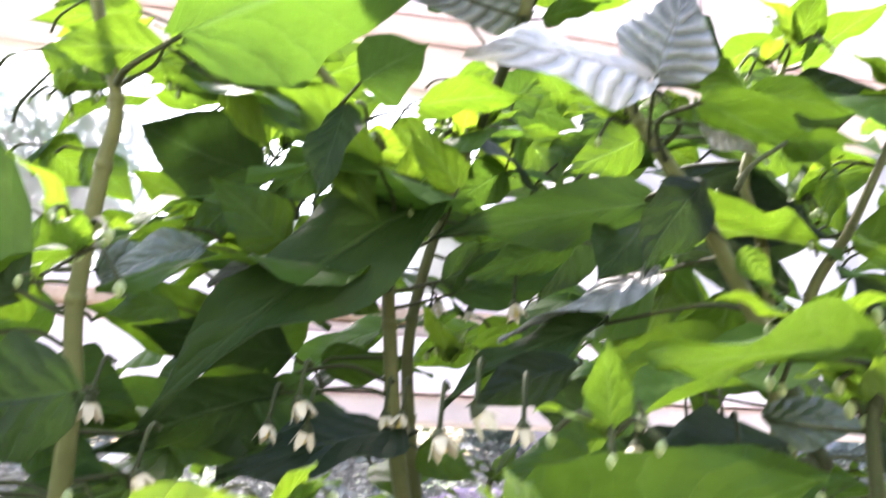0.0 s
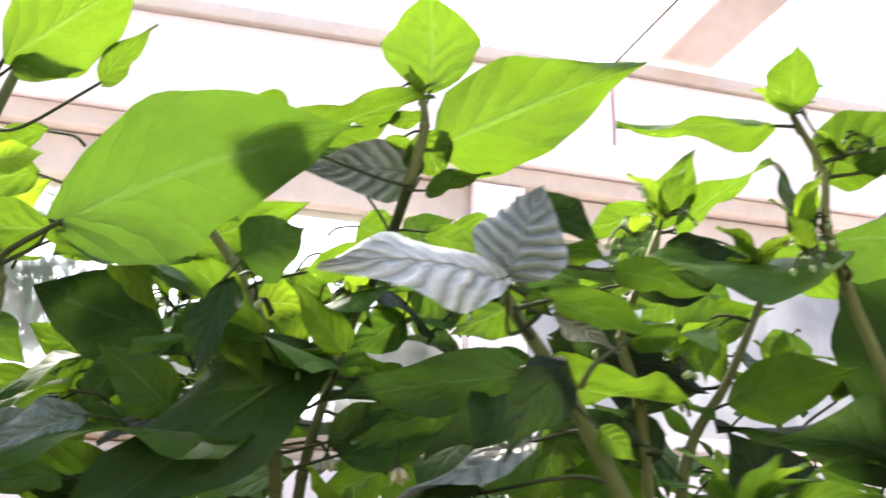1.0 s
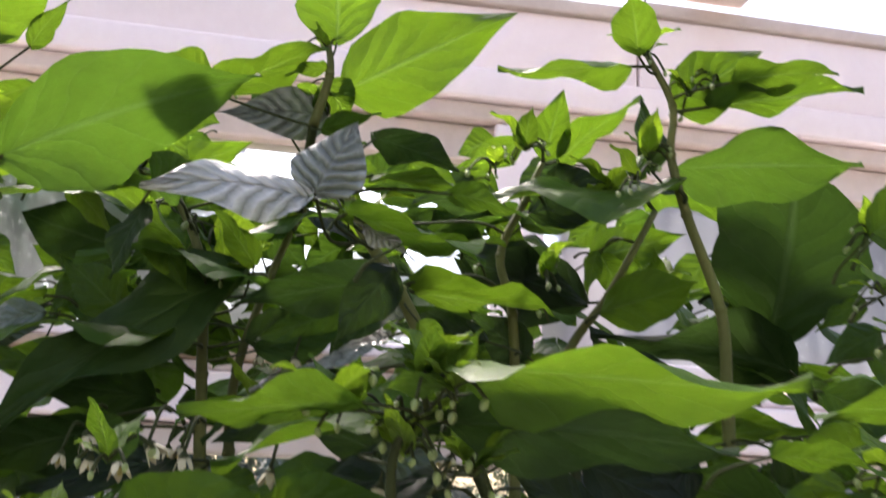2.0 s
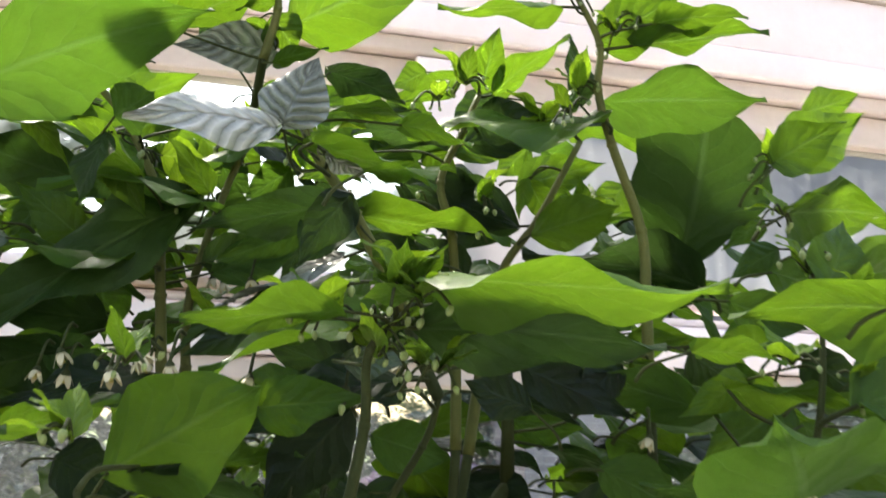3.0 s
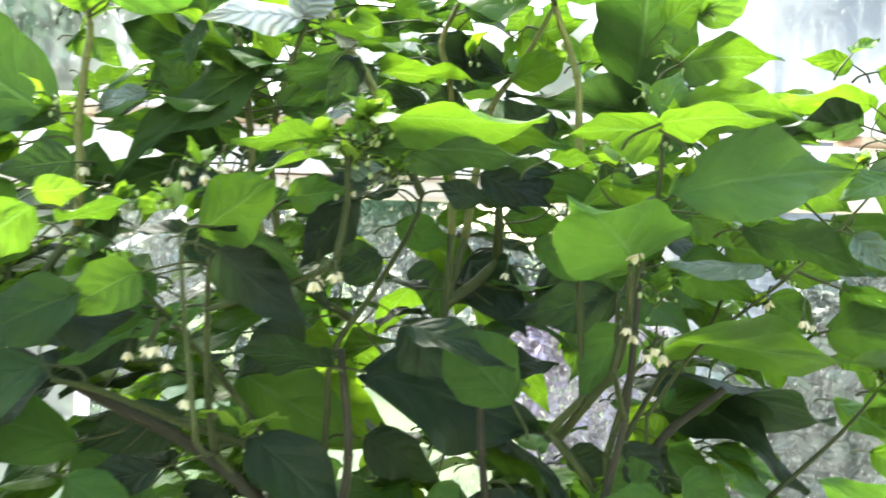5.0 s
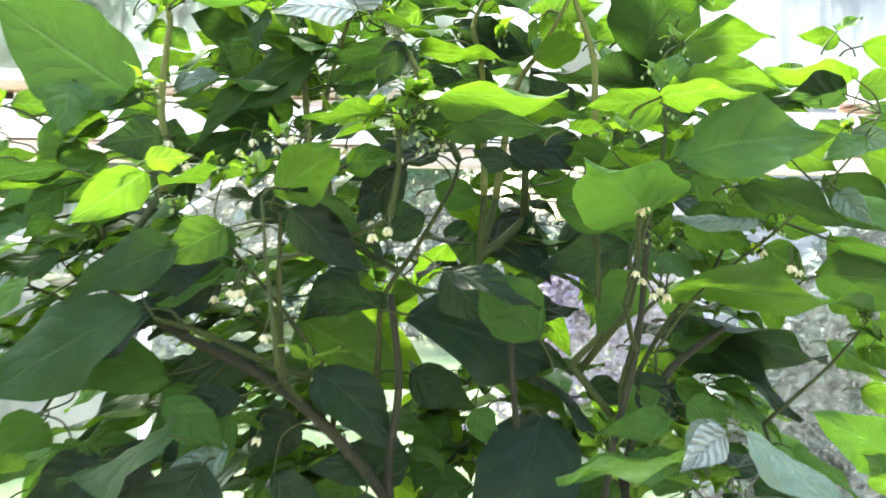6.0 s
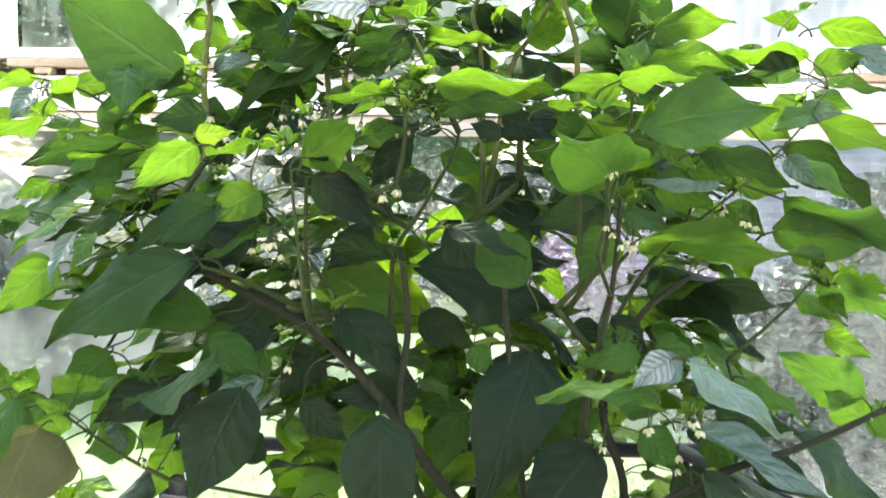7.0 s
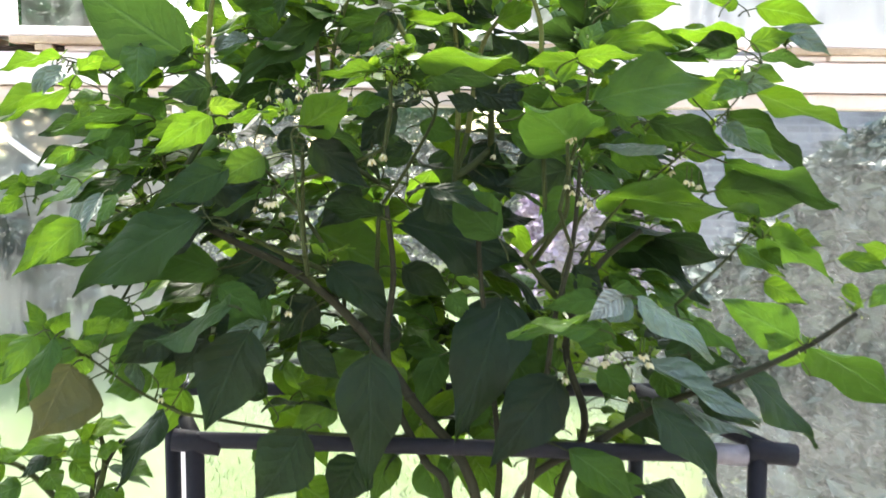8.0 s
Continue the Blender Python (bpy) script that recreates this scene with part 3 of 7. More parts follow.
def leaf_mesh(name, mat, arch, fold, seed, pucker=0.0, profile=PROFILE):
    ROWS, COLS = (40, 14) if pucker else (15, 8)
    """Ovate pointed blade, one unit long (y) and one wide (x), arched along and folded across the midrib."""
    rnd = random.Random(seed)
    ph = [rnd.uniform(0, 6.3) for _ in range(6)]
    sway = rnd.uniform(-0.035, 0.035)
    twist, droop = rnd.uniform(-0.22, 0.22), rnd.uniform(0.0, 0.5)
    ps, pw = [p[0] for p in profile], [p[1] for p in profile]
    vs, uvs = [], []
    for i in range(ROWS + 1):
        s = i / ROWS
        h = 0.5 * float(np.interp(s, ps, pw))
        for j in range(COLS + 1):
            u = j / COLS * 2 - 1
            edge = 1 + (0.06 * math.sin(11 * s + ph[0] + (2 if u > 0 else 0)) + 0.03 * math.sin(23 * s + ph[1])) * abs(u) ** 2
            x = u * h * (1 if pucker else edge) + sway * math.sin(math.pi * s) * 1.2
            z = 4 * arch * s * (1 - s) + 0.42 * fold * abs(x) ** 1.2
            z += (0.03 if pucker or profile in (ROUND, OBOVATE) else 0.055) * math.sin(10 * s + ph[2] + 1.5 * u) * abs(u) ** 2 * (1 if u > 0 else -1)
            z += 0.025 * math.sin(4 * s + ph[3]) * u
            if pucker:
                z += pucker * (math.sin(50 * s - 12 * abs(u) + ph[4]) + 0.35 * math.sin(31 * s + 8 * u + ph[5])) * min(1, 5 * abs(u)) * (1 - 0.5 * s) * (1 - 0.9 * abs(u) ** 3)
            else:
                z += 0.012 * math.sin(26 * s - 9 * abs(u) + ph[4]) * min(1, 3 * abs(u)) * (1 - 0.6 * s)
            turn = twist * (s - 0.35)
            z += x * math.sin(turn) - droop * x * x
            x *= math.cos(turn)
            y = s - 0.04 * abs(u) ** 2 * (1 - s) * (1 if s < 0.15 else 0)
            vs.append((x, y, z))
            uvs.append(((u + 1) / 2, s))
    fs = [(i * (COLS + 1) + j, i * (COLS + 1) + j + 1, (i + 1) * (COLS + 1) + j + 1, (i + 1) * (COLS + 1) + j)
          for i in range(ROWS) for j in range(COLS)]
    me = bpy.data.meshes.new(name)
    me.from_pydata(vs, [], fs)
    lay = me.uv_layers.new(name="UVMap")
    for p in me.polygons:
        p.use_smooth = True
        for li in p.loop_indices:
            lay.data[li].uv = uvs[me.loops[li].vertex_index]
    me.materials.append(mat)
    return me


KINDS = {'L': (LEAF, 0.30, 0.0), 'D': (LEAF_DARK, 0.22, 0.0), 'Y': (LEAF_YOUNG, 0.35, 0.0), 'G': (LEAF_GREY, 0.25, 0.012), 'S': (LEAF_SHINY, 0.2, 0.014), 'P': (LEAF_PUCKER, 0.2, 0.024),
         'DL': (LEAF_MID, 0.15, 0.0), 'LY': (LEAF_LIME, 0.3, 0.0), 'B': (LEAF_BROWN, 0.1, 0.0),
         'DR': (LEAF_DEEP, 0.06, 0.0), 'DG': (LEAF_DEEP, 0.2, 0.0), 'LR': (LEAF, 0.2, 0.0), 'MR': (LEAF_DEEP, 0.12, 0.0)}
SHAPES = {}
ANCHORS = []
OWNER = None
pepper = new("pepper_plant")
pepper.location = (0, 0.08, 0.37)
tagged(pepper, "tall bushy pepper plant with white flowers growing through a steel frame", "plant")
OWNER = pepper


def blade(kind, arch, pick):
    key = (kind, round(arch * 20), pick)
    if key not in SHAPES:
        mat, fold, pucker = KINDS[kind]
        SHAPES[key] = leaf_mesh("leaf", mat, round(arch * 20) / 20, fold * (0.5 + 0.3 * pick), 7 * pick + len(SHAPES), pucker,
                                OBOVATE if kind == 'DR' else ROUND if kind in ('LR', 'MR') else NARROW if pick in (1, 3) else PROFILE)
    return SHAPES[key]


def adopt(ob, m):
    parent = OWNER
    ob.parent = parent
    ob.matrix_basis = Matrix.Translation(-parent.location) @ m
    return ob


leaf_count = 0


def leaf(bx, by, bz, tx, ty, tz, nx, ny, nz, width, kind, arch, stalk=True):
    """One leaf from its base to its tip, facing along the normal, with a petiole to the nearest stem."""
    global leaf_count
    leaf_count += 1
    b, t = Vector((bx, by, bz)), Vector((tx, ty, tz))
    y = t - b
    length = y.length
    y.normalize()
    z = Vector((nx, ny, nz))
    z = (z - y * z.dot(y)).normalized()
    x = y.cross(z)
    rot = Matrix((x, y, z)).transposed().to_4x4()
    ob = new("leaf", blade(kind, arch, leaf_count * 7 % 5))
    adopt(ob, Matrix.Translation(b) @ rot @ Matrix.Diagonal((width, length, length, 1)))
    if stalk:
        petiole(b, y, length)
    return ob


def petiole(b, y, length):
    best, cost = None, 9.0
    for a in ANCHORS:
        d = (a - b).length
        c = d + 0.6 * max(0.0, a.z - b.z) + 0.03 * (1 + y.dot((a - b).normalized()) if d > 0 else 0)
        if c < cost:
            best, cost = a, c
    if best is None or (best - b).length > 0.062:
        best = b - y * 0.018 + Vector((0, 0.006, -0.012))
    m = (b + best) / 2 - y * 0.2 * (b - best).length
    r = 0.0005 + 0.0055 * min(length, 0.12)
    ob = part("petiole", tube_bm([(*best, r * 1.2), (*m, r), (*b, r * 0.8)], 6, 4), STEM)
    adopt(ob, Matrix.Identity(4))


def stem(radius, *pts, root=False, mat=None):
    """A shoot through the given points; it springs from the soil or from the nearest older stem below."""
    pts = [Vector(p) for p in pts]
    p0 = pts[0]
    if root:
        foot = Vector((max(-0.12, min(0.12, p0.x * 0.5)), 0.135, 0.36)) if OWNER == pepper else OWNER.location.copy()
        pts = [foot, foot.lerp(p0, 0.5) + Vector((0, 0, -0.03))] + pts
    elif ANCHORS:
        def price(a):
            gap = p0 - a
            return 2.4 * math.hypot(gap.x, gap.y) + 0.8 * abs(gap.z) + (0.5 if gap.z < 0.03 else 0.0)
        a = min(ANCHORS, key=price)
        gap = (p0 - a).length
        if gap > 0.03:
            way = [a, a.lerp(p0, 0.5) + Vector((0, 0, -0.03 * gap)), p0]
            adopt(part("stem", tube_bm([(*q, radius * 1.1) for q in way], 8, 5), STEM), Matrix.Identity(4))
            ANCHORS.extend(a.lerp(p0, k / 5) for k in range(1, 5))
        else:
            pts = [a] + pts
    n = len(pts)
    row = [(p.x, p.y, p.z, radius * (1.25 - 0.6 * k / (n - 1))) for k, p in enumerate(pts)]
    fresh = [Vector(q[:3]) for q in spline(row, 8) if q[2] > 0.85]
    ANCHORS.extend(fresh)
    # swollen nodes along the shoot
    bm = tube_bm(row, 9, 6)
    for k in range(1, n - 1):
        q = row[k]
        bmesh.ops.create_icosphere(bm, subdivisions=1, radius=q[3] * 1.35, matrix=Matrix.Translation(q[:3]))
    adopt(part("stem", bm, mat or (STEM_BROWN if root else STEM)), Matrix.Identity(4))


# shoots
stem(0.0042, (0.018, 0.030, 0.921), (-0.009, 0.030, 0.980), (-0.035, 0.030, 1.032), (-0.048, 0.030, 1.102), (-0.041, 0.030, 1.173), (-0.048, 0.030, 1.244), root=True)
stem(0.0034, (0.095, 0.020, 0.928), (0.111, 0.020, 1.032), (0.122, 0.020, 1.127), (0.139, 0.020, 1.203), (0.147, 0.020, 1.300), root=True)
stem(0.0052, (0.048, 0.030, 0.924), (-0.024, 0.030, 1.047), (-0.077, 0.030, 1.120), (-0.135, 0.030, 1.173), (-0.205, 0.030, 1.209), (-0.262, 0.030, 1.241), root=True)
stem(0.0042, (0.081, 0.030, 0.924), (0.173, 0.030, 1.001), (0.244, 0.030, 1.042), (0.309, 0.030, 1.065), (0.385, 0.030, 1.101), (0.434, 0.030, 1.134), root=True)
stem(0.0024, (-0.128, 0.028, 1.174), (-0.128, 0.005, 1.210), (-0.127, -0.010, 1.252), (-0.125, -0.020, 1.304))
stem(0.0044, (0.130, 0.060, 0.913), (0.162, 0.060, 1.008), (0.140, 0.060, 1.095), (0.169, 0.060, 1.175), (0.217, 0.060, 1.218), root=True)
stem(0.0034, (0.067, 0.050, 0.913), (0.070, 0.050, 0.973), (0.060, 0.050, 1.073), (0.048, 0.050, 1.177), (0.045, 0.050, 1.260), root=True)
stem(0.0027, (0.103, 0.070, 1.179), (0.119, 0.050, 1.207), (0.131, 0.020, 1.234), (0.127, -0.030, 1.264), (0.120, -0.070, 1.305))
stem(0.0022, (0.136, 0.060, 1.169), (0.145, 0.060, 1.202), (0.149, 0.050, 1.227), (0.159, 0.030, 1.245))
stem(0.0020, (0.154, 0.100, 1.166), (0.175, 0.110, 1.201), (0.192, 0.110, 1.227), (0.216, 0.100, 1.256), (0.227, 0.090, 1.287))
stem(0.0022, (-0.061, 0.075, 1.159), (-0.059, 0.070, 1.197), (-0.055, 0.060, 1.238), (-0.029, 0.050, 1.279), (-0.003, 0.035, 1.325), (0.003, 0.030, 1.346))
stem(0.0024, (-0.107, 0.050, 1.174), (-0.148, 0.020, 1.195), (-0.185, -0.020, 1.220), (-0.205, -0.050, 1.231))
stem(0.0020, (-0.094, 0.060, 1.170), (-0.120, 0.030, 1.217), (-0.136, 0.000, 1.246), (-0.161, -0.030, 1.283))
stem(0.0014, (0.018, 0.090, 1.195), (-0.007, 0.100, 1.218), (-0.029, 0.110, 1.240), (-0.045, 0.120, 1.256))
stem(0.0017, (-0.251, 0.000, 1.038), (-0.294, 0.000, 1.061), (-0.344, 0.000, 1.096))
stem(0.0016, (0.265, 0.100, 1.132), (0.320, 0.100, 1.183), (0.356, 0.100, 1.227))
stem(0.0016, (-0.303, 0.120, 1.340), (-0.358, 0.120, 1.383), (-0.395, 0.120, 1.395))
stem(0.0014, (-0.309, 0.150, 1.211), (-0.373, 0.150, 1.237), (-0.437, 0.150, 1.257))
stem(0.0012, (0.161, 0.050, 1.200), (0.196, 0.050, 1.248), (0.254, 0.050, 1.296), (0.306, 0.050, 1.348), (0.334, 0.050, 1.389))
stem(0.0028, (-0.231, 0.060, 1.320), (-0.230, 0.060, 1.360), (-0.232, 0.060, 1.391), (-0.228, 0.060, 1.435), (-0.226, 0.060, 1.458), (-0.237, 0.060, 1.502), (-0.230, 0.060, 1.538), mat=STEM_GREEN)
stem(0.0028, (-0.112, 0.120, 1.300), (-0.122, 0.120, 1.351), (-0.126, 0.120, 1.396), (-0.132, 0.120, 1.451), (-0.150, 0.120, 1.488), (-0.168, 0.120, 1.509), mat=STEM_GREEN)
stem(0.0026, (-0.107, 0.150, 1.316), (-0.113, 0.150, 1.361), (-0.113, 0.150, 1.403), (-0.098, 0.150, 1.460), (-0.083, 0.150, 1.498), mat=STEM_GREEN)
stem(0.0024, (0.026, 0.100, 1.322), (0.025, 0.100, 1.375), (0.022, 0.100, 1.432), (0.015, 0.100, 1.461), (0.026, 0.100, 1.489), (0.035, 0.100, 1.511), mat=STEM_GREEN)
stem(0.0027, (0.037, 0.120, 1.319), (0.044, 0.120, 1.369), (0.054, 0.120, 1.417), (0.075, 0.120, 1.449), (0.100, 0.120, 1.496), mat=STEM_GREEN)
stem(0.0024, (0.110, 0.050, 1.351), (0.109, 0.050, 1.394), (0.107, 0.050, 1.431), (0.092, 0.050, 1.474), (0.085, 0.050, 1.502), (0.086, 0.050, 1.526), (0.074, 0.050, 1.551), mat=STEM_GREEN)
stem(0.0022, (-0.081, 0.090, 1.517), (-0.075, 0.090, 1.545), (-0.077, 0.090, 1.562), mat=STEM_GREEN)
stem(0.0018, (-0.046, -0.060, 1.301), (-0.040, -0.060, 1.334), (-0.039, -0.060, 1.360), (-0.024, -0.060, 1.376))
stem(0.0026, (-0.014, 0.030, 1.384), (-0.037, 0.030, 1.426), (-0.057, 0.030, 1.455), (-0.062, 0.030, 1.467), mat=STEM_GREEN)
stem(0.0015, (-0.115, -0.090, 1.206), (-0.122, -0.090, 1.268), (-0.126, -0.090, 1.314))
stem(0.0017, (0.117, -0.045, 1.244), (0.128, -0.045, 1.293), (0.140, -0.045, 1.343), (0.143, -0.045, 1.383))
stem(0.0036, (0.064, 0.140, 1.302), (0.064, 0.140, 1.378))
stem(0.0024, (0.094, 0.050, 1.188), (0.133, 0.050, 1.233), (0.140, 0.050, 1.282))

# leaves along the outside of the bush
leaf(-0.3294, -0.0807, 1.3802, -0.3653, -0.1018, 1.3650, -0.49, 0.24, 0.84, 0.0221, 'L', 0.05)
leaf(-0.3227, -0.0929, 1.3694, -0.3311, -0.1171, 1.3437, 0.16, -0.74, 0.65, 0.0181, 'G', 0.05)
leaf(-0.3402, -0.0272, 1.3542, -0.3972, -0.0495, 1.3244, -0.53, 0.26, 0.81, 0.0341, 'L', 0.05)
leaf(-0.2981, 0.0322, 1.3359, -0.3773, 0.0172, 1.3139, -0.32, 0.43, 0.84, 0.0417, 'DG', 0.05)
leaf(-0.1883, -0.1300, 1.3273, -0.2413, -0.1200, 1.2942, -0.12, 0.88, 0.46, 0.0316, 'L', 0.05)
leaf(-0.1872, -0.1300, 1.3343, -0.1599, -0.1300, 1.3377, -0.01, 1.00, 0.07, 0.0166, 'Y', 0.05)
leaf(-0.1898, -0.0600, 1.2805, -0.2527, -0.0900, 1.2445, 0.17, -0.88, 0.44, 0.0374, 'DG', 0.05)
leaf(-0.2276, -0.0130, 1.2345, -0.3371, -0.0489, 1.1616, -0.14, -0.79, 0.60, 0.0682, 'DG', 0.05)
leaf(-0.2163, 0.0095, 1.2330, -0.3040, -0.0251, 1.1756, -0.36, -0.44, 0.82, 0.0552, 'D', 0.00)
leaf(-0.2277, 0.1732, 1.1696, -0.3135, 0.0929, 1.1107, -0.07, -0.54, 0.84, 0.0657, 'DG', 0.05)
leaf(-0.3240, -0.0613, 1.2322, -0.3645, -0.0849, 1.1909, 0.40, -0.91, 0.13, 0.0334, 'L', 0.05)
leaf(-0.2860, -0.1107, 1.2602, -0.2957, -0.1344, 1.2233, -0.46, -0.69, 0.56, 0.0224, 'G', 0.05)
leaf(-0.3263, -0.0878, 1.1044, -0.3460, -0.1128, 1.0520, 0.37, -0.88, 0.28, 0.0584, 'B', 0.05)
leaf(-0.3239, -0.1300, 1.1383, -0.3393, -0.1500, 1.0847, -0.46, -0.78, 0.42, 0.0296, 'DL', 0.05)
leaf(-0.3365, -0.1400, 1.1426, -0.3575, -0.1600, 1.1063, 0.32, -0.90, 0.31, 0.0232, 'L', 0.05)
leaf(-0.3371, -0.1200, 1.1487, -0.3508, -0.1200, 1.1708, 0.34, -0.92, 0.21, 0.0139, 'LY', 0.05)
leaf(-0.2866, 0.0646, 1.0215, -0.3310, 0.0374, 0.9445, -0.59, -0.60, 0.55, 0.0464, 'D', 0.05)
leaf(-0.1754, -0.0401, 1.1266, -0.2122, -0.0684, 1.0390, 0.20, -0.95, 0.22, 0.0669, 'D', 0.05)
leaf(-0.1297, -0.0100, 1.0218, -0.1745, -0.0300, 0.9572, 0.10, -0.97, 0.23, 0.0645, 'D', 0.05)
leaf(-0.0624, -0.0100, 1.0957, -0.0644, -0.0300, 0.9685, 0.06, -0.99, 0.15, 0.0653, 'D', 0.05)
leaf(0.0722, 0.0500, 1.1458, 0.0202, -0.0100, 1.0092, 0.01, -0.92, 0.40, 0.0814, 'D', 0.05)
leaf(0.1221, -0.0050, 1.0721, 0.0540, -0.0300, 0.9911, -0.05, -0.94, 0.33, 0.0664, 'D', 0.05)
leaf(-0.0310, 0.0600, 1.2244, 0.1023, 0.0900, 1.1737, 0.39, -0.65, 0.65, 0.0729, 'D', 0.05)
leaf(0.1465, -0.0600, 1.3453, 0.2621, -0.0400, 1.3631, 0.07, -0.85, 0.53, 0.0593, 'L', 0.05)
leaf(0.1714, 0.0400, 1.2553, 0.3481, 0.0800, 1.2331, 0.01, 0.47, 0.88, 0.0913, 'L', 0.00)
leaf(0.3298, 0.1400, 1.3399, 0.4294, 0.1600, 1.2672, 0.49, 0.40, 0.78, 0.0625, 'DG', 0.05)
leaf(0.3099, 0.0700, 1.2871, 0.4367, 0.0900, 1.2437, 0.24, 0.39, 0.89, 0.0677, 'DL', 0.00)
leaf(0.3606, 0.1400, 1.3651, 0.4766, 0.1700, 1.3269, 0.23, 0.30, 0.93, 0.0629, 'L', 0.00)
leaf(0.4733, 0.2500, 1.0550, 0.6094, 0.2700, 0.9696, 0.36, 0.60, 0.71, 0.0810, 'DL', 0.05)
leaf(0.3936, 0.2000, 1.1987, 0.4891, 0.2200, 1.1452, 0.28, 0.63, 0.73, 0.0556, 'DL', 0.05)
leaf(0.4498, 0.2275, 1.0702, 0.3461, 0.2032, 1.1231, -0.17, 0.98, 0.11, 0.0594, 'DL', 0.05)
leaf(0.2039, 0.1813, 1.2097, 0.3160, 0.1462, 1.1251, 0.34, -0.61, 0.71, 0.0724, 'D', 0.05)
leaf(0.2095, 0.1266, 1.2203, 0.3509, 0.1797, 1.1723, 0.17, 0.37, 0.91, 0.0792, 'D', 0.00)
leaf(0.2096, 0.0242, 1.0887, 0.3271, -0.0035, 1.0275, 0.41, -0.22, 0.89, 0.0677, 'G', 0.00)
leaf(0.1736, -0.1342, 1.1739, 0.2326, -0.1598, 1.1258, 0.36, -0.56, 0.74, 0.0402, 'G', 0.05)
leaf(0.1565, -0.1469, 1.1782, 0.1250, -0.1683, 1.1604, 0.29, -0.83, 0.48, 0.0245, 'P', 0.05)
leaf(0.1341, -0.1411, 1.1604, 0.0638, -0.0967, 1.1375, -0.31, 0.01, 0.95, 0.0431, 'L', 0.00)
leaf(0.3515, 0.1374, 1.0514, 0.4310, 0.1080, 0.9677, 0.51, -0.54, 0.67, 0.0596, 'D', 0.05)
leaf(0.2148, -0.0200, 1.0531, 0.2780, -0.0500, 0.9698, 0.39, -0.73, 0.56, 0.0544, 'D', 0.05)
leaf(0.1173, -0.1335, 1.3727, 0.0759, -0.0962, 1.3733, 0.53, 0.58, 0.62, 0.0278, 'LY', 0.05)
leaf(0.1182, -0.1353, 1.3760, 0.1665, -0.1570, 1.3757, 0.24, 0.53, 0.81, 0.0265, 'LY', 0.05)
leaf(0.1303, -0.0450, 1.3050, 0.0739, -0.1250, 1.3404, -0.12, 0.47, 0.87, 0.0767, 'DL', 0.00)
leaf(-0.1219, -0.0600, 1.3177, -0.0752, -0.1000, 1.3455, 0.49, 0.80, 0.34, 0.0436, 'LY', 0.05)
leaf(-0.0214, -0.0552, 1.3681, 0.0591, -0.0836, 1.3621, 0.28, 0.64, 0.72, 0.0427, 'DG', 0.05)
leaf(-0.0234, -0.0798, 1.3831, 0.0648, -0.1178, 1.3770, 0.13, 0.15, 0.98, 0.0481, 'LY', 0.00)
leaf(-0.0511, -0.0760, 1.3711, -0.1010, -0.0853, 1.3642, -0.18, 0.28, 0.94, 0.0256, 'LY', 0.00)
leaf(-0.0306, -0.0106, 1.3756, -0.0971, -0.0363, 1.3529, -0.20, -0.31, 0.93, 0.0374, 'LY', 0.00)
leaf(-0.2046, 0.0400, 1.4741, -0.1047, 0.0650, 1.5303, -0.47, 0.72, 0.51, 0.0618, 'DL', 0.05)
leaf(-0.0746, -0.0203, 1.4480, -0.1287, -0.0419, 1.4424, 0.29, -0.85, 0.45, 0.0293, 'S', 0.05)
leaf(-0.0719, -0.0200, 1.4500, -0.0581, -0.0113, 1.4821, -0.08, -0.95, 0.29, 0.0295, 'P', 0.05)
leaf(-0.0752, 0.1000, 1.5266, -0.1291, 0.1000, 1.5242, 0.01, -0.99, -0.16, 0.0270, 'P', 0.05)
leaf(-0.2535, 0.0700, 1.3953, -0.3602, 0.0500, 1.4658, -0.17, 0.99, 0.03, 0.0824, 'MR', 0.05)
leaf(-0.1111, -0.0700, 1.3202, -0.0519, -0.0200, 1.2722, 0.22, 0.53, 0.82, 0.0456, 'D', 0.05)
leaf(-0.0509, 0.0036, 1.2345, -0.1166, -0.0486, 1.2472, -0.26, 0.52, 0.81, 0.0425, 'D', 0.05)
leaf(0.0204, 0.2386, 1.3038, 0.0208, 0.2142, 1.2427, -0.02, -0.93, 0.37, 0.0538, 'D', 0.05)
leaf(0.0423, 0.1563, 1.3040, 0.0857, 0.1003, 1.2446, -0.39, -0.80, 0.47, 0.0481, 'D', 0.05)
leaf(-0.1105, 0.1200, 1.4475, -0.2116, 0.0711, 1.3542, -0.08, -0.85, 0.53, 0.0438, 'DG', 0.05)
leaf(-0.0432, 0.0500, 1.4341, -0.1139, 0.1000, 1.4272, 0.43, 0.68, 0.59, 0.0264, 'DG', 0.05)
leaf(-0.0343, 0.0758, 1.4382, -0.0606, 0.0634, 1.4074, -0.24, -0.81, 0.53, 0.0324, 'DG', 0.05)
leaf(-0.0727, 0.0900, 1.5621, -0.0772, 0.0750, 1.6008, 0.20, 0.91, 0.37, 0.0418, 'LR', 0.05)
leaf(-0.0658, 0.0975, 1.5405, 0.0130, 0.0543, 1.5691, 0.26, 0.82, 0.51, 0.0483, 'L', 0.05)
leaf(-0.1283, 0.1074, 1.5366, -0.0754, 0.0685, 1.5493, -0.08, 0.22, 0.97, 0.0334, 'LY', 0.05)
leaf(-0.1300, 0.0840, 1.5276, -0.1613, 0.0651, 1.5316, -0.43, 0.80, 0.42, 0.0352, 'LY', 0.05)
leaf(0.0665, 0.0389, 1.5443, 0.0553, 0.0146, 1.5628, 0.11, 0.57, 0.81, 0.0226, 'LY', 0.05)
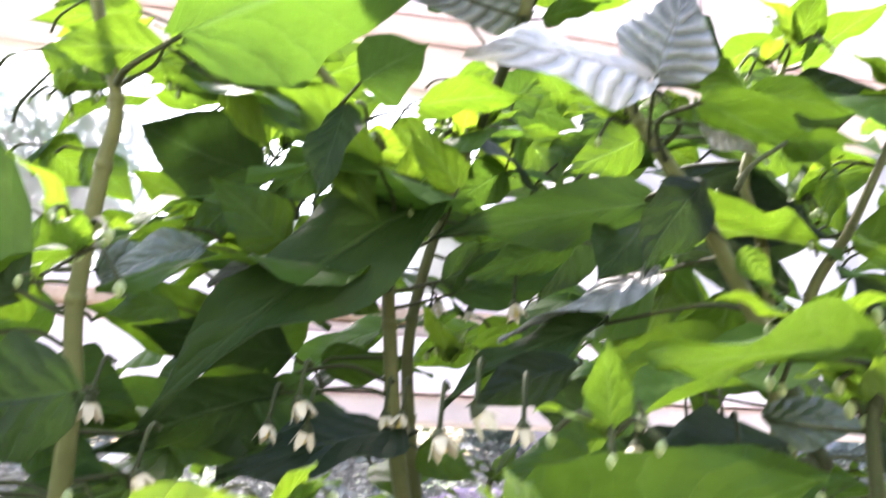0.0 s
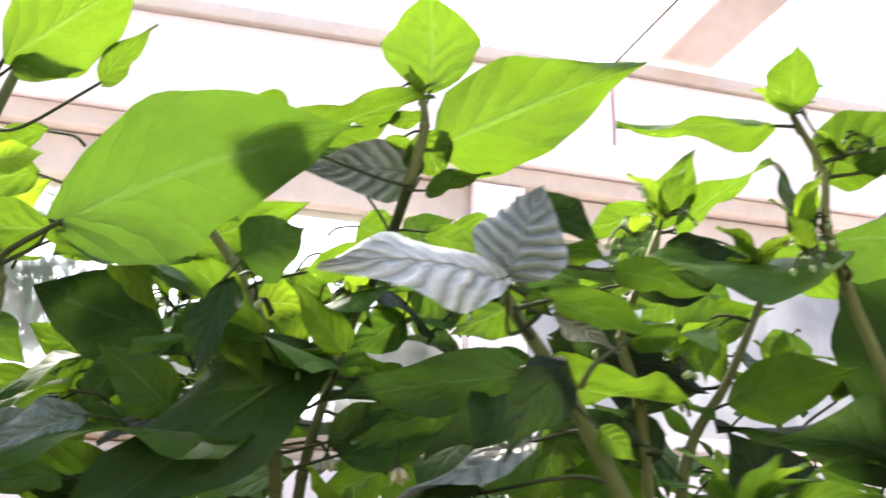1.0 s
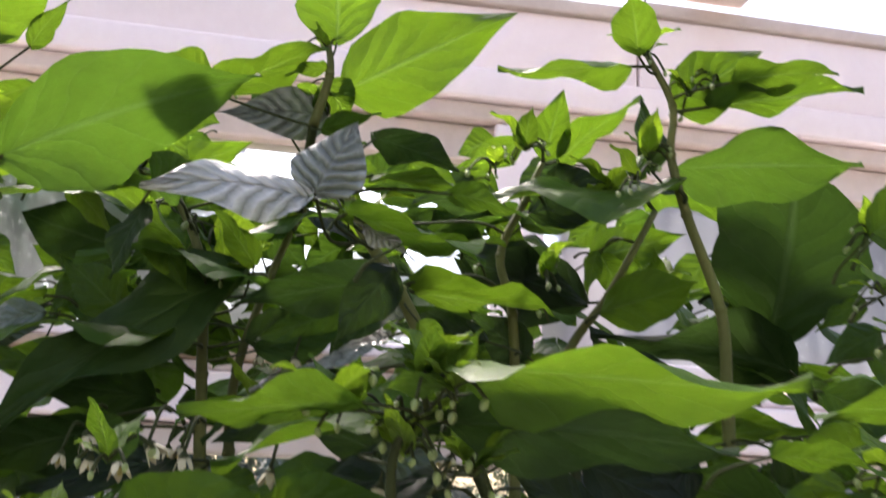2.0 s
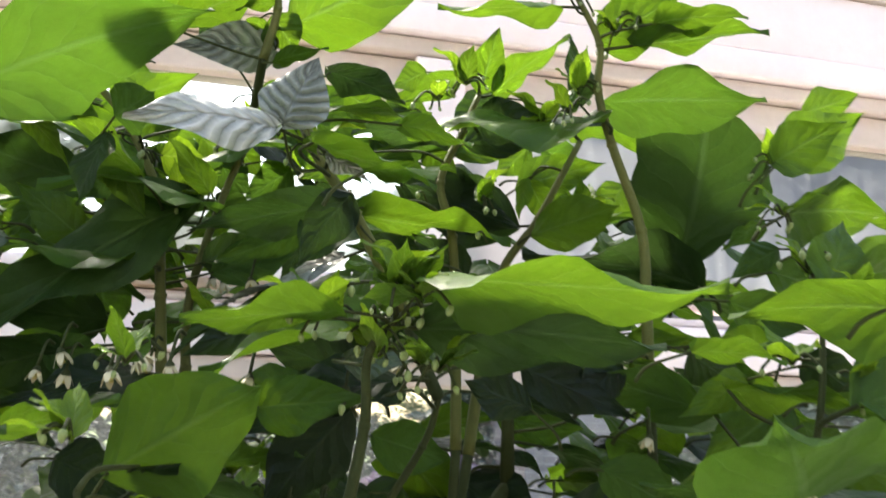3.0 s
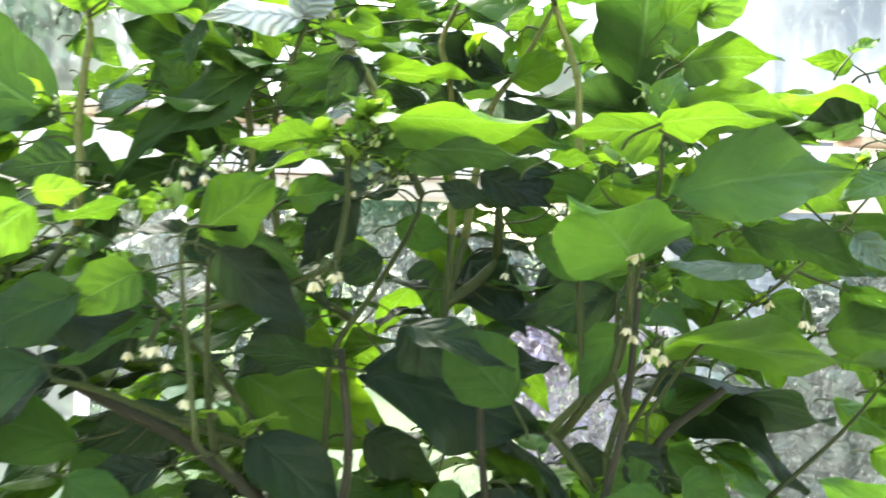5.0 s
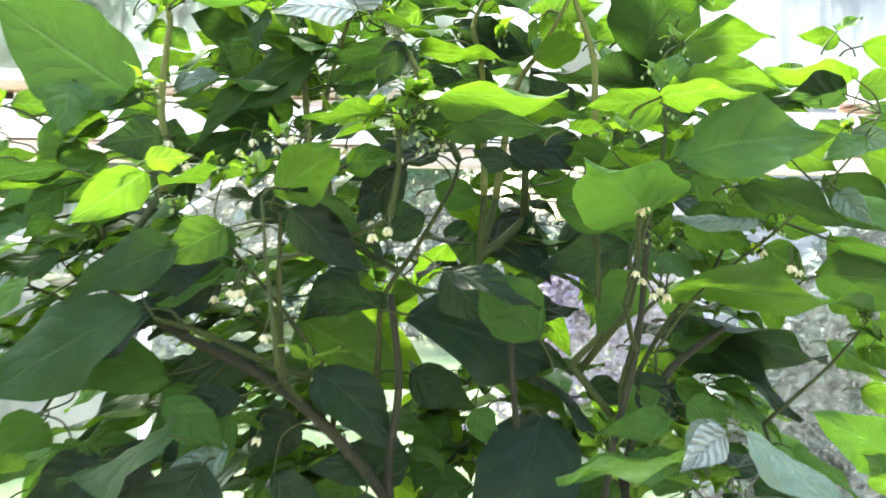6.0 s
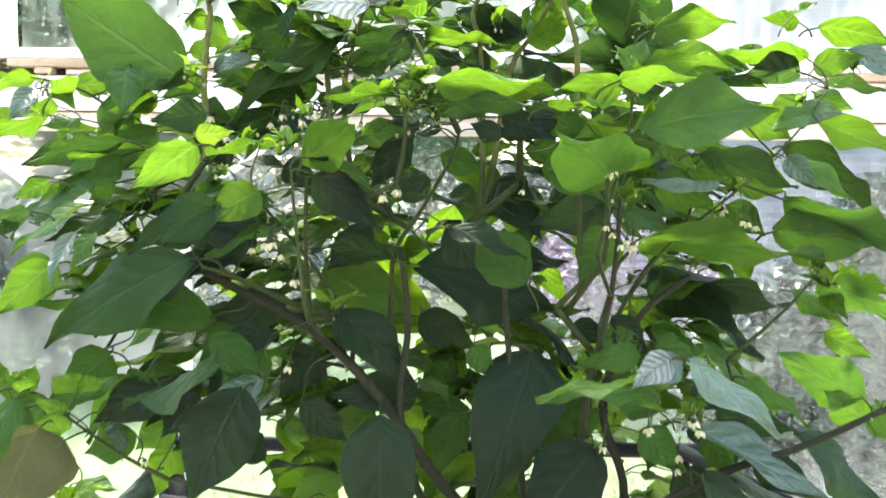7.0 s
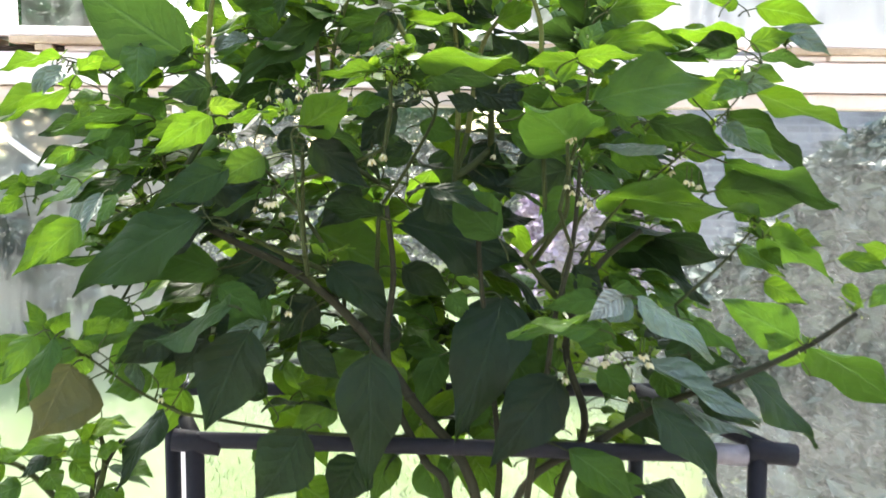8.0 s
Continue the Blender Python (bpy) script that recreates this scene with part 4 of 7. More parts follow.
leaf(0.0652, 0.0526, 1.5454, 0.0071, 0.0784, 1.5489, 0.07, 0.02, 1.00, 0.0318, 'LY', 0.00)
leaf(0.0903, 0.0586, 1.5301, 0.1179, 0.0217, 1.5439, 0.57, 0.62, 0.53, 0.0339, 'L', 0.05)
leaf(0.1079, 0.0300, 1.5317, 0.1410, -0.0000, 1.5255, 0.32, 0.17, 0.93, 0.0226, 'LY', 0.05)
leaf(0.1025, 0.0471, 1.5259, 0.1629, 0.0200, 1.5300, -0.04, 0.06, 1.00, 0.0332, 'L', 0.00)
leaf(0.0918, 0.0600, 1.4989, 0.1782, 0.0500, 1.5035, 0.02, 0.56, 0.83, 0.0435, 'DL', 0.05)
leaf(0.1562, 0.0072, 1.4586, 0.1725, -0.0250, 1.4697, 0.74, 0.52, 0.43, 0.0258, 'L', 0.05)
leaf(0.0363, 0.0994, 1.5136, 0.0383, 0.0676, 1.5379, 0.25, 0.60, 0.76, 0.0219, 'L', 0.05)
leaf(0.0436, 0.0997, 1.5128, 0.0800, 0.0743, 1.5388, -0.35, 0.38, 0.86, 0.0257, 'L', 0.05)
leaf(0.0213, 0.0813, 1.5148, -0.0078, 0.0883, 1.5002, -0.04, 0.87, 0.50, 0.0167, 'L', 0.05)
leaf(-0.0507, 0.0300, 1.4913, -0.0119, 0.0563, 1.4893, -0.16, 0.31, 0.94, 0.0234, 'D', 0.05)
leaf(-0.0508, 0.0300, 1.4749, 0.0028, 0.0614, 1.4826, -0.10, -0.08, 0.99, 0.0313, 'L', 0.00)
leaf(0.0855, 0.0423, 1.4832, -0.0049, 0.0967, 1.4885, -0.25, -0.50, 0.83, 0.0528, 'L', 0.00)
leaf(0.0356, 0.1012, 1.4960, 0.0655, 0.0725, 1.4924, 0.68, 0.67, 0.30, 0.0255, 'D', 0.05)
leaf(0.0006, 0.1450, 1.4690, 0.0634, 0.1151, 1.4417, 0.47, 0.88, 0.11, 0.0374, 'D', 0.05)
leaf(0.0668, 0.1052, 1.4367, 0.1032, 0.0652, 1.4475, 0.65, 0.68, 0.32, 0.0297, 'LY', 0.05)
leaf(0.1608, 0.1233, 1.4271, 0.1601, 0.0810, 1.5114, 0.41, 0.81, 0.41, 0.0780, 'DR', 0.05)
leaf(0.1714, 0.1226, 1.4160, 0.0639, 0.1128, 1.4246, 0.03, 0.42, 0.91, 0.0541, 'D', 0.05)
leaf(-0.0279, 0.0800, 1.4358, 0.0514, 0.0900, 1.4314, 0.03, 0.18, 0.98, 0.0400, 'LY', 0.00)
leaf(-0.0391, -0.0297, 1.4309, -0.0001, -0.0118, 1.4387, -0.21, 0.02, 0.98, 0.0218, 'LY', 0.00)
leaf(-0.0530, -0.0056, 1.4422, -0.0348, -0.0118, 1.4306, 0.16, -0.74, 0.65, 0.0112, 'S', 0.05)
leaf(0.1752, 0.0331, 1.4396, 0.2523, 0.0546, 1.4471, -0.27, 0.73, 0.63, 0.0402, 'L', 0.05)
leaf(0.3300, 0.1239, 1.4607, 0.3032, 0.1539, 1.4694, 0.72, 0.50, 0.49, 0.0206, 'LY', 0.05)
leaf(0.3100, 0.0783, 1.4588, 0.3375, 0.0944, 1.4744, -0.23, -0.44, 0.87, 0.0177, 'LY', 0.00)
leaf(0.2868, 0.0810, 1.4178, 0.2681, 0.1042, 1.4336, -0.74, -0.66, 0.09, 0.0219, 'LY', 0.05)
leaf(0.0718, -0.0755, 1.3619, 0.0965, -0.0964, 1.3583, 0.40, 0.33, 0.85, 0.0163, 'LY', 0.05)
leaf(0.0364, 0.0558, 1.3909, 0.0948, 0.0338, 1.3827, 0.31, 0.54, 0.78, 0.0315, 'LY', 0.05)
leaf(-0.1790, 0.1700, 1.4667, -0.2308, 0.1460, 1.4779, -0.34, 0.88, 0.33, 0.0396, 'MR', 0.05)
leaf(-0.1912, 0.1470, 1.4482, -0.2062, 0.1350, 1.4237, 0.36, -0.91, 0.22, 0.0187, 'L', 0.05)
leaf(-0.2124, 0.0593, 1.4773, -0.2461, 0.0467, 1.4700, -0.39, 0.87, 0.31, 0.0209, 'LY', 0.05)
leaf(-0.1503, 0.0663, 1.4652, -0.1591, 0.0563, 1.4278, -0.54, -0.77, 0.34, 0.0198, 'DG', 0.05)
leaf(-0.1463, 0.0573, 1.4708, -0.1264, 0.0342, 1.4772, 0.54, 0.62, 0.57, 0.0256, 'DL', 0.05)
leaf(-0.1368, 0.0870, 1.4511, -0.1824, 0.0677, 1.4805, 0.46, 0.23, 0.86, 0.0288, 'LY', 0.05)
leaf(-0.1036, 0.1000, 1.4479, -0.1279, 0.1000, 1.4758, 0.49, 0.76, 0.43, 0.0185, 'LY', 0.05)
leaf(-0.0408, 0.3368, 1.4229, -0.0905, 0.3317, 1.3981, 0.08, -1.00, 0.04, 0.0313, 'L', 0.05)
leaf(0.0437, 0.3229, 1.4198, 0.0986, 0.2852, 1.4442, 0.50, 0.85, 0.17, 0.0361, 'L', 0.05)
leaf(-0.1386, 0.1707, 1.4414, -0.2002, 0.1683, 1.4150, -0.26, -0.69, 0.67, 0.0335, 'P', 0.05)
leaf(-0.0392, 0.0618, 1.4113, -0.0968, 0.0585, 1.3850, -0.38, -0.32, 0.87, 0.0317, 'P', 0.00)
leaf(-0.0588, 0.0600, 1.3924, -0.1150, 0.0600, 1.3634, -0.38, -0.57, 0.73, 0.0190, 'DG', 0.05)
leaf(-0.0596, -0.0221, 1.4427, -0.0052, 0.0015, 1.4348, 0.14, 0.00, 0.99, 0.0299, 'L', 0.00)
leaf(-0.2462, 0.1642, 1.2953, -0.3319, 0.1310, 1.2720, 0.17, -0.82, 0.54, 0.0474, 'D', 0.05)
leaf(-0.1045, 0.0400, 1.1818, -0.0324, 0.0300, 1.1146, 0.38, -0.76, 0.52, 0.0495, 'D', 0.05)
leaf(-0.0351, 0.0561, 1.1089, -0.1151, 0.0247, 1.1094, 0.34, -0.86, 0.37, 0.0430, 'D', 0.05)
leaf(-0.1462, -0.0000, 1.2704, -0.2095, -0.0300, 1.2392, -0.22, -0.45, 0.87, 0.0384, 'DL', 0.00)
leaf(-0.0021, 0.1894, 1.1169, -0.0298, 0.1369, 1.0592, 0.20, -0.77, 0.61, 0.0421, 'DL', 0.05)
leaf(0.2053, 0.1773, 1.1459, 0.1846, 0.1498, 1.1877, -0.09, 0.85, 0.51, 0.0327, 'LY', 0.05)
leaf(-0.1848, -0.0921, 1.1614, -0.2781, -0.0360, 1.1087, -0.58, -0.22, 0.79, 0.0605, 'DG', 0.00)
leaf(-0.2931, 0.0320, 1.4010, -0.2861, -0.0040, 1.3514, 0.33, -0.74, 0.58, 0.0348, 'L', 0.05)
leaf(-0.2220, 0.0202, 1.3608, -0.2583, -0.0148, 1.3509, 0.69, -0.72, 0.03, 0.0332, 'D', 0.05)
leaf(-0.3128, -0.0800, 1.3681, -0.2842, -0.0981, 1.3787, 0.04, 0.55, 0.83, 0.0178, 'LY', 0.05)
leaf(-0.3188, -0.0700, 1.3724, -0.2910, -0.0900, 1.3562, 0.01, -0.62, 0.79, 0.0189, 'LY', 0.05)
leaf(-0.3003, -0.0600, 1.3497, -0.3246, -0.0800, 1.3410, 0.35, -0.70, 0.63, 0.0163, 'L', 0.05)
leaf(-0.3083, -0.0600, 1.3381, -0.3182, -0.0759, 1.3248, 0.38, -0.72, 0.58, 0.0115, 'L', 0.05)
leaf(-0.3178, -0.0600, 1.3597, -0.3341, -0.0770, 1.3569, -0.72, 0.69, 0.02, 0.0135, 'LY', 0.05)
leaf(-0.3067, 0.0500, 1.3223, -0.3297, 0.0300, 1.2880, 0.46, -0.87, 0.20, 0.0259, 'DL', 0.05)
leaf(-0.3347, -0.0400, 1.2989, -0.3559, -0.0600, 1.2860, 0.63, -0.76, 0.15, 0.0169, 'L', 0.05)
leaf(-0.3038, 0.0200, 1.2993, -0.3171, 0.0000, 1.2828, 0.63, -0.70, 0.34, 0.0175, 'LY', 0.05)
leaf(-0.3367, 0.0900, 1.3262, -0.3766, 0.0700, 1.2846, -0.02, -0.89, 0.45, 0.0305, 'DL', 0.05)
leaf(-0.2071, 0.1200, 1.3988, -0.2334, 0.1000, 1.3896, 0.26, -0.66, 0.70, 0.0171, 'L', 0.05)
leaf(-0.1901, -0.0900, 1.3205, -0.1422, -0.1100, 1.3330, -0.15, 0.23, 0.96, 0.0267, 'L', 0.00)
leaf(-0.1574, -0.0500, 1.3305, -0.1185, -0.0700, 1.3399, -0.07, 0.31, 0.95, 0.0224, 'LY', 0.00)
leaf(-0.3051, 0.0400, 1.2709, -0.3652, 0.0200, 1.2460, -0.12, -0.62, 0.78, 0.0340, 'DG', 0.05)
leaf(-0.2936, -0.0500, 1.2576, -0.3049, -0.0700, 1.2252, -0.28, -0.77, 0.57, 0.0199, 'L', 0.05)
leaf(-0.3295, -0.0900, 1.2765, -0.3511, -0.1100, 1.2697, 0.31, -0.59, 0.75, 0.0151, 'LY', 0.05)
leaf(-0.3595, -0.0900, 1.2665, -0.3725, -0.1061, 1.2597, 0.72, -0.66, 0.19, 0.0112, 'LY', 0.05)
leaf(-0.3395, -0.0900, 1.2725, -0.3461, -0.1056, 1.2583, 0.62, -0.66, 0.44, 0.0141, 'DG', 0.05)
leaf(-0.3610, -0.0900, 1.2665, -0.3584, -0.0996, 1.2815, -0.37, 0.75, 0.55, 0.0090, 'LY', 0.05)
leaf(-0.3691, -0.0800, 1.2561, -0.3858, -0.1000, 1.2398, 0.63, -0.73, 0.25, 0.0158, 'L', 0.05)
leaf(-0.3292, -0.1100, 1.1394, -0.3108, -0.1246, 1.1608, -0.36, 0.60, 0.72, 0.0159, 'LY', 0.05)
leaf(-0.3083, -0.1000, 1.1366, -0.2792, -0.1187, 1.1559, 0.10, 0.79, 0.61, 0.0198, 'LY', 0.05)
leaf(-0.2884, -0.1000, 1.1366, -0.2601, -0.1180, 1.1534, -0.09, 0.60, 0.79, 0.0187, 'LY', 0.05)
leaf(-0.2988, -0.1000, 1.1224, -0.3164, -0.1182, 1.1360, -0.43, 0.77, 0.47, 0.0144, 'L', 0.05)
leaf(-0.3680, 0.1000, 1.0022, -0.3217, 0.0800, 1.0004, -0.11, -0.34, 0.93, 0.0252, 'LY', 0.05)
leaf(-0.2794, 0.1200, 1.0322, -0.3035, 0.1000, 0.9799, 0.25, -0.94, 0.24, 0.0385, 'L', 0.05)
leaf(-0.3040, 0.0200, 1.0890, -0.2905, 0.0000, 1.0534, 0.81, -0.32, 0.49, 0.0215, 'G', 0.05)
leaf(-0.1540, 0.1500, 1.0249, -0.1700, 0.1300, 1.0636, 0.07, 0.87, 0.48, 0.0232, 'L', 0.05)
leaf(-0.1599, 0.2000, 0.9776, -0.2037, 0.1800, 1.0092, 0.45, -0.89, 0.06, 0.0490, 'LY', 0.05)
leaf(-0.1328, 0.1500, 1.2112, -0.0298, 0.1300, 1.1559, -0.09, -0.98, 0.19, 0.0749, 'L', 0.05)
leaf(-0.1578, 0.0600, 1.1915, -0.2301, 0.0400, 1.1701, 0.12, -0.90, 0.43, 0.0390, 'D', 0.05)
leaf(0.3587, 0.2000, 1.2290, 0.3838, 0.1800, 1.2236, -0.60, -0.79, 0.12, 0.0212, 'LY', 0.05)
leaf(0.3826, 0.2100, 1.2182, 0.4051, 0.1900, 1.1948, -0.49, -0.84, 0.24, 0.0195, 'LY', 0.05)
leaf(0.4008, 0.2200, 1.1900, 0.4202, 0.2000, 1.1600, -0.45, -0.85, 0.27, 0.0249, 'LY', 0.05)
leaf(0.4351, 0.2200, 1.1936, 0.4076, 0.2000, 1.2237, 0.52, 0.42, 0.75, 0.0227, 'LY', 0.05)
leaf(0.4383, 0.2200, 1.2005, 0.4667, 0.2000, 1.1873, -0.52, -0.84, 0.15, 0.0234, 'LY', 0.05)
leaf(0.3762, 0.2400, 1.1846, 0.4300, 0.2200, 1.1486, 0.07, -0.83, 0.56, 0.0339, 'L', 0.05)
leaf(0.5206, 0.2800, 1.1630, 0.5771, 0.2600, 1.1546, -0.24, -0.87, 0.43, 0.0303, 'LY', 0.05)
leaf(0.5992, 0.3000, 1.1684, 0.5415, 0.2800, 1.1849, -0.00, 0.64, 0.76, 0.0316, 'LY', 0.05)
leaf(0.4165, 0.2500, 1.1376, 0.4631, 0.2300, 1.1122, -0.33, -0.93, 0.13, 0.0297, 'L', 0.05)
leaf(0.5250, 0.2700, 1.1315, 0.5427, 0.2500, 1.1042, -0.46, -0.83, 0.31, 0.0191, 'LY', 0.05)
leaf(0.5917, 0.2800, 1.1266, 0.5508, 0.2600, 1.1040, 0.11, -0.84, 0.54, 0.0287, 'L', 0.05)
leaf(0.4629, 0.2400, 1.0391, 0.4048, 0.2200, 1.0786, -0.20, 0.96, 0.20, 0.0464, 'L', 0.05)
leaf(0.2764, 0.0600, 1.1205, 0.3263, 0.0400, 1.0824, 0.33, -0.58, 0.74, 0.0330, 'LY', 0.05)
leaf(0.2497, 0.0700, 1.0881, 0.3166, 0.0500, 1.0772, -0.25, -0.95, 0.20, 0.0393, 'DG', 0.05)
leaf(0.2960, 0.1000, 1.0376, 0.3566, 0.0800, 0.9986, -0.12, -0.95, 0.30, 0.0374, 'D', 0.05)
leaf(0.2500, 0.0300, 1.0400, 0.3237, 0.0100, 1.0101, 0.29, -0.31, 0.91, 0.0410, 'G', 0.00)
leaf(0.1381, -0.0000, 0.9985, 0.2034, -0.0200, 0.9474, 0.20, -0.80, 0.57, 0.0427, 'L', 0.05)
leaf(0.2619, 0.0200, 0.9413, 0.2016, 0.0000, 0.9634, 0.44, -0.70, 0.56, 0.0336, 'D', 0.05)
leaf(0.0568, 0.1800, 0.9418, 0.0462, 0.1600, 0.8865, -0.04, -0.94, 0.35, 0.0528, 'L', 0.05)
leaf(0.1312, 0.1800, 0.9418, 0.1464, 0.1600, 0.8864, -0.12, -0.94, 0.31, 0.0471, 'L', 0.05)
leaf(0.3506, 0.1200, 1.4548, 0.4160, 0.1000, 1.4363, 0.38, 0.67, 0.64, 0.0354, 'L', 0.05)
leaf(0.3720, 0.1000, 1.4313, 0.4166, 0.0800, 1.3998, -0.01, -0.85, 0.52, 0.0291, 'G', 0.05)
leaf(0.3392, 0.1000, 1.4145, 0.3799, 0.0800, 1.4230, 0.42, 0.90, 0.13, 0.0269, 'L', 0.05)
leaf(0.3586, 0.1200, 1.4034, 0.4070, 0.1000, 1.3910, 0.39, 0.42, 0.82, 0.0269, 'D', 0.05)
leaf(0.3158, 0.0600, 1.3715, 0.3480, 0.0400, 1.3662, -0.53, -0.85, -0.04, 0.0221, 'G', 0.05)
leaf(0.3368, 0.0900, 1.3886, 0.3663, 0.0700, 1.3724, -0.55, -0.84, 0.03, 0.0222, 'L', 0.05)
leaf(0.3088, 0.0200, 1.3657, 0.2670, 0.0000, 1.3479, 0.17, -0.83, 0.53, 0.0248, 'L', 0.05)
leaf(0.3141, 0.0600, 1.4202, 0.2393, 0.0400, 1.4174, -0.16, 0.46, 0.88, 0.0387, 'L', 0.05)
leaf(0.3119, 0.0700, 1.4070, 0.2366, 0.0500, 1.3959, -0.26, 0.53, 0.81, 0.0393, 'D', 0.05)
leaf(0.2935, 0.0300, 1.3260, 0.3134, 0.0100, 1.3005, -0.52, -0.82, 0.24, 0.0221, 'G', 0.05)
leaf(0.3024, 0.0500, 1.3277, 0.3519, 0.0300, 1.2905, 0.07, -0.84, 0.54, 0.0325, 'L', 0.05)
leaf(0.2142, 0.0200, 1.3292, 0.2935, 0.0000, 1.2999, 0.41, 0.52, 0.75, 0.0434, 'DG', 0.05)
leaf(0.2361, 0.0500, 1.3056, 0.1658, 0.0300, 1.3029, 0.07, -0.38, 0.92, 0.0366, 'G', 0.00)
leaf(0.1942, -0.0200, 1.3358, 0.2243, -0.0400, 1.3325, 0.36, 0.41, 0.84, 0.0181, 'LY', 0.05)
leaf(0.1478, 0.1000, 1.2801, 0.0672, 0.0800, 1.2622, 0.22, -0.97, 0.10, 0.0467, 'D', 0.05)
leaf(0.0662, 0.1400, 1.4482, -0.0003, 0.1200, 1.4641, -0.20, 0.93, 0.32, 0.0448, 'D', 0.05)
leaf(0.0326, 0.1200, 1.4898, 0.0766, 0.1000, 1.5010, 0.33, 0.89, 0.31, 0.0258, 'D', 0.05)
leaf(-0.0513, 0.0600, 1.3496, -0.1008, 0.0500, 1.3396, 0.17, -0.98, 0.11, 0.0267, 'L', 0.05)
leaf(-0.1252, 0.0800, 1.3551, -0.1853, 0.0600, 1.3373, 0.01, -0.67, 0.74, 0.0329, 'D', 0.05)
leaf(0.1079, 0.1200, 1.3535, 0.0591, 0.1000, 1.3828, -0.19, 0.93, 0.32, 0.0336, 'D', 0.05)
leaf(0.1203, 0.1200, 1.3757, 0.1552, 0.1000, 1.3840, 0.32, 0.78, 0.53, 0.0205, 'L', 0.05)
leaf(0.0166, 0.1500, 1.3316, 0.0594, 0.1300, 1.3415, 0.18, 0.72, 0.67, 0.0241, 'L', 0.05)
leaf(-0.0175, 0.1400, 1.3557, -0.0775, 0.1200, 1.3766, -0.11, 0.85, 0.51, 0.0333, 'D', 0.05)
leaf(0.0914, 0.1200, 1.2799, 0.1563, 0.1000, 1.2999, -0.40, -0.74, 0.54, 0.0354, 'D', 0.05)
leaf(-0.0287, 0.1200, 1.2875, -0.0663, 0.1000, 1.3207, -0.31, 0.93, 0.21, 0.0335, 'D', 0.05)
leaf(0.1553, 0.0600, 1.3795, 0.1884, 0.0400, 1.3884, 0.48, 0.86, 0.17, 0.0205, 'LY', 0.05)
leaf(0.1900, 0.1000, 1.3605, 0.1374, 0.0800, 1.3640, -0.17, 0.57, 0.80, 0.0282, 'DL', 0.05)
leaf(-0.1670, 0.1000, 1.3669, -0.2260, 0.0800, 1.3448, -0.44, 0.76, 0.48, 0.0330, 'DG', 0.05)
leaf(0.0072, 0.1400, 1.3762, -0.0482, 0.1200, 1.3845, -0.13, 0.66, 0.74, 0.0298, 'DG', 0.05)
leaf(0.0872, 0.1300, 1.4064, 0.1306, 0.1200, 1.3906, 0.25, 0.96, 0.08, 0.0257, 'DL', 0.05)
leaf(0.0747, 0.2000, 1.3391, 0.1232, 0.1800, 1.3335, -0.38, -0.92, 0.00, 0.0322, 'DL', 0.05)
leaf(-0.1908, 0.2000, 1.4012, -0.2529, 0.1800, 1.4051, -0.30, 0.95, 0.11, 0.0342, 'L', 0.05)
leaf(-0.2686, 0.2000, 1.4072, -0.3104, 0.1800, 1.3861, -0.46, 0.89, 0.06, 0.0271, 'DL', 0.05)
leaf(-0.1635, 0.2000, 1.3905, -0.2321, 0.1800, 1.3978, -0.27, 0.96, 0.10, 0.0367, 'DG', 0.05)
leaf(0.0810, 0.1800, 1.4825, 0.1355, 0.1700, 1.4993, 0.10, 0.97, 0.24, 0.0315, 'L', 0.05)
leaf(0.0403, 0.1800, 1.5005, 0.0865, 0.1700, 1.5248, 0.07, 0.96, 0.27, 0.0315, 'L', 0.05)

# leaves further in
leaf(-0.228, 0.030, 1.524, -0.184, 0.000, 1.546, 0.15, 0.72, 0.68, 0.034, 'LY', 0.05)
leaf(-0.225, 0.030, 1.522, -0.202, 0.030, 1.524, -0.04, 0.89, 0.45, 0.010, 'LY', 0.08)
leaf(-0.197, 0.030, 1.520, -0.180, 0.020, 1.538, -0.41, 0.57, 0.71, 0.011, 'LY', 0.09)
leaf(-0.076, 0.090, 1.548, -0.096, 0.080, 1.538, -0.58, 0.39, 0.72, 0.010, 'LY', 0.08)
leaf(-0.077, 0.090, 1.541, -0.064, 0.100, 1.525, -0.03, 0.86, 0.50, 0.024, 'LY', 0.06)
leaf(-0.084, 0.090, 1.539, -0.086, 0.100, 1.533, 0.18, 0.55, 0.82, 0.013, 'LY', 0.06)
leaf(-0.103, 0.120, 1.534, -0.117, 0.120, 1.550, 0.13, 0.99, 0.10, 0.021, 'D', 0.10)
leaf(0.079, 0.060, 1.497, 0.076, 0.070, 1.536, 0.05, -0.97, 0.25, 0.017, 'D', 0.09)
leaf(-0.053, -0.065, 1.370, -0.104, -0.068, 1.364, -0.13, 0.43, 0.89, 0.021, 'LY', 0.06)
leaf(-0.026, -0.075, 1.377, -0.046, -0.080, 1.375, -0.27, 0.73, 0.63, 0.009, 'LY', 0.09)
leaf(-0.025, -0.075, 1.379, -0.017, -0.085, 1.393, -0.37, 0.64, 0.67, 0.008, 'LY', 0.08)
leaf(-0.202, 0.200, 1.461, -0.180, 0.200, 1.448, 0.07, 0.99, 0.12, 0.019, 'L', 0.08)
leaf(-0.156, 0.170, 1.465, -0.154, 0.170, 1.504, -0.00, -1.00, 0.00, 0.018, 'DL', 0.05)
leaf(-0.136, 0.180, 1.486, -0.110, 0.180, 1.485, 0.01, 0.96, 0.27, 0.025, 'Y', 0.10)
leaf(-0.074, 0.200, 1.493, -0.047, 0.200, 1.504, -0.07, 0.98, 0.16, 0.026, 'Y', 0.10)
leaf(-0.128, 0.250, 1.442, -0.098, 0.250, 1.431, 0.06, 0.99, 0.15, 0.018, 'L', 0.10)
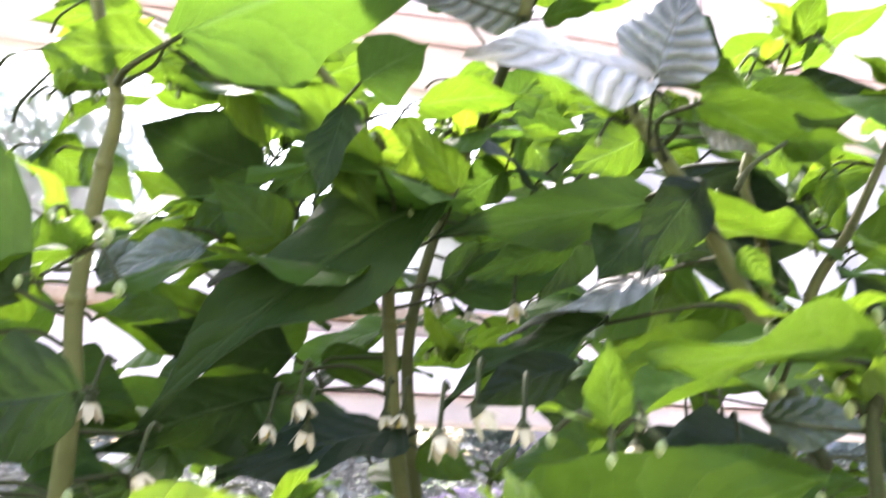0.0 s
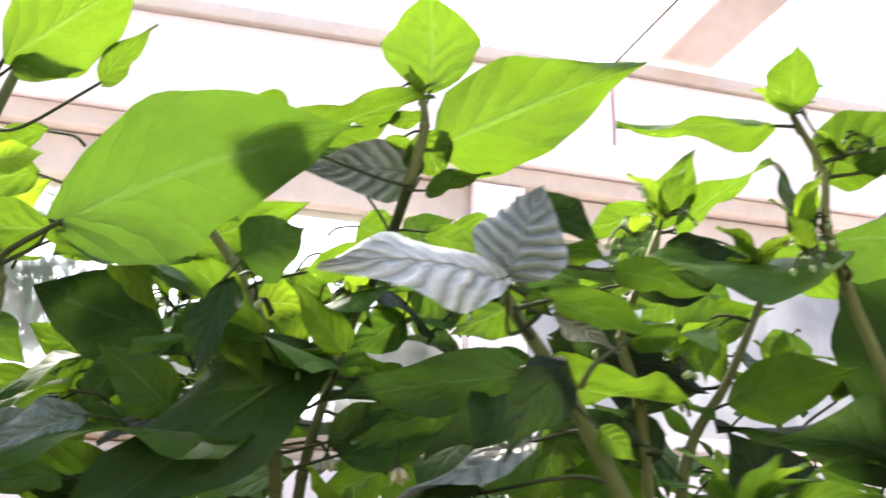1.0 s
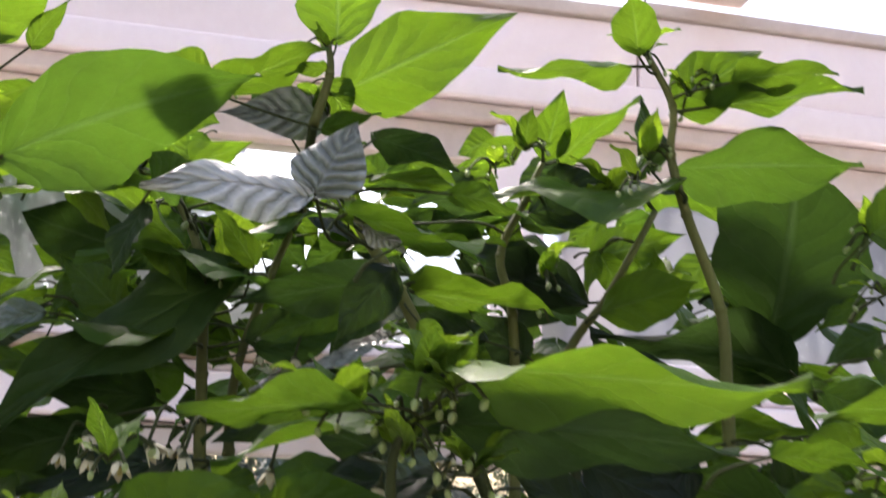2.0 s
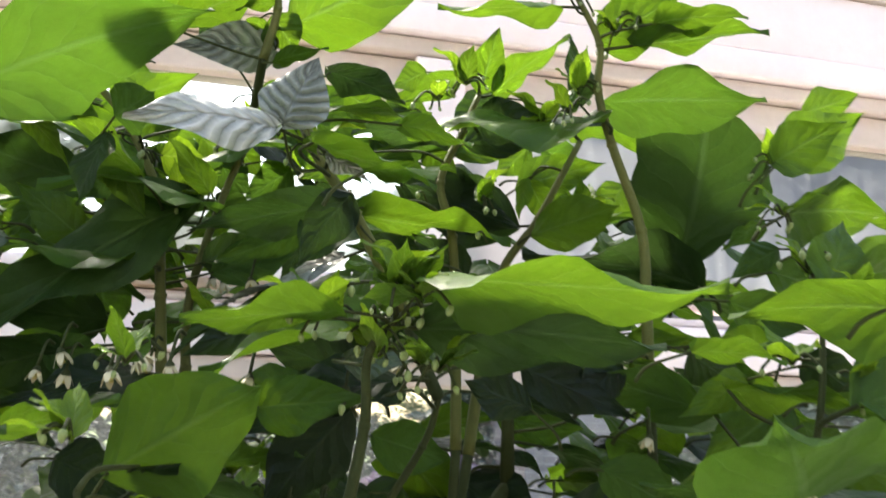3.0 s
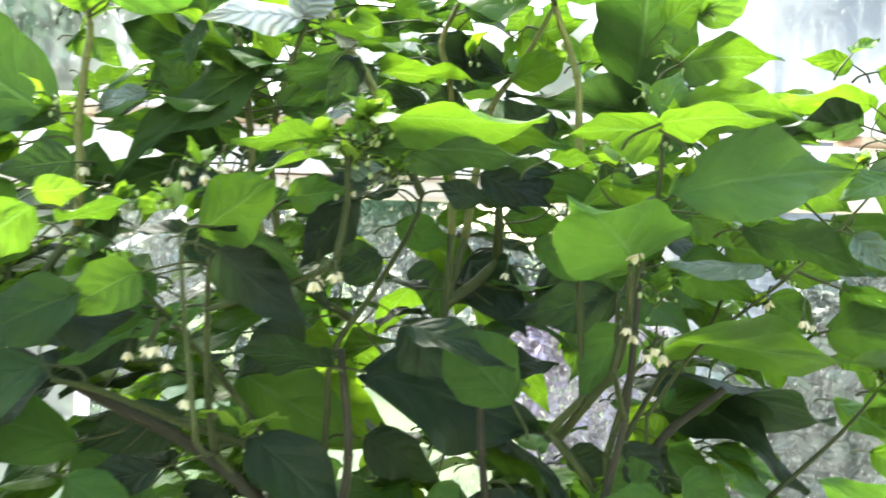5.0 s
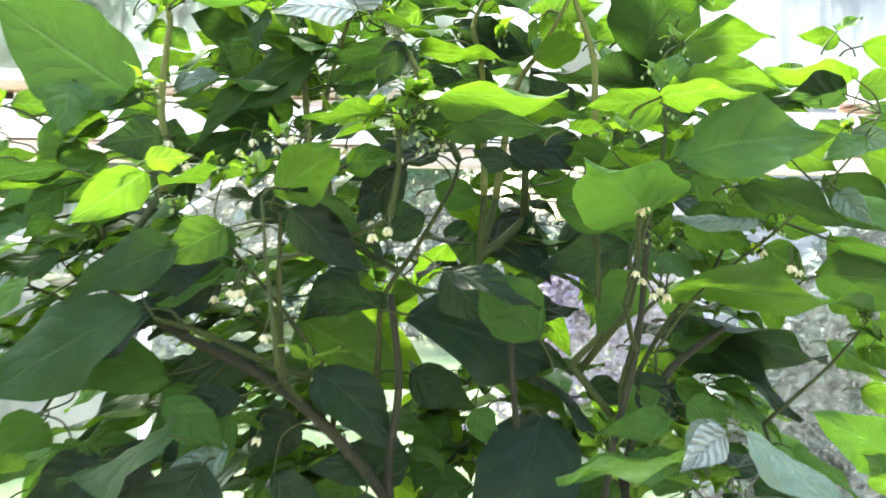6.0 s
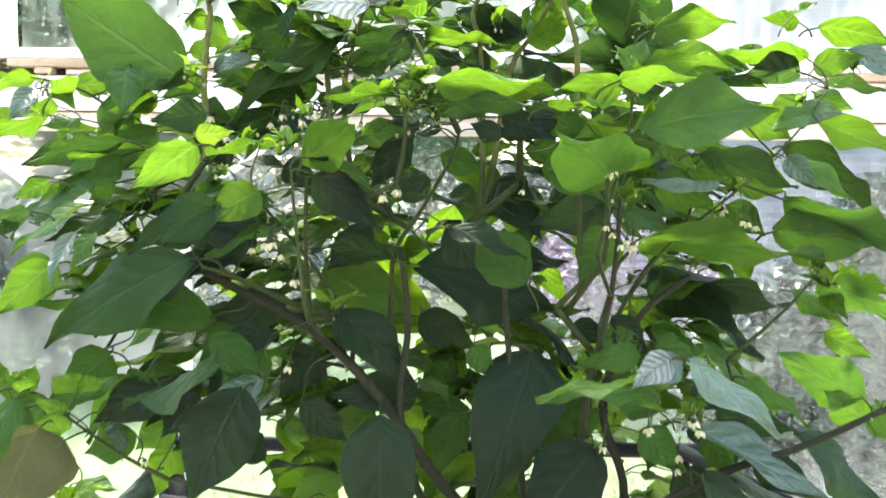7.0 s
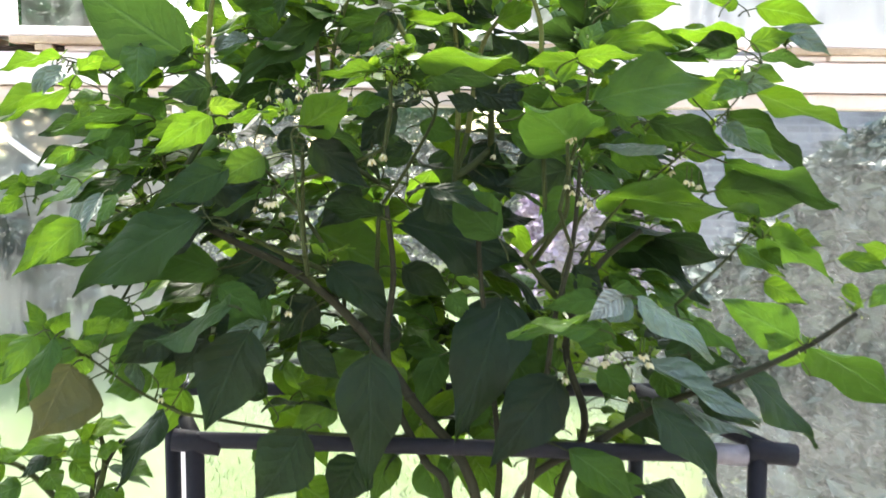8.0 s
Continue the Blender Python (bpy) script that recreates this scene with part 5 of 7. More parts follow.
leaf(-0.105, 0.120, 1.415, -0.057, 0.120, 1.434, -0.10, 0.96, 0.25, 0.022, 'D', 0.10)
leaf(-0.237, 0.120, 1.411, -0.202, 0.120, 1.415, 0.02, -0.99, -0.14, 0.022, 'G', 0.10)
leaf(-0.017, 0.030, 1.469, 0.011, 0.010, 1.455, 0.58, 0.28, 0.77, 0.016, 'L', 0.05)
leaf(-0.269, 0.150, 1.500, -0.230, 0.150, 1.528, -0.22, 0.92, 0.31, 0.029, 'Y', 0.10)
leaf(-0.266, 0.120, 1.497, -0.231, 0.120, 1.486, 0.07, 0.97, 0.23, 0.020, 'L', 0.10)
leaf(-0.248, 0.120, 1.523, -0.229, 0.120, 1.528, -0.10, 0.91, 0.40, 0.014, 'Y', 0.10)
leaf(-0.194, 0.100, 1.480, -0.176, 0.120, 1.460, 0.03, 0.70, 0.71, 0.014, 'Y', 0.09)
leaf(0.188, 0.050, 1.476, 0.232, 0.050, 1.501, -0.01, -1.00, 0.02, 0.036, 'L', 0.06)
leaf(0.136, -0.060, 1.390, 0.151, -0.050, 1.419, -0.01, -0.94, 0.33, 0.024, 'L', 0.06)
leaf(0.150, -0.060, 1.394, 0.225, -0.040, 1.395, -0.17, 0.57, 0.81, 0.033, 'L', 0.08)
leaf(-0.002, -0.020, 1.264, 0.060, -0.030, 1.238, 0.22, -0.61, 0.76, 0.028, 'D', 0.05)
leaf(-0.159, -0.050, 1.293, -0.202, -0.060, 1.268, 0.22, -0.98, 0.03, 0.034, 'L', 0.05)
leaf(-0.068, 0.200, 1.228, -0.118, 0.200, 1.231, 0.01, -1.00, 0.08, 0.027, 'Y', 0.10)
leaf(-0.118, 0.250, 1.183, -0.004, 0.260, 1.132, 0.13, -0.99, 0.10, 0.069, 'Y', 0.06)
leaf(-0.398, -0.020, 1.117, -0.446, -0.030, 1.063, -0.22, 0.97, 0.02, 0.045, 'L', 0.08)
leaf(-0.362, -0.030, 1.107, -0.398, -0.040, 1.048, 0.26, -0.97, 0.01, 0.032, 'L', 0.08)
leaf(0.306, 0.090, 1.259, 0.444, 0.100, 1.239, 0.03, 0.80, 0.60, 0.059, 'DL', 0.05)
leaf(-0.415, 0.120, 1.366, -0.486, 0.120, 1.331, -0.27, 0.78, 0.56, 0.034, 'L', 0.09)
leaf(-0.405, 0.100, 1.386, -0.429, 0.100, 1.356, 0.00, -1.00, -0.00, 0.023, 'G', 0.05)
leaf(-0.416, 0.120, 1.398, -0.471, 0.120, 1.384, -0.22, 0.47, 0.85, 0.024, 'L', 0.07)
leaf(-0.376, 0.120, 1.395, -0.325, 0.120, 1.394, 0.00, 1.00, 0.08, 0.026, 'L', 0.08)
leaf(-0.339, 0.120, 1.382, -0.314, 0.120, 1.332, 0.22, -0.97, 0.11, 0.045, 'DL', 0.08)
leaf(-0.313, 0.100, 1.363, -0.354, 0.100, 1.334, -0.13, 0.97, 0.18, 0.036, 'L', 0.08)
leaf(-0.359, 0.120, 1.331, -0.431, 0.120, 1.315, -0.13, 0.81, 0.58, 0.031, 'D', 0.09)
leaf(-0.377, 0.150, 1.301, -0.429, 0.150, 1.276, -0.23, 0.85, 0.47, 0.024, 'L', 0.09)
leaf(-0.443, 0.150, 1.268, -0.506, 0.150, 1.255, -0.17, 0.54, 0.83, 0.027, 'L', 0.07)
leaf(-0.393, 0.100, 1.219, -0.456, 0.100, 1.163, -0.13, 0.98, 0.14, 0.049, 'L', 0.08)
leaf(-0.364, 0.100, 1.265, -0.392, 0.100, 1.199, -0.61, -0.75, 0.26, 0.043, 'G', 0.03)
leaf(0.156, -0.040, 1.131, 0.070, -0.050, 1.124, -0.05, -0.23, 0.97, 0.037, 'L', 0.03)
leaf(0.186, -0.040, 1.160, 0.157, -0.050, 1.138, 0.06, -0.93, 0.35, 0.030, 'G', 0.05)
leaf(-0.198, 0.250, 0.984, -0.133, 0.250, 0.954, 0.12, -0.96, 0.27, 0.051, 'Y', 0.10)
leaf(-0.058, 0.220, 1.064, -0.021, 0.220, 1.005, 0.13, -0.99, 0.08, 0.042, 'Y', 0.05)
leaf(0.166, 0.100, 0.944, 0.233, 0.100, 0.897, 0.11, -0.98, 0.15, 0.058, 'DL', 0.05)
leaf(0.238, 0.100, 0.924, 0.290, 0.100, 0.900, 0.09, -0.97, 0.21, 0.039, 'D', 0.05)
leaf(0.062, 0.000, 1.217, 0.017, 0.000, 1.268, 0.01, -1.00, 0.01, 0.051, 'DL', 0.06)
leaf(-0.032, 0.100, 1.171, 0.025, 0.100, 1.139, 0.06, -0.99, 0.11, 0.038, 'D', 0.06)
leaf(-0.110, -0.060, 1.306, -0.059, -0.050, 1.264, -0.16, 0.99, 0.04, 0.037, 'D', 0.06)
leaf(-0.213, -0.030, 1.263, -0.163, -0.030, 1.269, -0.00, -1.00, 0.01, 0.038, 'D', 0.06)
leaf(-0.077, 0.050, 1.260, -0.119, 0.050, 1.219, -0.02, 1.00, 0.02, 0.036, 'D', 0.06)
leaf(-0.206, -0.020, 1.168, -0.162, -0.020, 1.134, 0.15, -0.97, 0.19, 0.034, 'DL', 0.06)
leaf(-0.162, -0.020, 1.134, -0.213, -0.020, 1.112, -0.32, -0.60, 0.73, 0.033, 'G', 0.05)
leaf(0.162, 0.050, 1.146, 0.137, 0.050, 1.176, 0.02, 1.00, 0.02, 0.036, 'L', 0.06)
leaf(0.092, 0.100, 1.387, 0.061, 0.100, 1.424, 0.09, 0.99, 0.08, 0.043, 'D', 0.06)
leaf(0.133, 0.030, 1.342, 0.063, 0.030, 1.359, 0.17, 0.72, 0.68, 0.030, 'DL', 0.05)
leaf(0.229, 0.080, 1.421, 0.290, 0.080, 1.392, 0.09, 0.98, 0.18, 0.030, 'L', 0.06)
leaf(0.333, 0.100, 1.381, 0.284, 0.100, 1.351, -0.05, -1.00, 0.08, 0.037, 'L', 0.06)
leaf(0.200, 0.080, 1.350, 0.140, 0.080, 1.308, -0.04, -1.00, 0.05, 0.036, 'L', 0.06)
leaf(0.215, 0.060, 1.319, 0.269, 0.060, 1.307, 0.01, 1.00, 0.06, 0.030, 'L', 0.06)
leaf(0.267, 0.100, 1.302, 0.317, 0.100, 1.296, 0.00, 1.00, 0.04, 0.025, 'L', 0.06)
leaf(0.145, -0.020, 1.365, 0.090, -0.040, 1.366, -0.08, 0.22, 0.97, 0.024, 'LY', 0.03)
leaf(0.109, -0.030, 1.351, 0.162, -0.040, 1.346, 0.18, 0.50, 0.85, 0.023, 'LY', 0.06)
leaf(0.200, 0.060, 1.373, 0.233, 0.050, 1.346, 0.41, 0.89, 0.18, 0.025, 'D', 0.06)
leaf(0.042, 0.030, 1.360, 0.091, 0.020, 1.339, 0.24, 0.97, 0.09, 0.024, 'D', 0.06)
leaf(0.097, 0.040, 1.365, 0.127, 0.040, 1.343, 0.17, 0.96, 0.24, 0.017, 'L', 0.06)
leaf(0.035, 0.050, 1.349, 0.075, 0.050, 1.337, 0.24, 0.58, 0.78, 0.017, 'D', 0.05)
leaf(-0.038, 0.030, 1.350, -0.082, 0.030, 1.329, -0.00, -1.00, 0.00, 0.028, 'D', 0.06)
leaf(-0.089, 0.020, 1.317, -0.056, 0.000, 1.321, 0.25, 0.55, 0.80, 0.016, 'L', 0.04)
leaf(-0.024, 0.050, 1.304, -0.056, 0.030, 1.293, 0.43, -0.86, 0.28, 0.018, 'D', 0.06)
leaf(0.140, 0.000, 1.300, 0.079, -0.010, 1.313, 0.08, 0.56, 0.82, 0.026, 'L', 0.04)
leaf(0.004, 0.060, 1.412, -0.039, 0.050, 1.416, -0.15, 0.84, 0.53, 0.018, 'D', 0.06)
leaf(-0.222, -0.050, 1.322, -0.262, -0.060, 1.311, -0.26, 0.96, 0.05, 0.028, 'LY', 0.08)
leaf(-0.074, 0.220, 1.242, -0.122, 0.220, 1.223, -0.02, -1.00, 0.04, 0.029, 'Y', 0.06)
leaf(-0.028, 0.250, 1.135, 0.017, 0.250, 1.096, 0.11, -0.99, 0.12, 0.044, 'LY', 0.06)
leaf(0.260, 0.080, 1.324, 0.313, 0.080, 1.304, 0.05, 0.99, 0.14, 0.027, 'L', 0.06)
leaf(0.189, 0.030, 1.350, 0.238, 0.030, 1.339, 0.15, 0.74, 0.65, 0.021, 'L', 0.07)
leaf(0.018, 0.050, 1.151, 0.037, 0.050, 1.121, 0.06, -1.00, 0.04, 0.026, 'DL', 0.05)
leaf(-0.259, 0.080, 1.357, -0.233, 0.070, 1.350, -0.33, -0.93, 0.13, 0.020, 'DL', 0.06)
leaf(-0.252, 0.100, 1.350, -0.216, 0.080, 1.333, -0.35, -0.89, 0.29, 0.021, 'DL', 0.06)
leaf(-0.207, 0.120, 1.356, -0.173, 0.100, 1.347, -0.47, -0.87, 0.13, 0.025, 'DL', 0.06)
leaf(-0.176, 0.100, 1.365, -0.143, 0.100, 1.362, 0.00, 1.00, 0.04, 0.023, 'DL', 0.06)
leaf(-0.147, 0.200, 1.387, -0.095, 0.200, 1.384, 0.04, 0.68, 0.73, 0.022, 'DL', 0.05)
leaf(-0.112, 0.120, 1.349, -0.089, 0.120, 1.337, 0.04, 1.00, 0.07, 0.018, 'L', 0.06)
leaf(-0.075, -0.030, 1.340, -0.036, -0.050, 1.344, -0.46, -0.89, 0.03, 0.023, 'LY', 0.10)
leaf(-0.044, -0.020, 1.359, -0.019, -0.030, 1.358, -0.30, -0.79, 0.54, 0.016, 'G', 0.05)
leaf(-0.100, 0.120, 1.410, -0.054, 0.110, 1.427, 0.15, 0.98, 0.15, 0.025, 'DL', 0.06)
leaf(0.001, 0.120, 1.387, 0.033, 0.120, 1.375, 0.09, 0.97, 0.24, 0.019, 'L', 0.06)
leaf(0.004, 0.030, 1.384, 0.022, 0.030, 1.381, 0.03, 0.98, 0.21, 0.011, 'LY', 0.06)
leaf(-0.001, 0.050, 1.372, 0.020, 0.050, 1.371, -0.01, -0.99, -0.10, 0.017, 'G', 0.06)
leaf(-0.252, 0.150, 1.466, -0.230, 0.150, 1.445, 0.00, -1.00, 0.00, 0.020, 'L', 0.06)
leaf(-0.221, 0.120, 1.497, -0.181, 0.120, 1.488, 0.06, 0.96, 0.26, 0.020, 'L', 0.06)
leaf(-0.192, 0.120, 1.500, -0.150, 0.120, 1.466, 0.24, 0.92, 0.30, 0.023, 'L', 0.06)
leaf(-0.111, 0.200, 1.488, -0.128, 0.200, 1.475, -0.09, 0.99, 0.11, 0.016, 'LY', 0.06)
leaf(-0.030, 0.100, 1.474, -0.061, 0.100, 1.458, -0.04, 1.00, 0.08, 0.023, 'L', 0.06)
leaf(-0.057, 0.100, 1.430, -0.099, 0.100, 1.412, -0.21, 0.85, 0.48, 0.019, 'DL', 0.05)
leaf(-0.198, 0.100, 1.419, -0.233, 0.100, 1.404, -0.19, -0.87, 0.46, 0.023, 'G', 0.05)
leaf(0.078, 0.150, 1.478, 0.092, 0.150, 1.450, 0.46, 0.86, 0.22, 0.018, 'L', 0.06)
leaf(-0.062, -0.010, 1.448, -0.057, -0.010, 1.441, 0.33, 0.92, 0.22, 0.006, 'LY', 0.06)
leaf(-0.103, 0.160, 1.457, -0.077, 0.150, 1.441, 0.38, 0.92, 0.04, 0.021, 'DL', 0.06)
leaf(-0.151, 0.160, 1.476, -0.179, 0.160, 1.453, -0.12, 0.98, 0.14, 0.023, 'DL', 0.06)
leaf(-0.208, 0.200, 1.453, -0.172, 0.200, 1.444, 0.03, 0.99, 0.13, 0.017, 'LY', 0.06)
leaf(-0.074, 0.170, 1.450, -0.112, 0.170, 1.456, 0.03, 0.98, 0.20, 0.019, 'L', 0.06)
leaf(-0.061, 0.150, 1.432, -0.023, 0.150, 1.444, -0.02, 1.00, 0.07, 0.021, 'DL', 0.06)
leaf(-0.020, 0.180, 1.466, 0.013, 0.180, 1.451, 0.13, 0.95, 0.27, 0.020, 'DL', 0.06)
leaf(-0.238, 0.200, 1.451, -0.258, 0.200, 1.434, -0.16, 0.97, 0.18, 0.019, 'LY', 0.06)
leaf(-0.072, 0.050, 1.377, -0.109, 0.050, 1.362, -0.03, 1.00, 0.08, 0.018, 'D', 0.06)
leaf(-0.015, 0.020, 1.353, -0.086, 0.000, 1.336, 0.06, -0.75, 0.66, 0.032, 'D', 0.05)
leaf(-0.045, 0.120, 1.439, -0.066, 0.120, 1.408, -0.08, 1.00, 0.05, 0.026, 'D', 0.06)
leaf(0.030, 0.100, 1.412, 0.000, 0.100, 1.433, 0.12, 0.98, 0.17, 0.023, 'D', 0.06)
leaf(0.041, 0.020, 1.343, 0.012, 0.020, 1.354, 0.03, 1.00, 0.08, 0.021, 'D', 0.06)
leaf(0.143, 0.030, 1.395, 0.184, 0.030, 1.383, 0.07, 0.97, 0.24, 0.025, 'DL', 0.06)
leaf(0.187, 0.060, 1.428, 0.158, 0.060, 1.410, -0.07, -0.99, 0.12, 0.019, 'L', 0.06)
leaf(0.122, 0.030, 1.370, 0.154, 0.030, 1.350, 0.14, 0.96, 0.23, 0.022, 'D', 0.06)
leaf(0.087, 0.030, 1.363, 0.062, 0.030, 1.343, -0.12, -0.98, 0.14, 0.021, 'D', 0.06)
leaf(-0.113, 0.220, 0.999, -0.167, 0.220, 1.031, 0.13, -0.97, 0.22, 0.038, 'LY', 0.08)
leaf(-0.049, 0.180, 1.037, 0.004, 0.180, 0.949, 0.38, -0.90, 0.23, 0.043, 'LY', 0.06)
leaf(-0.148, 0.200, 0.972, -0.128, 0.200, 0.914, 0.20, -0.98, 0.07, 0.035, 'LY', 0.05)
leaf(-0.189, 0.200, 1.040, -0.137, 0.200, 0.997, 0.17, -0.96, 0.21, 0.035, 'L', 0.05)
leaf(-0.331, -0.030, 1.079, -0.384, -0.050, 1.024, 0.24, -0.96, 0.12, 0.062, 'B', 0.06)
leaf(-0.220, 0.030, 1.179, -0.351, 0.030, 1.197, 0.09, -0.75, 0.65, 0.056, 'DL', 0.09)
leaf(-0.171, 0.030, 1.149, -0.211, 0.020, 1.086, 0.13, -0.99, 0.07, 0.041, 'DL', 0.08)
leaf(-0.053, 0.280, 1.204, -0.144, 0.280, 1.179, -0.02, -1.00, 0.06, 0.066, 'Y', 0.06)
leaf(-0.089, 0.280, 1.178, -0.035, 0.280, 1.123, 0.09, -0.99, 0.08, 0.059, 'Y', 0.06)
leaf(0.164, 0.020, 1.151, 0.108, 0.020, 1.140, -0.03, -0.98, 0.17, 0.026, 'DL', 0.08)
leaf(0.190, 0.050, 1.094, 0.138, 0.050, 1.119, 0.04, -0.99, 0.09, 0.040, 'DL', 0.06)
leaf(0.145, 0.100, 1.087, 0.082, 0.100, 1.062, -0.09, -0.97, 0.21, 0.044, 'DL', 0.06)
leaf(0.211, 0.060, 1.033, 0.254, 0.040, 0.989, -0.19, -0.95, 0.25, 0.043, 'D', 0.06)
leaf(0.173, 0.040, 1.075, 0.216, 0.040, 1.038, 0.04, -1.00, 0.04, 0.032, 'DL', 0.06)
leaf(0.236, 0.050, 1.073, 0.261, 0.050, 1.029, 0.07, 1.00, 0.04, 0.033, 'DL', 0.06)
leaf(0.219, 0.100, 0.900, 0.166, 0.100, 0.949, 0.09, -0.99, 0.10, 0.052, 'L', 0.06)
leaf(0.205, 0.100, 0.937, 0.244, 0.100, 0.917, 0.10, -0.98, 0.19, 0.026, 'DL', 0.06)
leaf(-0.047, 0.120, 0.958, -0.070, 0.120, 0.897, -0.06, -1.00, 0.02, 0.039, 'L', 0.06)
leaf(-0.008, 0.150, 1.010, -0.025, 0.150, 0.948, -0.06, -1.00, 0.02, 0.033, 'LY', 0.06)
leaf(0.038, 0.120, 1.018, 0.071, 0.120, 0.957, 0.08, -1.00, 0.05, 0.039, 'LY', 0.06)
leaf(-0.138, 0.040, 1.100, -0.096, 0.040, 1.063, 0.16, -0.97, 0.18, 0.034, 'D', 0.06)
leaf(-0.178, 0.060, 1.040, -0.214, 0.060, 1.071, 0.19, -0.95, 0.22, 0.034, 'D', 0.06)
leaf(-0.206, 0.050, 1.086, -0.261, 0.050, 1.049, -0.03, -1.00, 0.05, 0.034, 'D', 0.06)
leaf(-0.249, 0.060, 1.120, -0.299, 0.060, 1.090, -0.01, -1.00, 0.01, 0.036, 'DL', 0.06)
leaf(-0.269, 0.000, 1.131, -0.298, 0.000, 1.108, -0.03, 1.00, 0.03, 0.026, 'L', 0.06)
leaf(-0.364, -0.020, 1.112, -0.397, -0.020, 1.135, 0.21, -0.93, 0.30, 0.020, 'LY', 0.08)
leaf(-0.370, -0.020, 1.118, -0.357, -0.020, 1.143, -0.24, 0.96, 0.12, 0.020, 'LY', 0.06)
leaf(-0.342, -0.020, 1.112, -0.297, -0.020, 1.126, -0.18, -0.80, 0.57, 0.020, 'LY', 0.07)
leaf(-0.329, -0.010, 1.110, -0.277, -0.010, 1.133, -0.25, -0.79, 0.56, 0.024, 'L', 0.07)
leaf(-0.348, -0.020, 1.106, -0.421, -0.020, 1.089, -0.16, -0.70, 0.69, 0.032, 'L', 0.07)
leaf(0.171, 0.040, 1.412, 0.223, 0.040, 1.397, 0.04, 0.99, 0.15, 0.032, 'L', 0.06)
leaf(0.217, 0.080, 1.423, 0.290, 0.080, 1.395, 0.24, 0.73, 0.64, 0.033, 'DL', 0.05)
leaf(0.269, 0.080, 1.368, 0.315, 0.080, 1.344, 0.08, 0.98, 0.16, 0.036, 'L', 0.06)
leaf(0.185, 0.060, 1.307, 0.245, 0.060, 1.278, 0.04, 1.00, 0.08, 0.036, 'DL', 0.06)
leaf(0.256, 0.080, 1.283, 0.294, 0.080, 1.253, 0.09, 0.99, 0.11, 0.031, 'DL', 0.06)
leaf(-0.285, 0.080, 1.350, -0.334, 0.080, 1.308, -0.14, 0.98, 0.16, 0.042, 'DL', 0.06)
leaf(-0.311, 0.080, 1.290, -0.354, 0.080, 1.259, -0.09, 0.99, 0.14, 0.030, 'L', 0.06)
leaf(-0.208, 0.000, 1.268, -0.271, 0.000, 1.251, -0.01, 1.00, 0.03, 0.039, 'D', 0.08)
leaf(-0.163, 0.000, 1.262, -0.208, 0.000, 1.279, 0.03, -1.00, 0.09, 0.034, 'L', 0.08)
leaf(-0.169, 0.120, 1.426, -0.200, 0.120, 1.451, 0.00, -1.00, 0.00, 0.025, 'L', 0.06)
leaf(-0.006, 0.040, 1.261, 0.029, 0.040, 1.219, 0.02, -1.00, 0.02, 0.041, 'D', 0.06)
leaf(-0.039, 0.000, 1.340, -0.073, 0.000, 1.296, -0.05, 1.00, 0.04, 0.031, 'D', 0.06)
leaf(0.142, 0.050, 1.260, 0.113, 0.050, 1.207, -0.12, -0.99, 0.07, 0.042, 'DL', 0.06)
leaf(-0.153, 0.100, 1.466, -0.134, 0.100, 1.433, 0.07, -1.00, 0.04, 0.023, 'LY', 0.06)
leaf(-0.040, 0.020, 1.433, -0.062, 0.020, 1.400, -0.13, 0.99, 0.09, 0.022, 'D', 0.08)
leaf(-0.029, 0.020, 1.412, -0.017, 0.020, 1.402, 0.06, 1.00, 0.06, 0.011, 'LY', 0.06)
leaf(-0.046, 0.300, 1.180, -0.113, 0.300, 1.158, -0.04, -0.99, 0.12, 0.048, 'Y', 0.06)
leaf(-0.069, 0.300, 1.228, -0.025, 0.300, 1.191, 0.08, -0.99, 0.09, 0.054, 'LY', 0.06)
leaf(-0.045, 0.300, 1.132, -0.089, 0.300, 1.169, 0.12, -0.98, 0.14, 0.043, 'Y', 0.06)
leaf(-0.018, 0.300, 1.116, -0.044, 0.300, 1.073, -0.08, -1.00, 0.05, 0.043, 'Y', 0.05)
leaf(-0.158, 0.000, 1.169, -0.215, 0.000, 1.154, -0.04, -0.99, 0.16, 0.029, 'D', 0.06)
leaf(-0.165, -0.020, 1.266, -0.213, -0.030, 1.280, 0.23, -0.97, 0.09, 0.034, 'DL', 0.06)
leaf(-0.174, 0.000, 1.258, -0.237, 0.000, 1.214, -0.06, 0.99, 0.09, 0.032, 'D', 0.08)
leaf(0.079, 0.030, 1.316, 0.137, 0.030, 1.283, 0.31, 0.77, 0.55, 0.028, 'DL', 0.07)
leaf(0.176, -0.010, 1.411, 0.245, 0.000, 1.398, 0.00, 0.79, 0.61, 0.030, 'L', 0.07)
leaf(0.184, 0.040, 1.338, 0.216, 0.040, 1.315, 0.11, 0.98, 0.16, 0.019, 'L', 0.06)
leaf(0.147, 0.050, 1.180, 0.180, 0.050, 1.145, 0.02, 1.00, 0.02, 0.031, 'D', 0.06)
leaf(0.187, 0.050, 1.157, 0.223, 0.050, 1.142, 0.04, -0.99, 0.10, 0.028, 'DL', 0.06)
leaf(0.113, 0.080, 1.166, 0.154, 0.080, 1.154, 0.04, -0.99, 0.15, 0.025, 'D', 0.06)
leaf(0.104, 0.300, 1.204, 0.132, 0.300, 1.156, 0.03, 1.00, 0.02, 0.027, 'LY', 0.06)
leaf(0.230, 0.300, 1.163, 0.209, 0.300, 1.124, -0.26, -0.96, 0.14, 0.027, 'Y', 0.05)
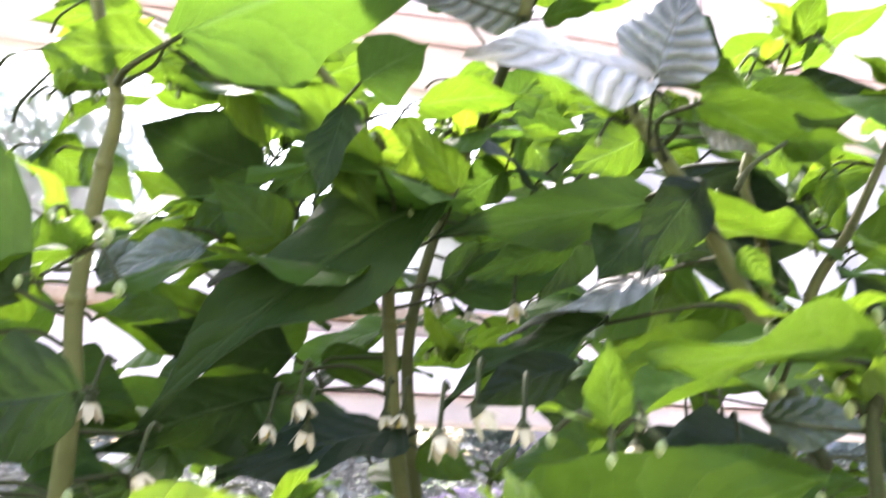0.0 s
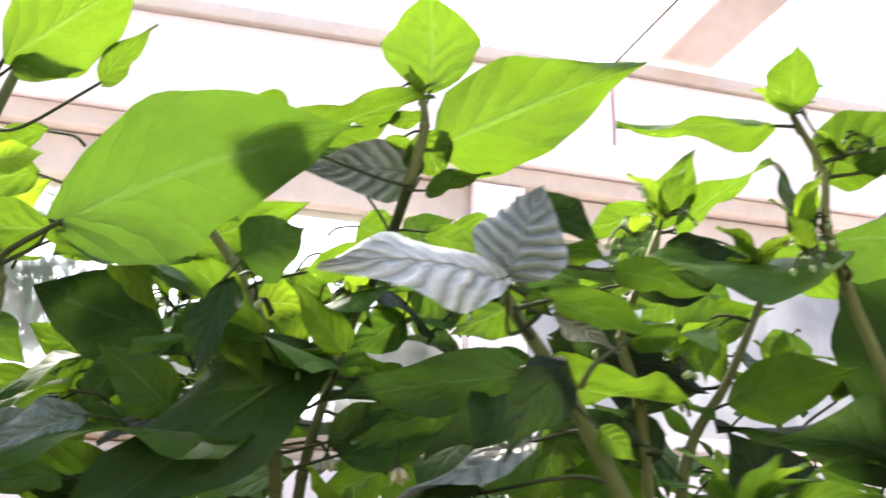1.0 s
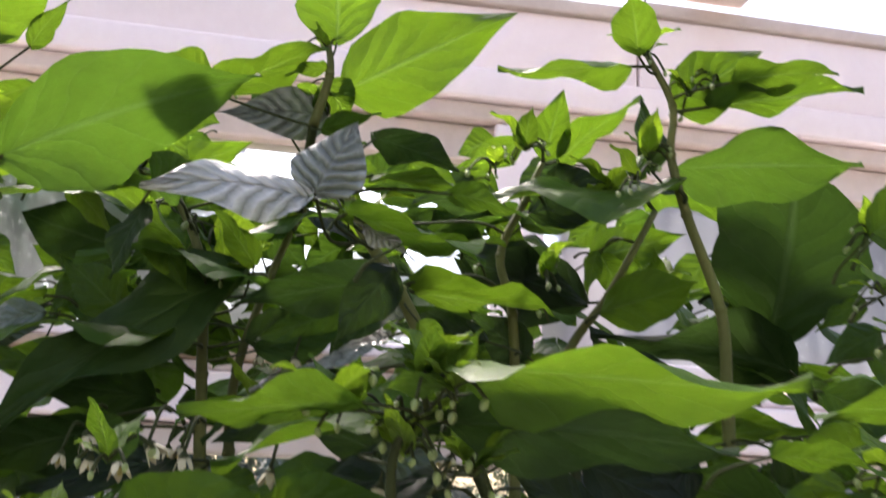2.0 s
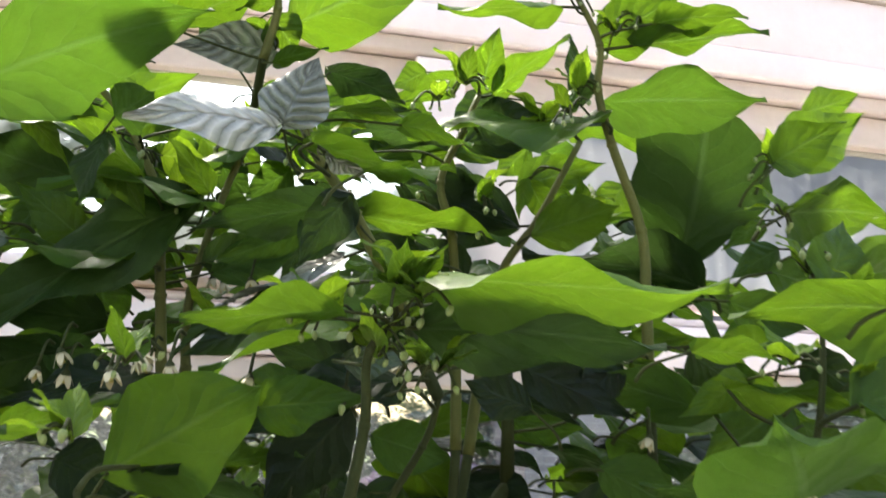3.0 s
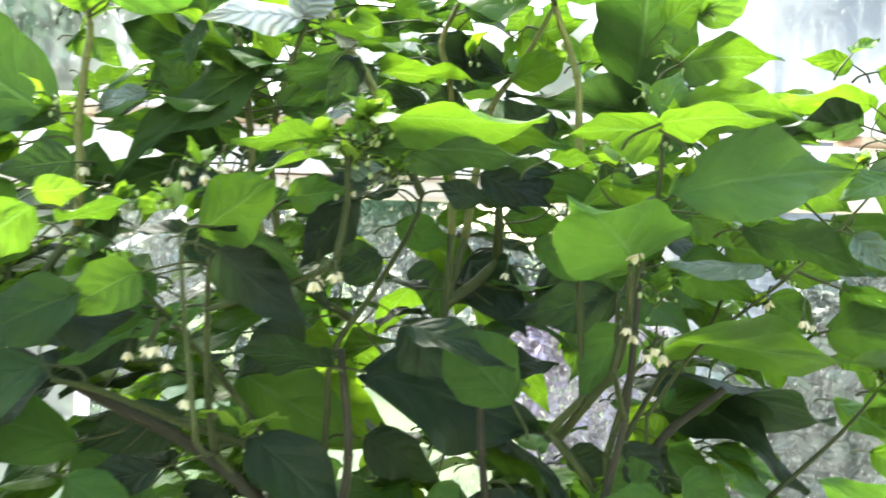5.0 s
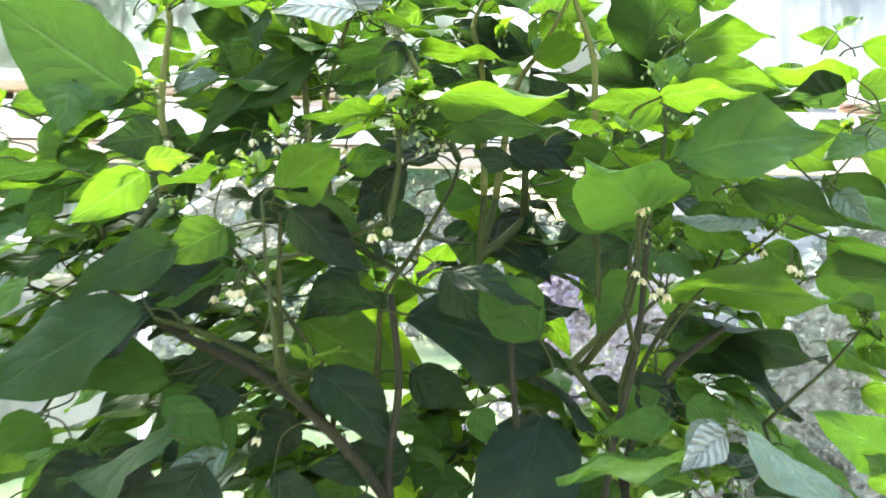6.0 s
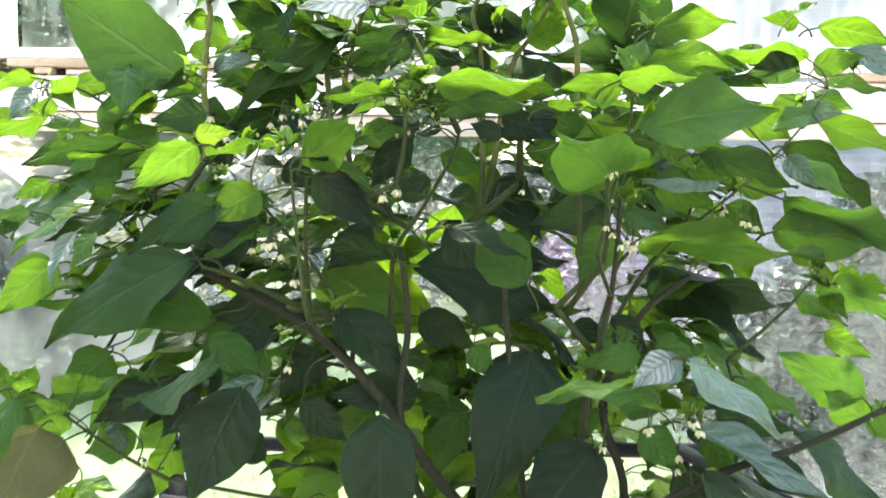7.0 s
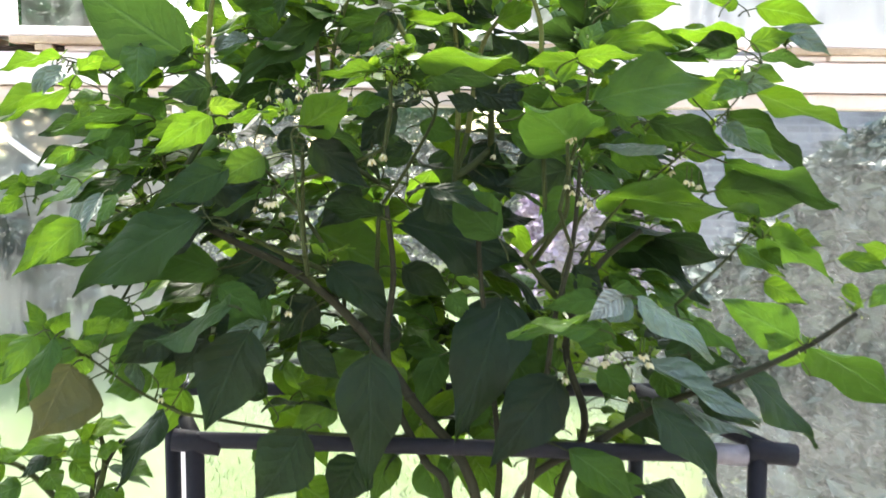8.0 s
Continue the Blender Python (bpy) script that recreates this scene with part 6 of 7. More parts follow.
leaf(-0.233, 0.140, 1.546, -0.269, 0.140, 1.525, -0.43, 0.53, 0.73, 0.017, 'LY', 0.07)
leaf(-0.235, 0.140, 1.526, -0.278, 0.140, 1.517, -0.08, 0.92, 0.38, 0.020, 'LY', 0.08)
leaf(-0.235, 0.200, 1.515, -0.181, 0.200, 1.523, -0.05, 0.95, 0.32, 0.025, 'L', 0.08)
leaf(-0.194, 0.180, 1.520, -0.141, 0.180, 1.478, 0.23, 0.93, 0.30, 0.028, 'L', 0.06)
leaf(-0.180, 0.220, 1.516, -0.183, 0.220, 1.492, -0.06, 1.00, 0.01, 0.012, 'Y', 0.06)
leaf(-0.167, 0.150, 1.504, -0.116, 0.150, 1.528, -0.13, 0.96, 0.26, 0.024, 'L', 0.06)
leaf(-0.118, 0.200, 1.507, -0.093, 0.200, 1.484, 0.19, 0.96, 0.21, 0.021, 'LY', 0.06)
leaf(-0.127, 0.200, 1.504, -0.123, 0.200, 1.480, 0.13, 0.99, 0.02, 0.017, 'DL', 0.06)
leaf(-0.076, 0.080, 1.512, -0.048, 0.080, 1.522, -0.28, 0.51, 0.81, 0.012, 'L', 0.07)
leaf(-0.220, 0.200, 1.436, -0.203, 0.200, 1.464, -0.15, 0.98, 0.09, 0.021, 'L', 0.06)
leaf(-0.177, 0.220, 1.476, -0.160, 0.220, 1.458, 0.10, 0.99, 0.09, 0.016, 'LY', 0.06)
leaf(-0.095, 0.200, 1.500, -0.077, 0.200, 1.481, 0.22, 0.96, 0.20, 0.020, 'L', 0.06)
leaf(-0.059, 0.200, 1.519, -0.077, 0.200, 1.496, -0.02, 1.00, 0.01, 0.021, 'DL', 0.06)
leaf(-0.035, 0.200, 1.505, -0.016, 0.200, 1.482, 0.30, 0.93, 0.24, 0.021, 'L', 0.06)
leaf(0.069, 0.120, 1.472, 0.064, 0.120, 1.447, -0.69, -0.71, 0.13, 0.011, 'LY', 0.05)
leaf(-0.140, 0.200, 1.423, -0.120, 0.200, 1.411, 0.07, 0.99, 0.12, 0.016, 'L', 0.06)
leaf(-0.271, 0.160, 1.470, -0.244, 0.160, 1.452, 0.04, 1.00, 0.06, 0.022, 'LY', 0.06)
leaf(-0.273, 0.180, 1.444, -0.256, 0.180, 1.420, 0.08, -1.00, 0.05, 0.020, 'L', 0.06)
leaf(-0.096, 0.220, 1.463, -0.122, 0.220, 1.444, -0.05, 1.00, 0.06, 0.018, 'L', 0.06)
leaf(-0.072, 0.220, 1.464, -0.051, 0.220, 1.447, 0.17, 0.96, 0.21, 0.021, 'DL', 0.06)
leaf(-0.175, 0.140, 1.532, -0.147, 0.140, 1.512, 0.09, 0.99, 0.13, 0.025, 'L', 0.08)
leaf(-0.201, 0.140, 1.504, -0.239, 0.140, 1.501, -0.02, 0.95, 0.32, 0.024, 'L', 0.08)
leaf(-0.202, 0.200, 1.545, -0.177, 0.200, 1.484, 0.10, -0.99, 0.04, 0.028, 'L', 0.06)
leaf(-0.120, 0.100, 1.480, -0.070, 0.100, 1.487, -0.14, 0.41, 0.90, 0.021, 'L', 0.06)
leaf(-0.066, 0.120, 1.508, -0.042, 0.120, 1.501, 0.09, 0.95, 0.29, 0.015, 'L', 0.08)
leaf(0.055, 0.140, 1.526, 0.029, 0.140, 1.504, -0.09, 0.99, 0.10, 0.027, 'D', 0.08)
leaf(-0.053, 0.200, 1.509, -0.030, 0.200, 1.479, 0.14, 0.98, 0.10, 0.027, 'L', 0.06)
leaf(-0.031, 0.200, 1.496, 0.003, 0.200, 1.514, -0.10, 0.98, 0.19, 0.021, 'DL', 0.06)
leaf(-0.151, 0.200, 1.480, -0.127, 0.200, 1.503, -0.19, 0.96, 0.20, 0.020, 'LY', 0.06)
leaf(-0.140, 0.220, 1.475, -0.154, 0.220, 1.449, -0.20, 0.97, 0.11, 0.021, 'DL', 0.06)
leaf(-0.105, 0.200, 1.490, -0.084, 0.200, 1.471, 0.09, 0.99, 0.10, 0.024, 'DL', 0.06)
leaf(0.024, 0.200, 1.508, 0.046, 0.200, 1.492, 0.18, 0.95, 0.24, 0.021, 'L', 0.06)
leaf(-0.213, 0.200, 1.461, -0.241, 0.200, 1.473, 0.03, 1.00, 0.07, 0.023, 'LY', 0.06)
leaf(0.201, 0.100, 1.452, 0.175, 0.100, 1.433, -0.09, -0.99, 0.12, 0.015, 'LY', 0.06)
leaf(-0.207, 0.200, 1.482, -0.185, 0.200, 1.451, 0.02, -1.00, 0.01, 0.028, 'L', 0.06)
leaf(0.218, 0.080, 1.511, 0.253, 0.080, 1.525, -0.05, 0.99, 0.12, 0.024, 'L', 0.06)
leaf(-0.061, 0.200, 1.488, -0.089, 0.200, 1.467, -0.11, 0.98, 0.15, 0.026, 'DL', 0.06)
leaf(-0.161, 0.200, 1.489, -0.125, 0.200, 1.480, 0.05, 0.98, 0.21, 0.022, 'L', 0.06)
leaf(-0.010, 0.200, 1.511, 0.021, 0.200, 1.494, 0.15, 0.95, 0.26, 0.023, 'DL', 0.06)
leaf(0.093, 0.200, 1.515, 0.069, 0.200, 1.493, -0.03, 1.00, 0.03, 0.023, 'L', 0.06)
leaf(-0.014, 0.120, 1.328, 0.029, 0.120, 1.316, 0.00, 1.00, 0.01, 0.030, 'DL', 0.06)
leaf(-0.185, 0.060, 0.990, -0.129, 0.050, 0.942, 0.12, -0.93, 0.34, 0.043, 'DL', 0.06)
leaf(-0.109, 0.100, 1.023, -0.161, 0.100, 0.984, -0.09, -0.99, 0.11, 0.038, 'L', 0.06)
leaf(0.006, 0.080, 1.079, -0.019, 0.080, 1.015, -0.07, -1.00, 0.03, 0.037, 'DL', 0.06)
leaf(0.080, 0.080, 1.091, 0.118, 0.080, 1.034, 0.04, -1.00, 0.03, 0.044, 'DL', 0.06)
leaf(-0.228, 0.020, 1.127, -0.276, 0.020, 1.080, -0.03, 1.00, 0.03, 0.035, 'D', 0.06)
leaf(-0.126, 0.050, 1.146, -0.163, 0.050, 1.098, -0.01, 1.00, 0.01, 0.042, 'D', 0.06)
leaf(-0.082, 0.080, 0.964, -0.113, 0.070, 0.916, 0.01, -0.98, 0.20, 0.056, 'D', 0.06)
leaf(-0.007, 0.080, 0.964, 0.018, 0.070, 0.912, 0.06, -0.97, 0.22, 0.050, 'DL', 0.06)
leaf(-0.149, 0.100, 0.931, -0.098, 0.100, 0.898, 0.19, -0.94, 0.29, 0.045, 'LY', 0.06)
leaf(-0.130, 0.100, 1.128, -0.171, 0.100, 1.076, -0.02, -1.00, 0.02, 0.046, 'LY', 0.06)
leaf(-0.191, 0.050, 1.128, -0.234, 0.050, 1.074, -0.02, 1.00, 0.02, 0.043, 'D', 0.06)
leaf(-0.079, 0.100, 1.076, -0.120, 0.100, 1.035, -0.10, -0.99, 0.09, 0.046, 'L', 0.06)
leaf(-0.296, 0.050, 1.118, -0.345, 0.050, 1.059, -0.09, 0.99, 0.08, 0.039, 'DL', 0.06)
leaf(-0.258, 0.050, 1.079, -0.297, 0.050, 1.049, -0.03, -1.00, 0.03, 0.034, 'L', 0.06)
leaf(-0.128, 0.280, 1.022, -0.203, 0.280, 0.976, -0.07, -0.99, 0.12, 0.052, 'Y', 0.06)
leaf(-0.066, 0.280, 1.310, -0.023, 0.280, 1.295, 0.00, -1.00, 0.01, 0.029, 'Y', 0.06)
leaf(0.021, 0.280, 1.208, 0.058, 0.280, 1.186, 0.03, -1.00, 0.05, 0.037, 'Y', 0.06)
leaf(-0.229, 0.280, 1.171, -0.287, 0.280, 1.186, 0.04, -0.99, 0.14, 0.029, 'Y', 0.06)
leaf(0.209, 0.260, 1.173, 0.191, 0.260, 1.136, -0.17, -0.98, 0.08, 0.029, 'Y', 0.06)
leaf(-0.163, 0.000, 1.290, -0.197, 0.000, 1.262, -0.07, 0.99, 0.08, 0.034, 'DL', 0.06)
leaf(-0.122, 0.300, 1.233, -0.090, 0.300, 1.206, 0.09, -0.99, 0.12, 0.032, 'Y', 0.06)
leaf(-0.162, 0.280, 1.260, -0.166, 0.280, 1.239, -0.16, 0.99, 0.04, 0.016, 'Y', 0.06)
leaf(0.220, 0.300, 1.154, 0.238, 0.300, 1.174, -0.20, -0.96, 0.20, 0.022, 'Y', 0.06)
leaf(-0.147, 0.250, 1.445, -0.121, 0.250, 1.422, 0.12, 0.99, 0.13, 0.018, 'LY', 0.06)
leaf(-0.039, 0.000, 1.379, -0.089, 0.000, 1.368, -0.10, 0.89, 0.44, 0.022, 'LY', 0.08)
leaf(-0.005, -0.020, 1.382, 0.044, -0.020, 1.391, -0.09, 0.84, 0.53, 0.021, 'LY', 0.07)
leaf(0.134, 0.000, 1.357, 0.101, 0.000, 1.340, -0.00, -1.00, 0.00, 0.019, 'LY', 0.08)
leaf(-0.326, 0.100, 1.393, -0.270, 0.100, 1.403, -0.09, 0.81, 0.58, 0.024, 'LY', 0.07)
leaf(0.229, 0.050, 1.366, 0.276, 0.050, 1.377, -0.04, 0.99, 0.17, 0.020, 'LY', 0.08)
leaf(0.298, 0.080, 1.326, 0.255, 0.080, 1.317, -0.01, -1.00, 0.03, 0.018, 'LY', 0.08)
leaf(-0.354, 0.100, 1.296, -0.311, 0.100, 1.277, 0.17, -0.90, 0.40, 0.020, 'LY', 0.08)
leaf(-0.390, 0.120, 1.346, -0.352, 0.120, 1.352, -0.02, 0.99, 0.10, 0.019, 'LY', 0.08)
leaf(-0.289, 0.100, 1.381, -0.327, 0.100, 1.363, -0.08, 0.98, 0.17, 0.022, 'LY', 0.08)
leaf(-0.179, 0.220, 1.572, -0.146, 0.220, 1.563, 0.08, 0.95, 0.30, 0.029, 'L', 0.06)
leaf(-0.159, 0.240, 1.562, -0.173, 0.240, 1.530, -0.27, 0.96, 0.12, 0.029, 'DL', 0.06)
leaf(-0.143, 0.250, 1.535, -0.169, 0.250, 1.514, -0.20, 0.95, 0.24, 0.030, 'L', 0.06)
leaf(-0.133, 0.250, 1.509, -0.108, 0.250, 1.484, 0.07, 1.00, 0.07, 0.029, 'DL', 0.06)
leaf(-0.083, 0.220, 1.542, -0.054, 0.220, 1.530, 0.11, 0.96, 0.26, 0.029, 'L', 0.06)
leaf(-0.054, 0.240, 1.536, -0.025, 0.240, 1.558, -0.15, 0.97, 0.19, 0.030, 'DL', 0.06)
leaf(-0.025, 0.240, 1.554, 0.006, 0.240, 1.541, 0.13, 0.95, 0.30, 0.030, 'L', 0.06)
leaf(-0.029, 0.260, 1.520, 0.002, 0.260, 1.507, 0.10, 0.96, 0.24, 0.031, 'DL', 0.06)
leaf(0.018, 0.250, 1.549, -0.007, 0.250, 1.519, -0.09, 0.99, 0.08, 0.030, 'D', 0.06)
leaf(0.022, 0.200, 1.560, 0.001, 0.200, 1.547, -0.13, 0.97, 0.20, 0.021, 'L', 0.06)
leaf(-0.218, 0.260, 1.482, -0.189, 0.260, 1.458, 0.00, -1.00, 0.00, 0.029, 'L', 0.06)
leaf(-0.190, 0.250, 1.452, -0.157, 0.250, 1.440, 0.03, 1.00, 0.08, 0.025, 'DL', 0.06)
leaf(-0.196, 0.260, 1.531, -0.162, 0.260, 1.517, 0.08, 0.98, 0.20, 0.032, 'DL', 0.06)
leaf(-0.151, 0.260, 1.530, -0.117, 0.260, 1.541, -0.09, 0.95, 0.29, 0.032, 'L', 0.06)
leaf(-0.041, 0.260, 1.548, -0.003, 0.260, 1.534, 0.11, 0.95, 0.29, 0.033, 'DL', 0.06)
leaf(0.005, 0.260, 1.556, 0.039, 0.260, 1.541, 0.13, 0.94, 0.31, 0.034, 'L', 0.06)
leaf(-0.085, 0.280, 1.537, -0.052, 0.280, 1.527, 0.08, 0.96, 0.26, 0.029, 'DL', 0.06)
leaf(-0.120, 0.280, 1.509, -0.093, 0.280, 1.528, -0.14, 0.97, 0.20, 0.029, 'L', 0.06)
leaf(0.150, 0.180, 1.488, 0.132, 0.180, 1.455, -0.18, -0.98, 0.10, 0.027, 'L', 0.06)
leaf(0.103, 0.200, 1.514, 0.132, 0.200, 1.498, 0.18, 0.93, 0.32, 0.025, 'DL', 0.06)
leaf(-0.251, 0.100, 1.371, -0.213, 0.100, 1.356, 0.02, -1.00, 0.06, 0.035, 'DL', 0.06)
leaf(-0.216, 0.100, 1.333, -0.249, 0.100, 1.317, -0.08, 0.98, 0.16, 0.035, 'D', 0.06)
leaf(-0.202, 0.140, 1.352, -0.243, 0.140, 1.371, 0.04, -1.00, 0.07, 0.033, 'DL', 0.06)
leaf(-0.166, 0.100, 1.315, -0.131, 0.100, 1.297, 0.06, -0.99, 0.11, 0.031, 'D', 0.06)
leaf(-0.226, 0.080, 1.295, -0.247, 0.080, 1.265, -0.23, 0.96, 0.16, 0.033, 'DL', 0.06)
leaf(-0.201, 0.160, 1.370, -0.159, 0.160, 1.358, 0.00, -1.00, 0.00, 0.029, 'DL', 0.06)
leaf(-0.199, 0.100, 1.280, -0.232, 0.100, 1.249, -0.13, 0.98, 0.13, 0.034, 'D', 0.06)
leaf(-0.309, 0.020, 1.143, -0.360, 0.020, 1.106, -0.03, 1.00, 0.04, 0.042, 'DL', 0.06)
leaf(-0.261, 0.000, 1.120, -0.316, 0.000, 1.088, -0.02, -1.00, 0.04, 0.041, 'D', 0.06)
leaf(-0.351, 0.020, 1.096, -0.384, 0.020, 1.063, -0.08, 0.99, 0.08, 0.037, 'L', 0.06)
leaf(-0.231, 0.020, 1.111, -0.263, 0.020, 1.069, -0.05, 1.00, 0.04, 0.042, 'D', 0.06)
leaf(-0.286, 0.020, 1.073, -0.333, 0.020, 1.054, -0.05, -0.99, 0.13, 0.037, 'L', 0.06)
leaf(-0.198, 0.040, 1.164, -0.236, 0.040, 1.130, -0.01, 1.00, 0.01, 0.038, 'DL', 0.06)

# inner foliage that fills the bush, but for a few clearings between the stems
CLEAR = ((-0.12, 0.14, 1.34, 1.405), (0.08, 0.18, 1.15, 1.245), (-0.09, -0.01, 1.12, 1.26), (0.26, 0.40, 1.24, 1.31))


def clearing(x, z):
    return any(a < x < b and c < z < d for a, b, c, d in CLEAR)


rnd = random.Random(41)
for k in range(560):
    x = rnd.uniform(-0.34, 0.28)
    z = rnd.uniform(1.08, 1.48)
    y = rnd.uniform(0.09, 0.30) + 0.2 * x
    if abs(x - 0.02) > 0.40 - 0.75 * abs(z - 1.25) or clearing(x, z) or (z > 1.36 and k % 3 and not (k % 3 == 1 and z < 1.43 and x > -0.08)):
        continue
    size = rnd.uniform(0.05, 0.095)
    a = math.atan2(y - 0.1, x) + rnd.uniform(-1.0, 1.0)
    d = Vector((math.cos(a), math.sin(a) * 0.7, rnd.uniform(-0.8, 0.15))).normalized()
    n = Vector((rnd.uniform(-0.5, 0.5), rnd.uniform(-0.7, 0.3), 1.0))
    # sky light from above put into the colours: limes high up, darker kinds below
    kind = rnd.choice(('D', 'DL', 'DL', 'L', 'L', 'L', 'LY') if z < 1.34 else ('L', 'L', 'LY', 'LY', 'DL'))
    leaf(x, y, z, x + d.x * size, y + d.y * size, z + d.z * size, n.x, n.y, n.z, size * rnd.uniform(0.45, 0.6), kind, rnd.choice((0.05, 0.1)))

for k in range(170):
    high = k % 3 == 0
    x, y = (rnd.uniform(-0.22, 0.18), rnd.uniform(0.12, 0.33)) if high else (rnd.uniform(-0.16, 0.26), rnd.uniform(0.08, 0.26))
    z = rnd.uniform(1.39, 1.52) if high else rnd.uniform(0.94, 1.12)
    if clearing(x, z):
        continue
    size = rnd.uniform(0.05, 0.085)
    a = rnd.uniform(0, 6.3)
    d = Vector((math.cos(a), math.sin(a) * 0.7, rnd.uniform(-0.7, 0.2))).normalized()
    n = Vector((rnd.uniform(-0.5, 0.5), rnd.uniform(-0.8, 0.3), 1.0))
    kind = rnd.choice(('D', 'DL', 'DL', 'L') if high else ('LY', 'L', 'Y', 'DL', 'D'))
    leaf(x, y, z, x + d.x * size, y + d.y * size, z + d.z * size, n.x, n.y, n.z, size * rnd.uniform(0.45, 0.6), kind, 0.1)

# flowers, buds and the tight young tips of the shoots


def flower_mesh():
    bm = bmesh.new()
    for k in range(5):
        a = k * 2 * math.pi / 5
        c, s = math.cos(a), math.sin(a)
        prof = ((0.12, 0.0, 0.10), (0.36, -0.2, 0.27), (0.56, -0.65, 0.24), (0.72, -1.0, 0.03))
        rows = []
        for r, z, w in prof:
            rows.append([bm.verts.new((c * r - s * w * q, s * r + c * w * q, z - 0.10 * abs(q))) for q in (-1, 0, 1)])
        for r0, r1 in zip(rows, rows[1:]):
            for j in range(2):
                bm.faces.new((r0[j], r0[j + 1], r1[j + 1], r1[j]))
    return bm


def simple(name, bm, mat):
    me = bpy.data.meshes.new(name)
    bm.to_mesh(me)
    bm.free()
    for p in me.polygons:
        p.use_smooth = True
    me.materials.append(mat)
    return me


def bud_bm():
    bm = bmesh.new()
    bmesh.ops.create_uvsphere(bm, u_segments=8, v_segments=6, radius=1.0)
    for v in bm.verts:
        v.co.z = v.co.z * 1.5 - 1.2
        v.co.x *= 1 - 0.25 * (v.co.z < -1.6)
    return bm


def cone_bm():
    bm = bmesh.new()
    bmesh.ops.create_cone(bm, segments=8, radius1=0.16, radius2=0.10, depth=0.6, matrix=Matrix.Translation((0, 0, -0.55)))
    return bm


def calyx_bm():
    bm = bmesh.new()
    bmesh.ops.create_cone(bm, segments=8, radius1=0.42, radius2=0.16, depth=0.4, matrix=Matrix.Translation((0, 0, 0.05)))
    return bm


FLOWER, ANTHERS, CALYX, BUD = simple("petals", flower_mesh(), PETAL), simple("anther_cone", cone_bm(), ANTHER), simple("calyx", calyx_bm(), STEM), simple("bud", bud_bm(), BUDMAT)


def pedicel(p, q, r=0.0007):
    m = (Vector(p) + Vector(q)) / 2 + Vector((0, 0, 0.35 * (Vector(p) - Vector(q)).length))
    adopt(part("pedicel", tube_bm([(*p, r * 1.2), (*m, r), (*q, r)], 5, 4), STEM), Matrix.Identity(4))


def flower(x, y, z, size=0.009, tilt=20, turn=0):
    size *= 0.86
    m = pose(x, y, z, tilt, 0, turn) @ Matrix.Diagonal((size, size, size, 1))
    f = adopt(new("flower", FLOWER), m)
    for data in (ANTHERS, CALYX):
        o = new(data.name, data)
        o.parent = f
    a = min(ANCHORS, key=lambda q: (q - Vector((x, y, z + 0.004))).length)
    if (a - Vector((x, y, z))).length > 0.02:
        a = Vector((x + 0.004, y + 0.012, z + 0.012))
    pedicel(a, (x, y, z + size * 0.2))


def bud(x, y, z, size=0.0026, tilt=15, turn=0, stalk=None):
    adopt(new("bud", BUD), pose(x, y, z, tilt, 0, turn) @ Matrix.Diagonal((size, size, size, 1)))
    if stalk is not None:
        pedicel(stalk, (x, y, z), 0.0006)


def tip_cluster(x, y, z, seed, leaves=4, size=0.019, buds=4):
    """Crowded young leaves and hooked buds at the end of a shoot."""
    r = random.Random(seed)
    for k in range(leaves):
        a = r.uniform(0, 6.3)
        s = size * r.uniform(0.6, 1.3)
        d = Vector((math.cos(a), math.sin(a), r.uniform(0.1, 1.3))).normalized()
        leaf(x, y, z, x + d.x * s, y + d.y * s, z + d.z * s, -d.x * 0.5, -d.y * 0.5, 1.0, s * 0.45, r.choice(('Y', 'LY', 'Y')), 0.1, False)
    for k in range(buds):
        a = r.uniform(0, 6.3)
        q = (x + math.cos(a) * r.uniform(0.006, 0.014), y + math.sin(a) * r.uniform(0.006, 0.014), z + r.uniform(-0.008, 0.008))
        bud(*q, 0.0008 + 0.0006 * r.random(), r.uniform(-30, 30), r.uniform(0, 360), (x, y, z))



# short side shoots along the older stems
shoots = random.Random(77)
sites = [a for a in ANCHORS if 1.12 < a.z < 1.46]
for k in range(28):
    a = shoots.choice(sites)
    if clearing(a.x, a.z):
        continue
    tip_cluster(a.x + shoots.uniform(-0.03, 0.03), a.y + shoots.uniform(-0.04, 0.02), a.z + shoots.uniform(0.0, 0.03), 500 + k, 5, shoots.uniform(0.018, 0.03), 3)

flower(-0.153, -0.034, 1.253, 0.0066, 12, 61)
flower(-0.132, -0.040, 1.221, 0.0074, -21, 122)
flower(-0.169, -0.030, 1.246, 0.0062, 16, 183)
flower(-0.138, -0.030, 1.147, 0.0070, -17, 244)
flower(-0.050, 0.000, 1.297, 0.0058, 20, 305)
flower(-0.062, 0.000, 1.295, 0.0066, -13, 6)
flower(0.126, -0.055, 1.312, 0.0074, 24, 67)
flower(0.135, -0.050, 1.254, 0.0062, -9, 128)
flower(0.144, -0.050, 1.253, 0.0070, 28, 189)
flower(0.123, -0.050, 1.269, 0.0058, -5, 250)
flower(0.199, -0.030, 1.106, 0.0066, 32, 311)
flower(0.209, -0.030, 1.097, 0.0074, -1, 12)
flower(0.167, -0.030, 1.097, 0.0062, 36, 73)
flower(0.128, -0.030, 1.082, 0.0070, 3, 134)
flower(0.192, -0.020, 1.060, 0.0058, 40, 195)
flower(0.273, 0.050, 1.266, 0.0066, 7, 256)
flower(0.245, 0.060, 1.281, 0.0074, 44, 317)
flower(-0.271, 0.000, 1.055, 0.0062, 11, 18)
flower(0.165, -0.030, 1.099, 0.0070, -22, 79)
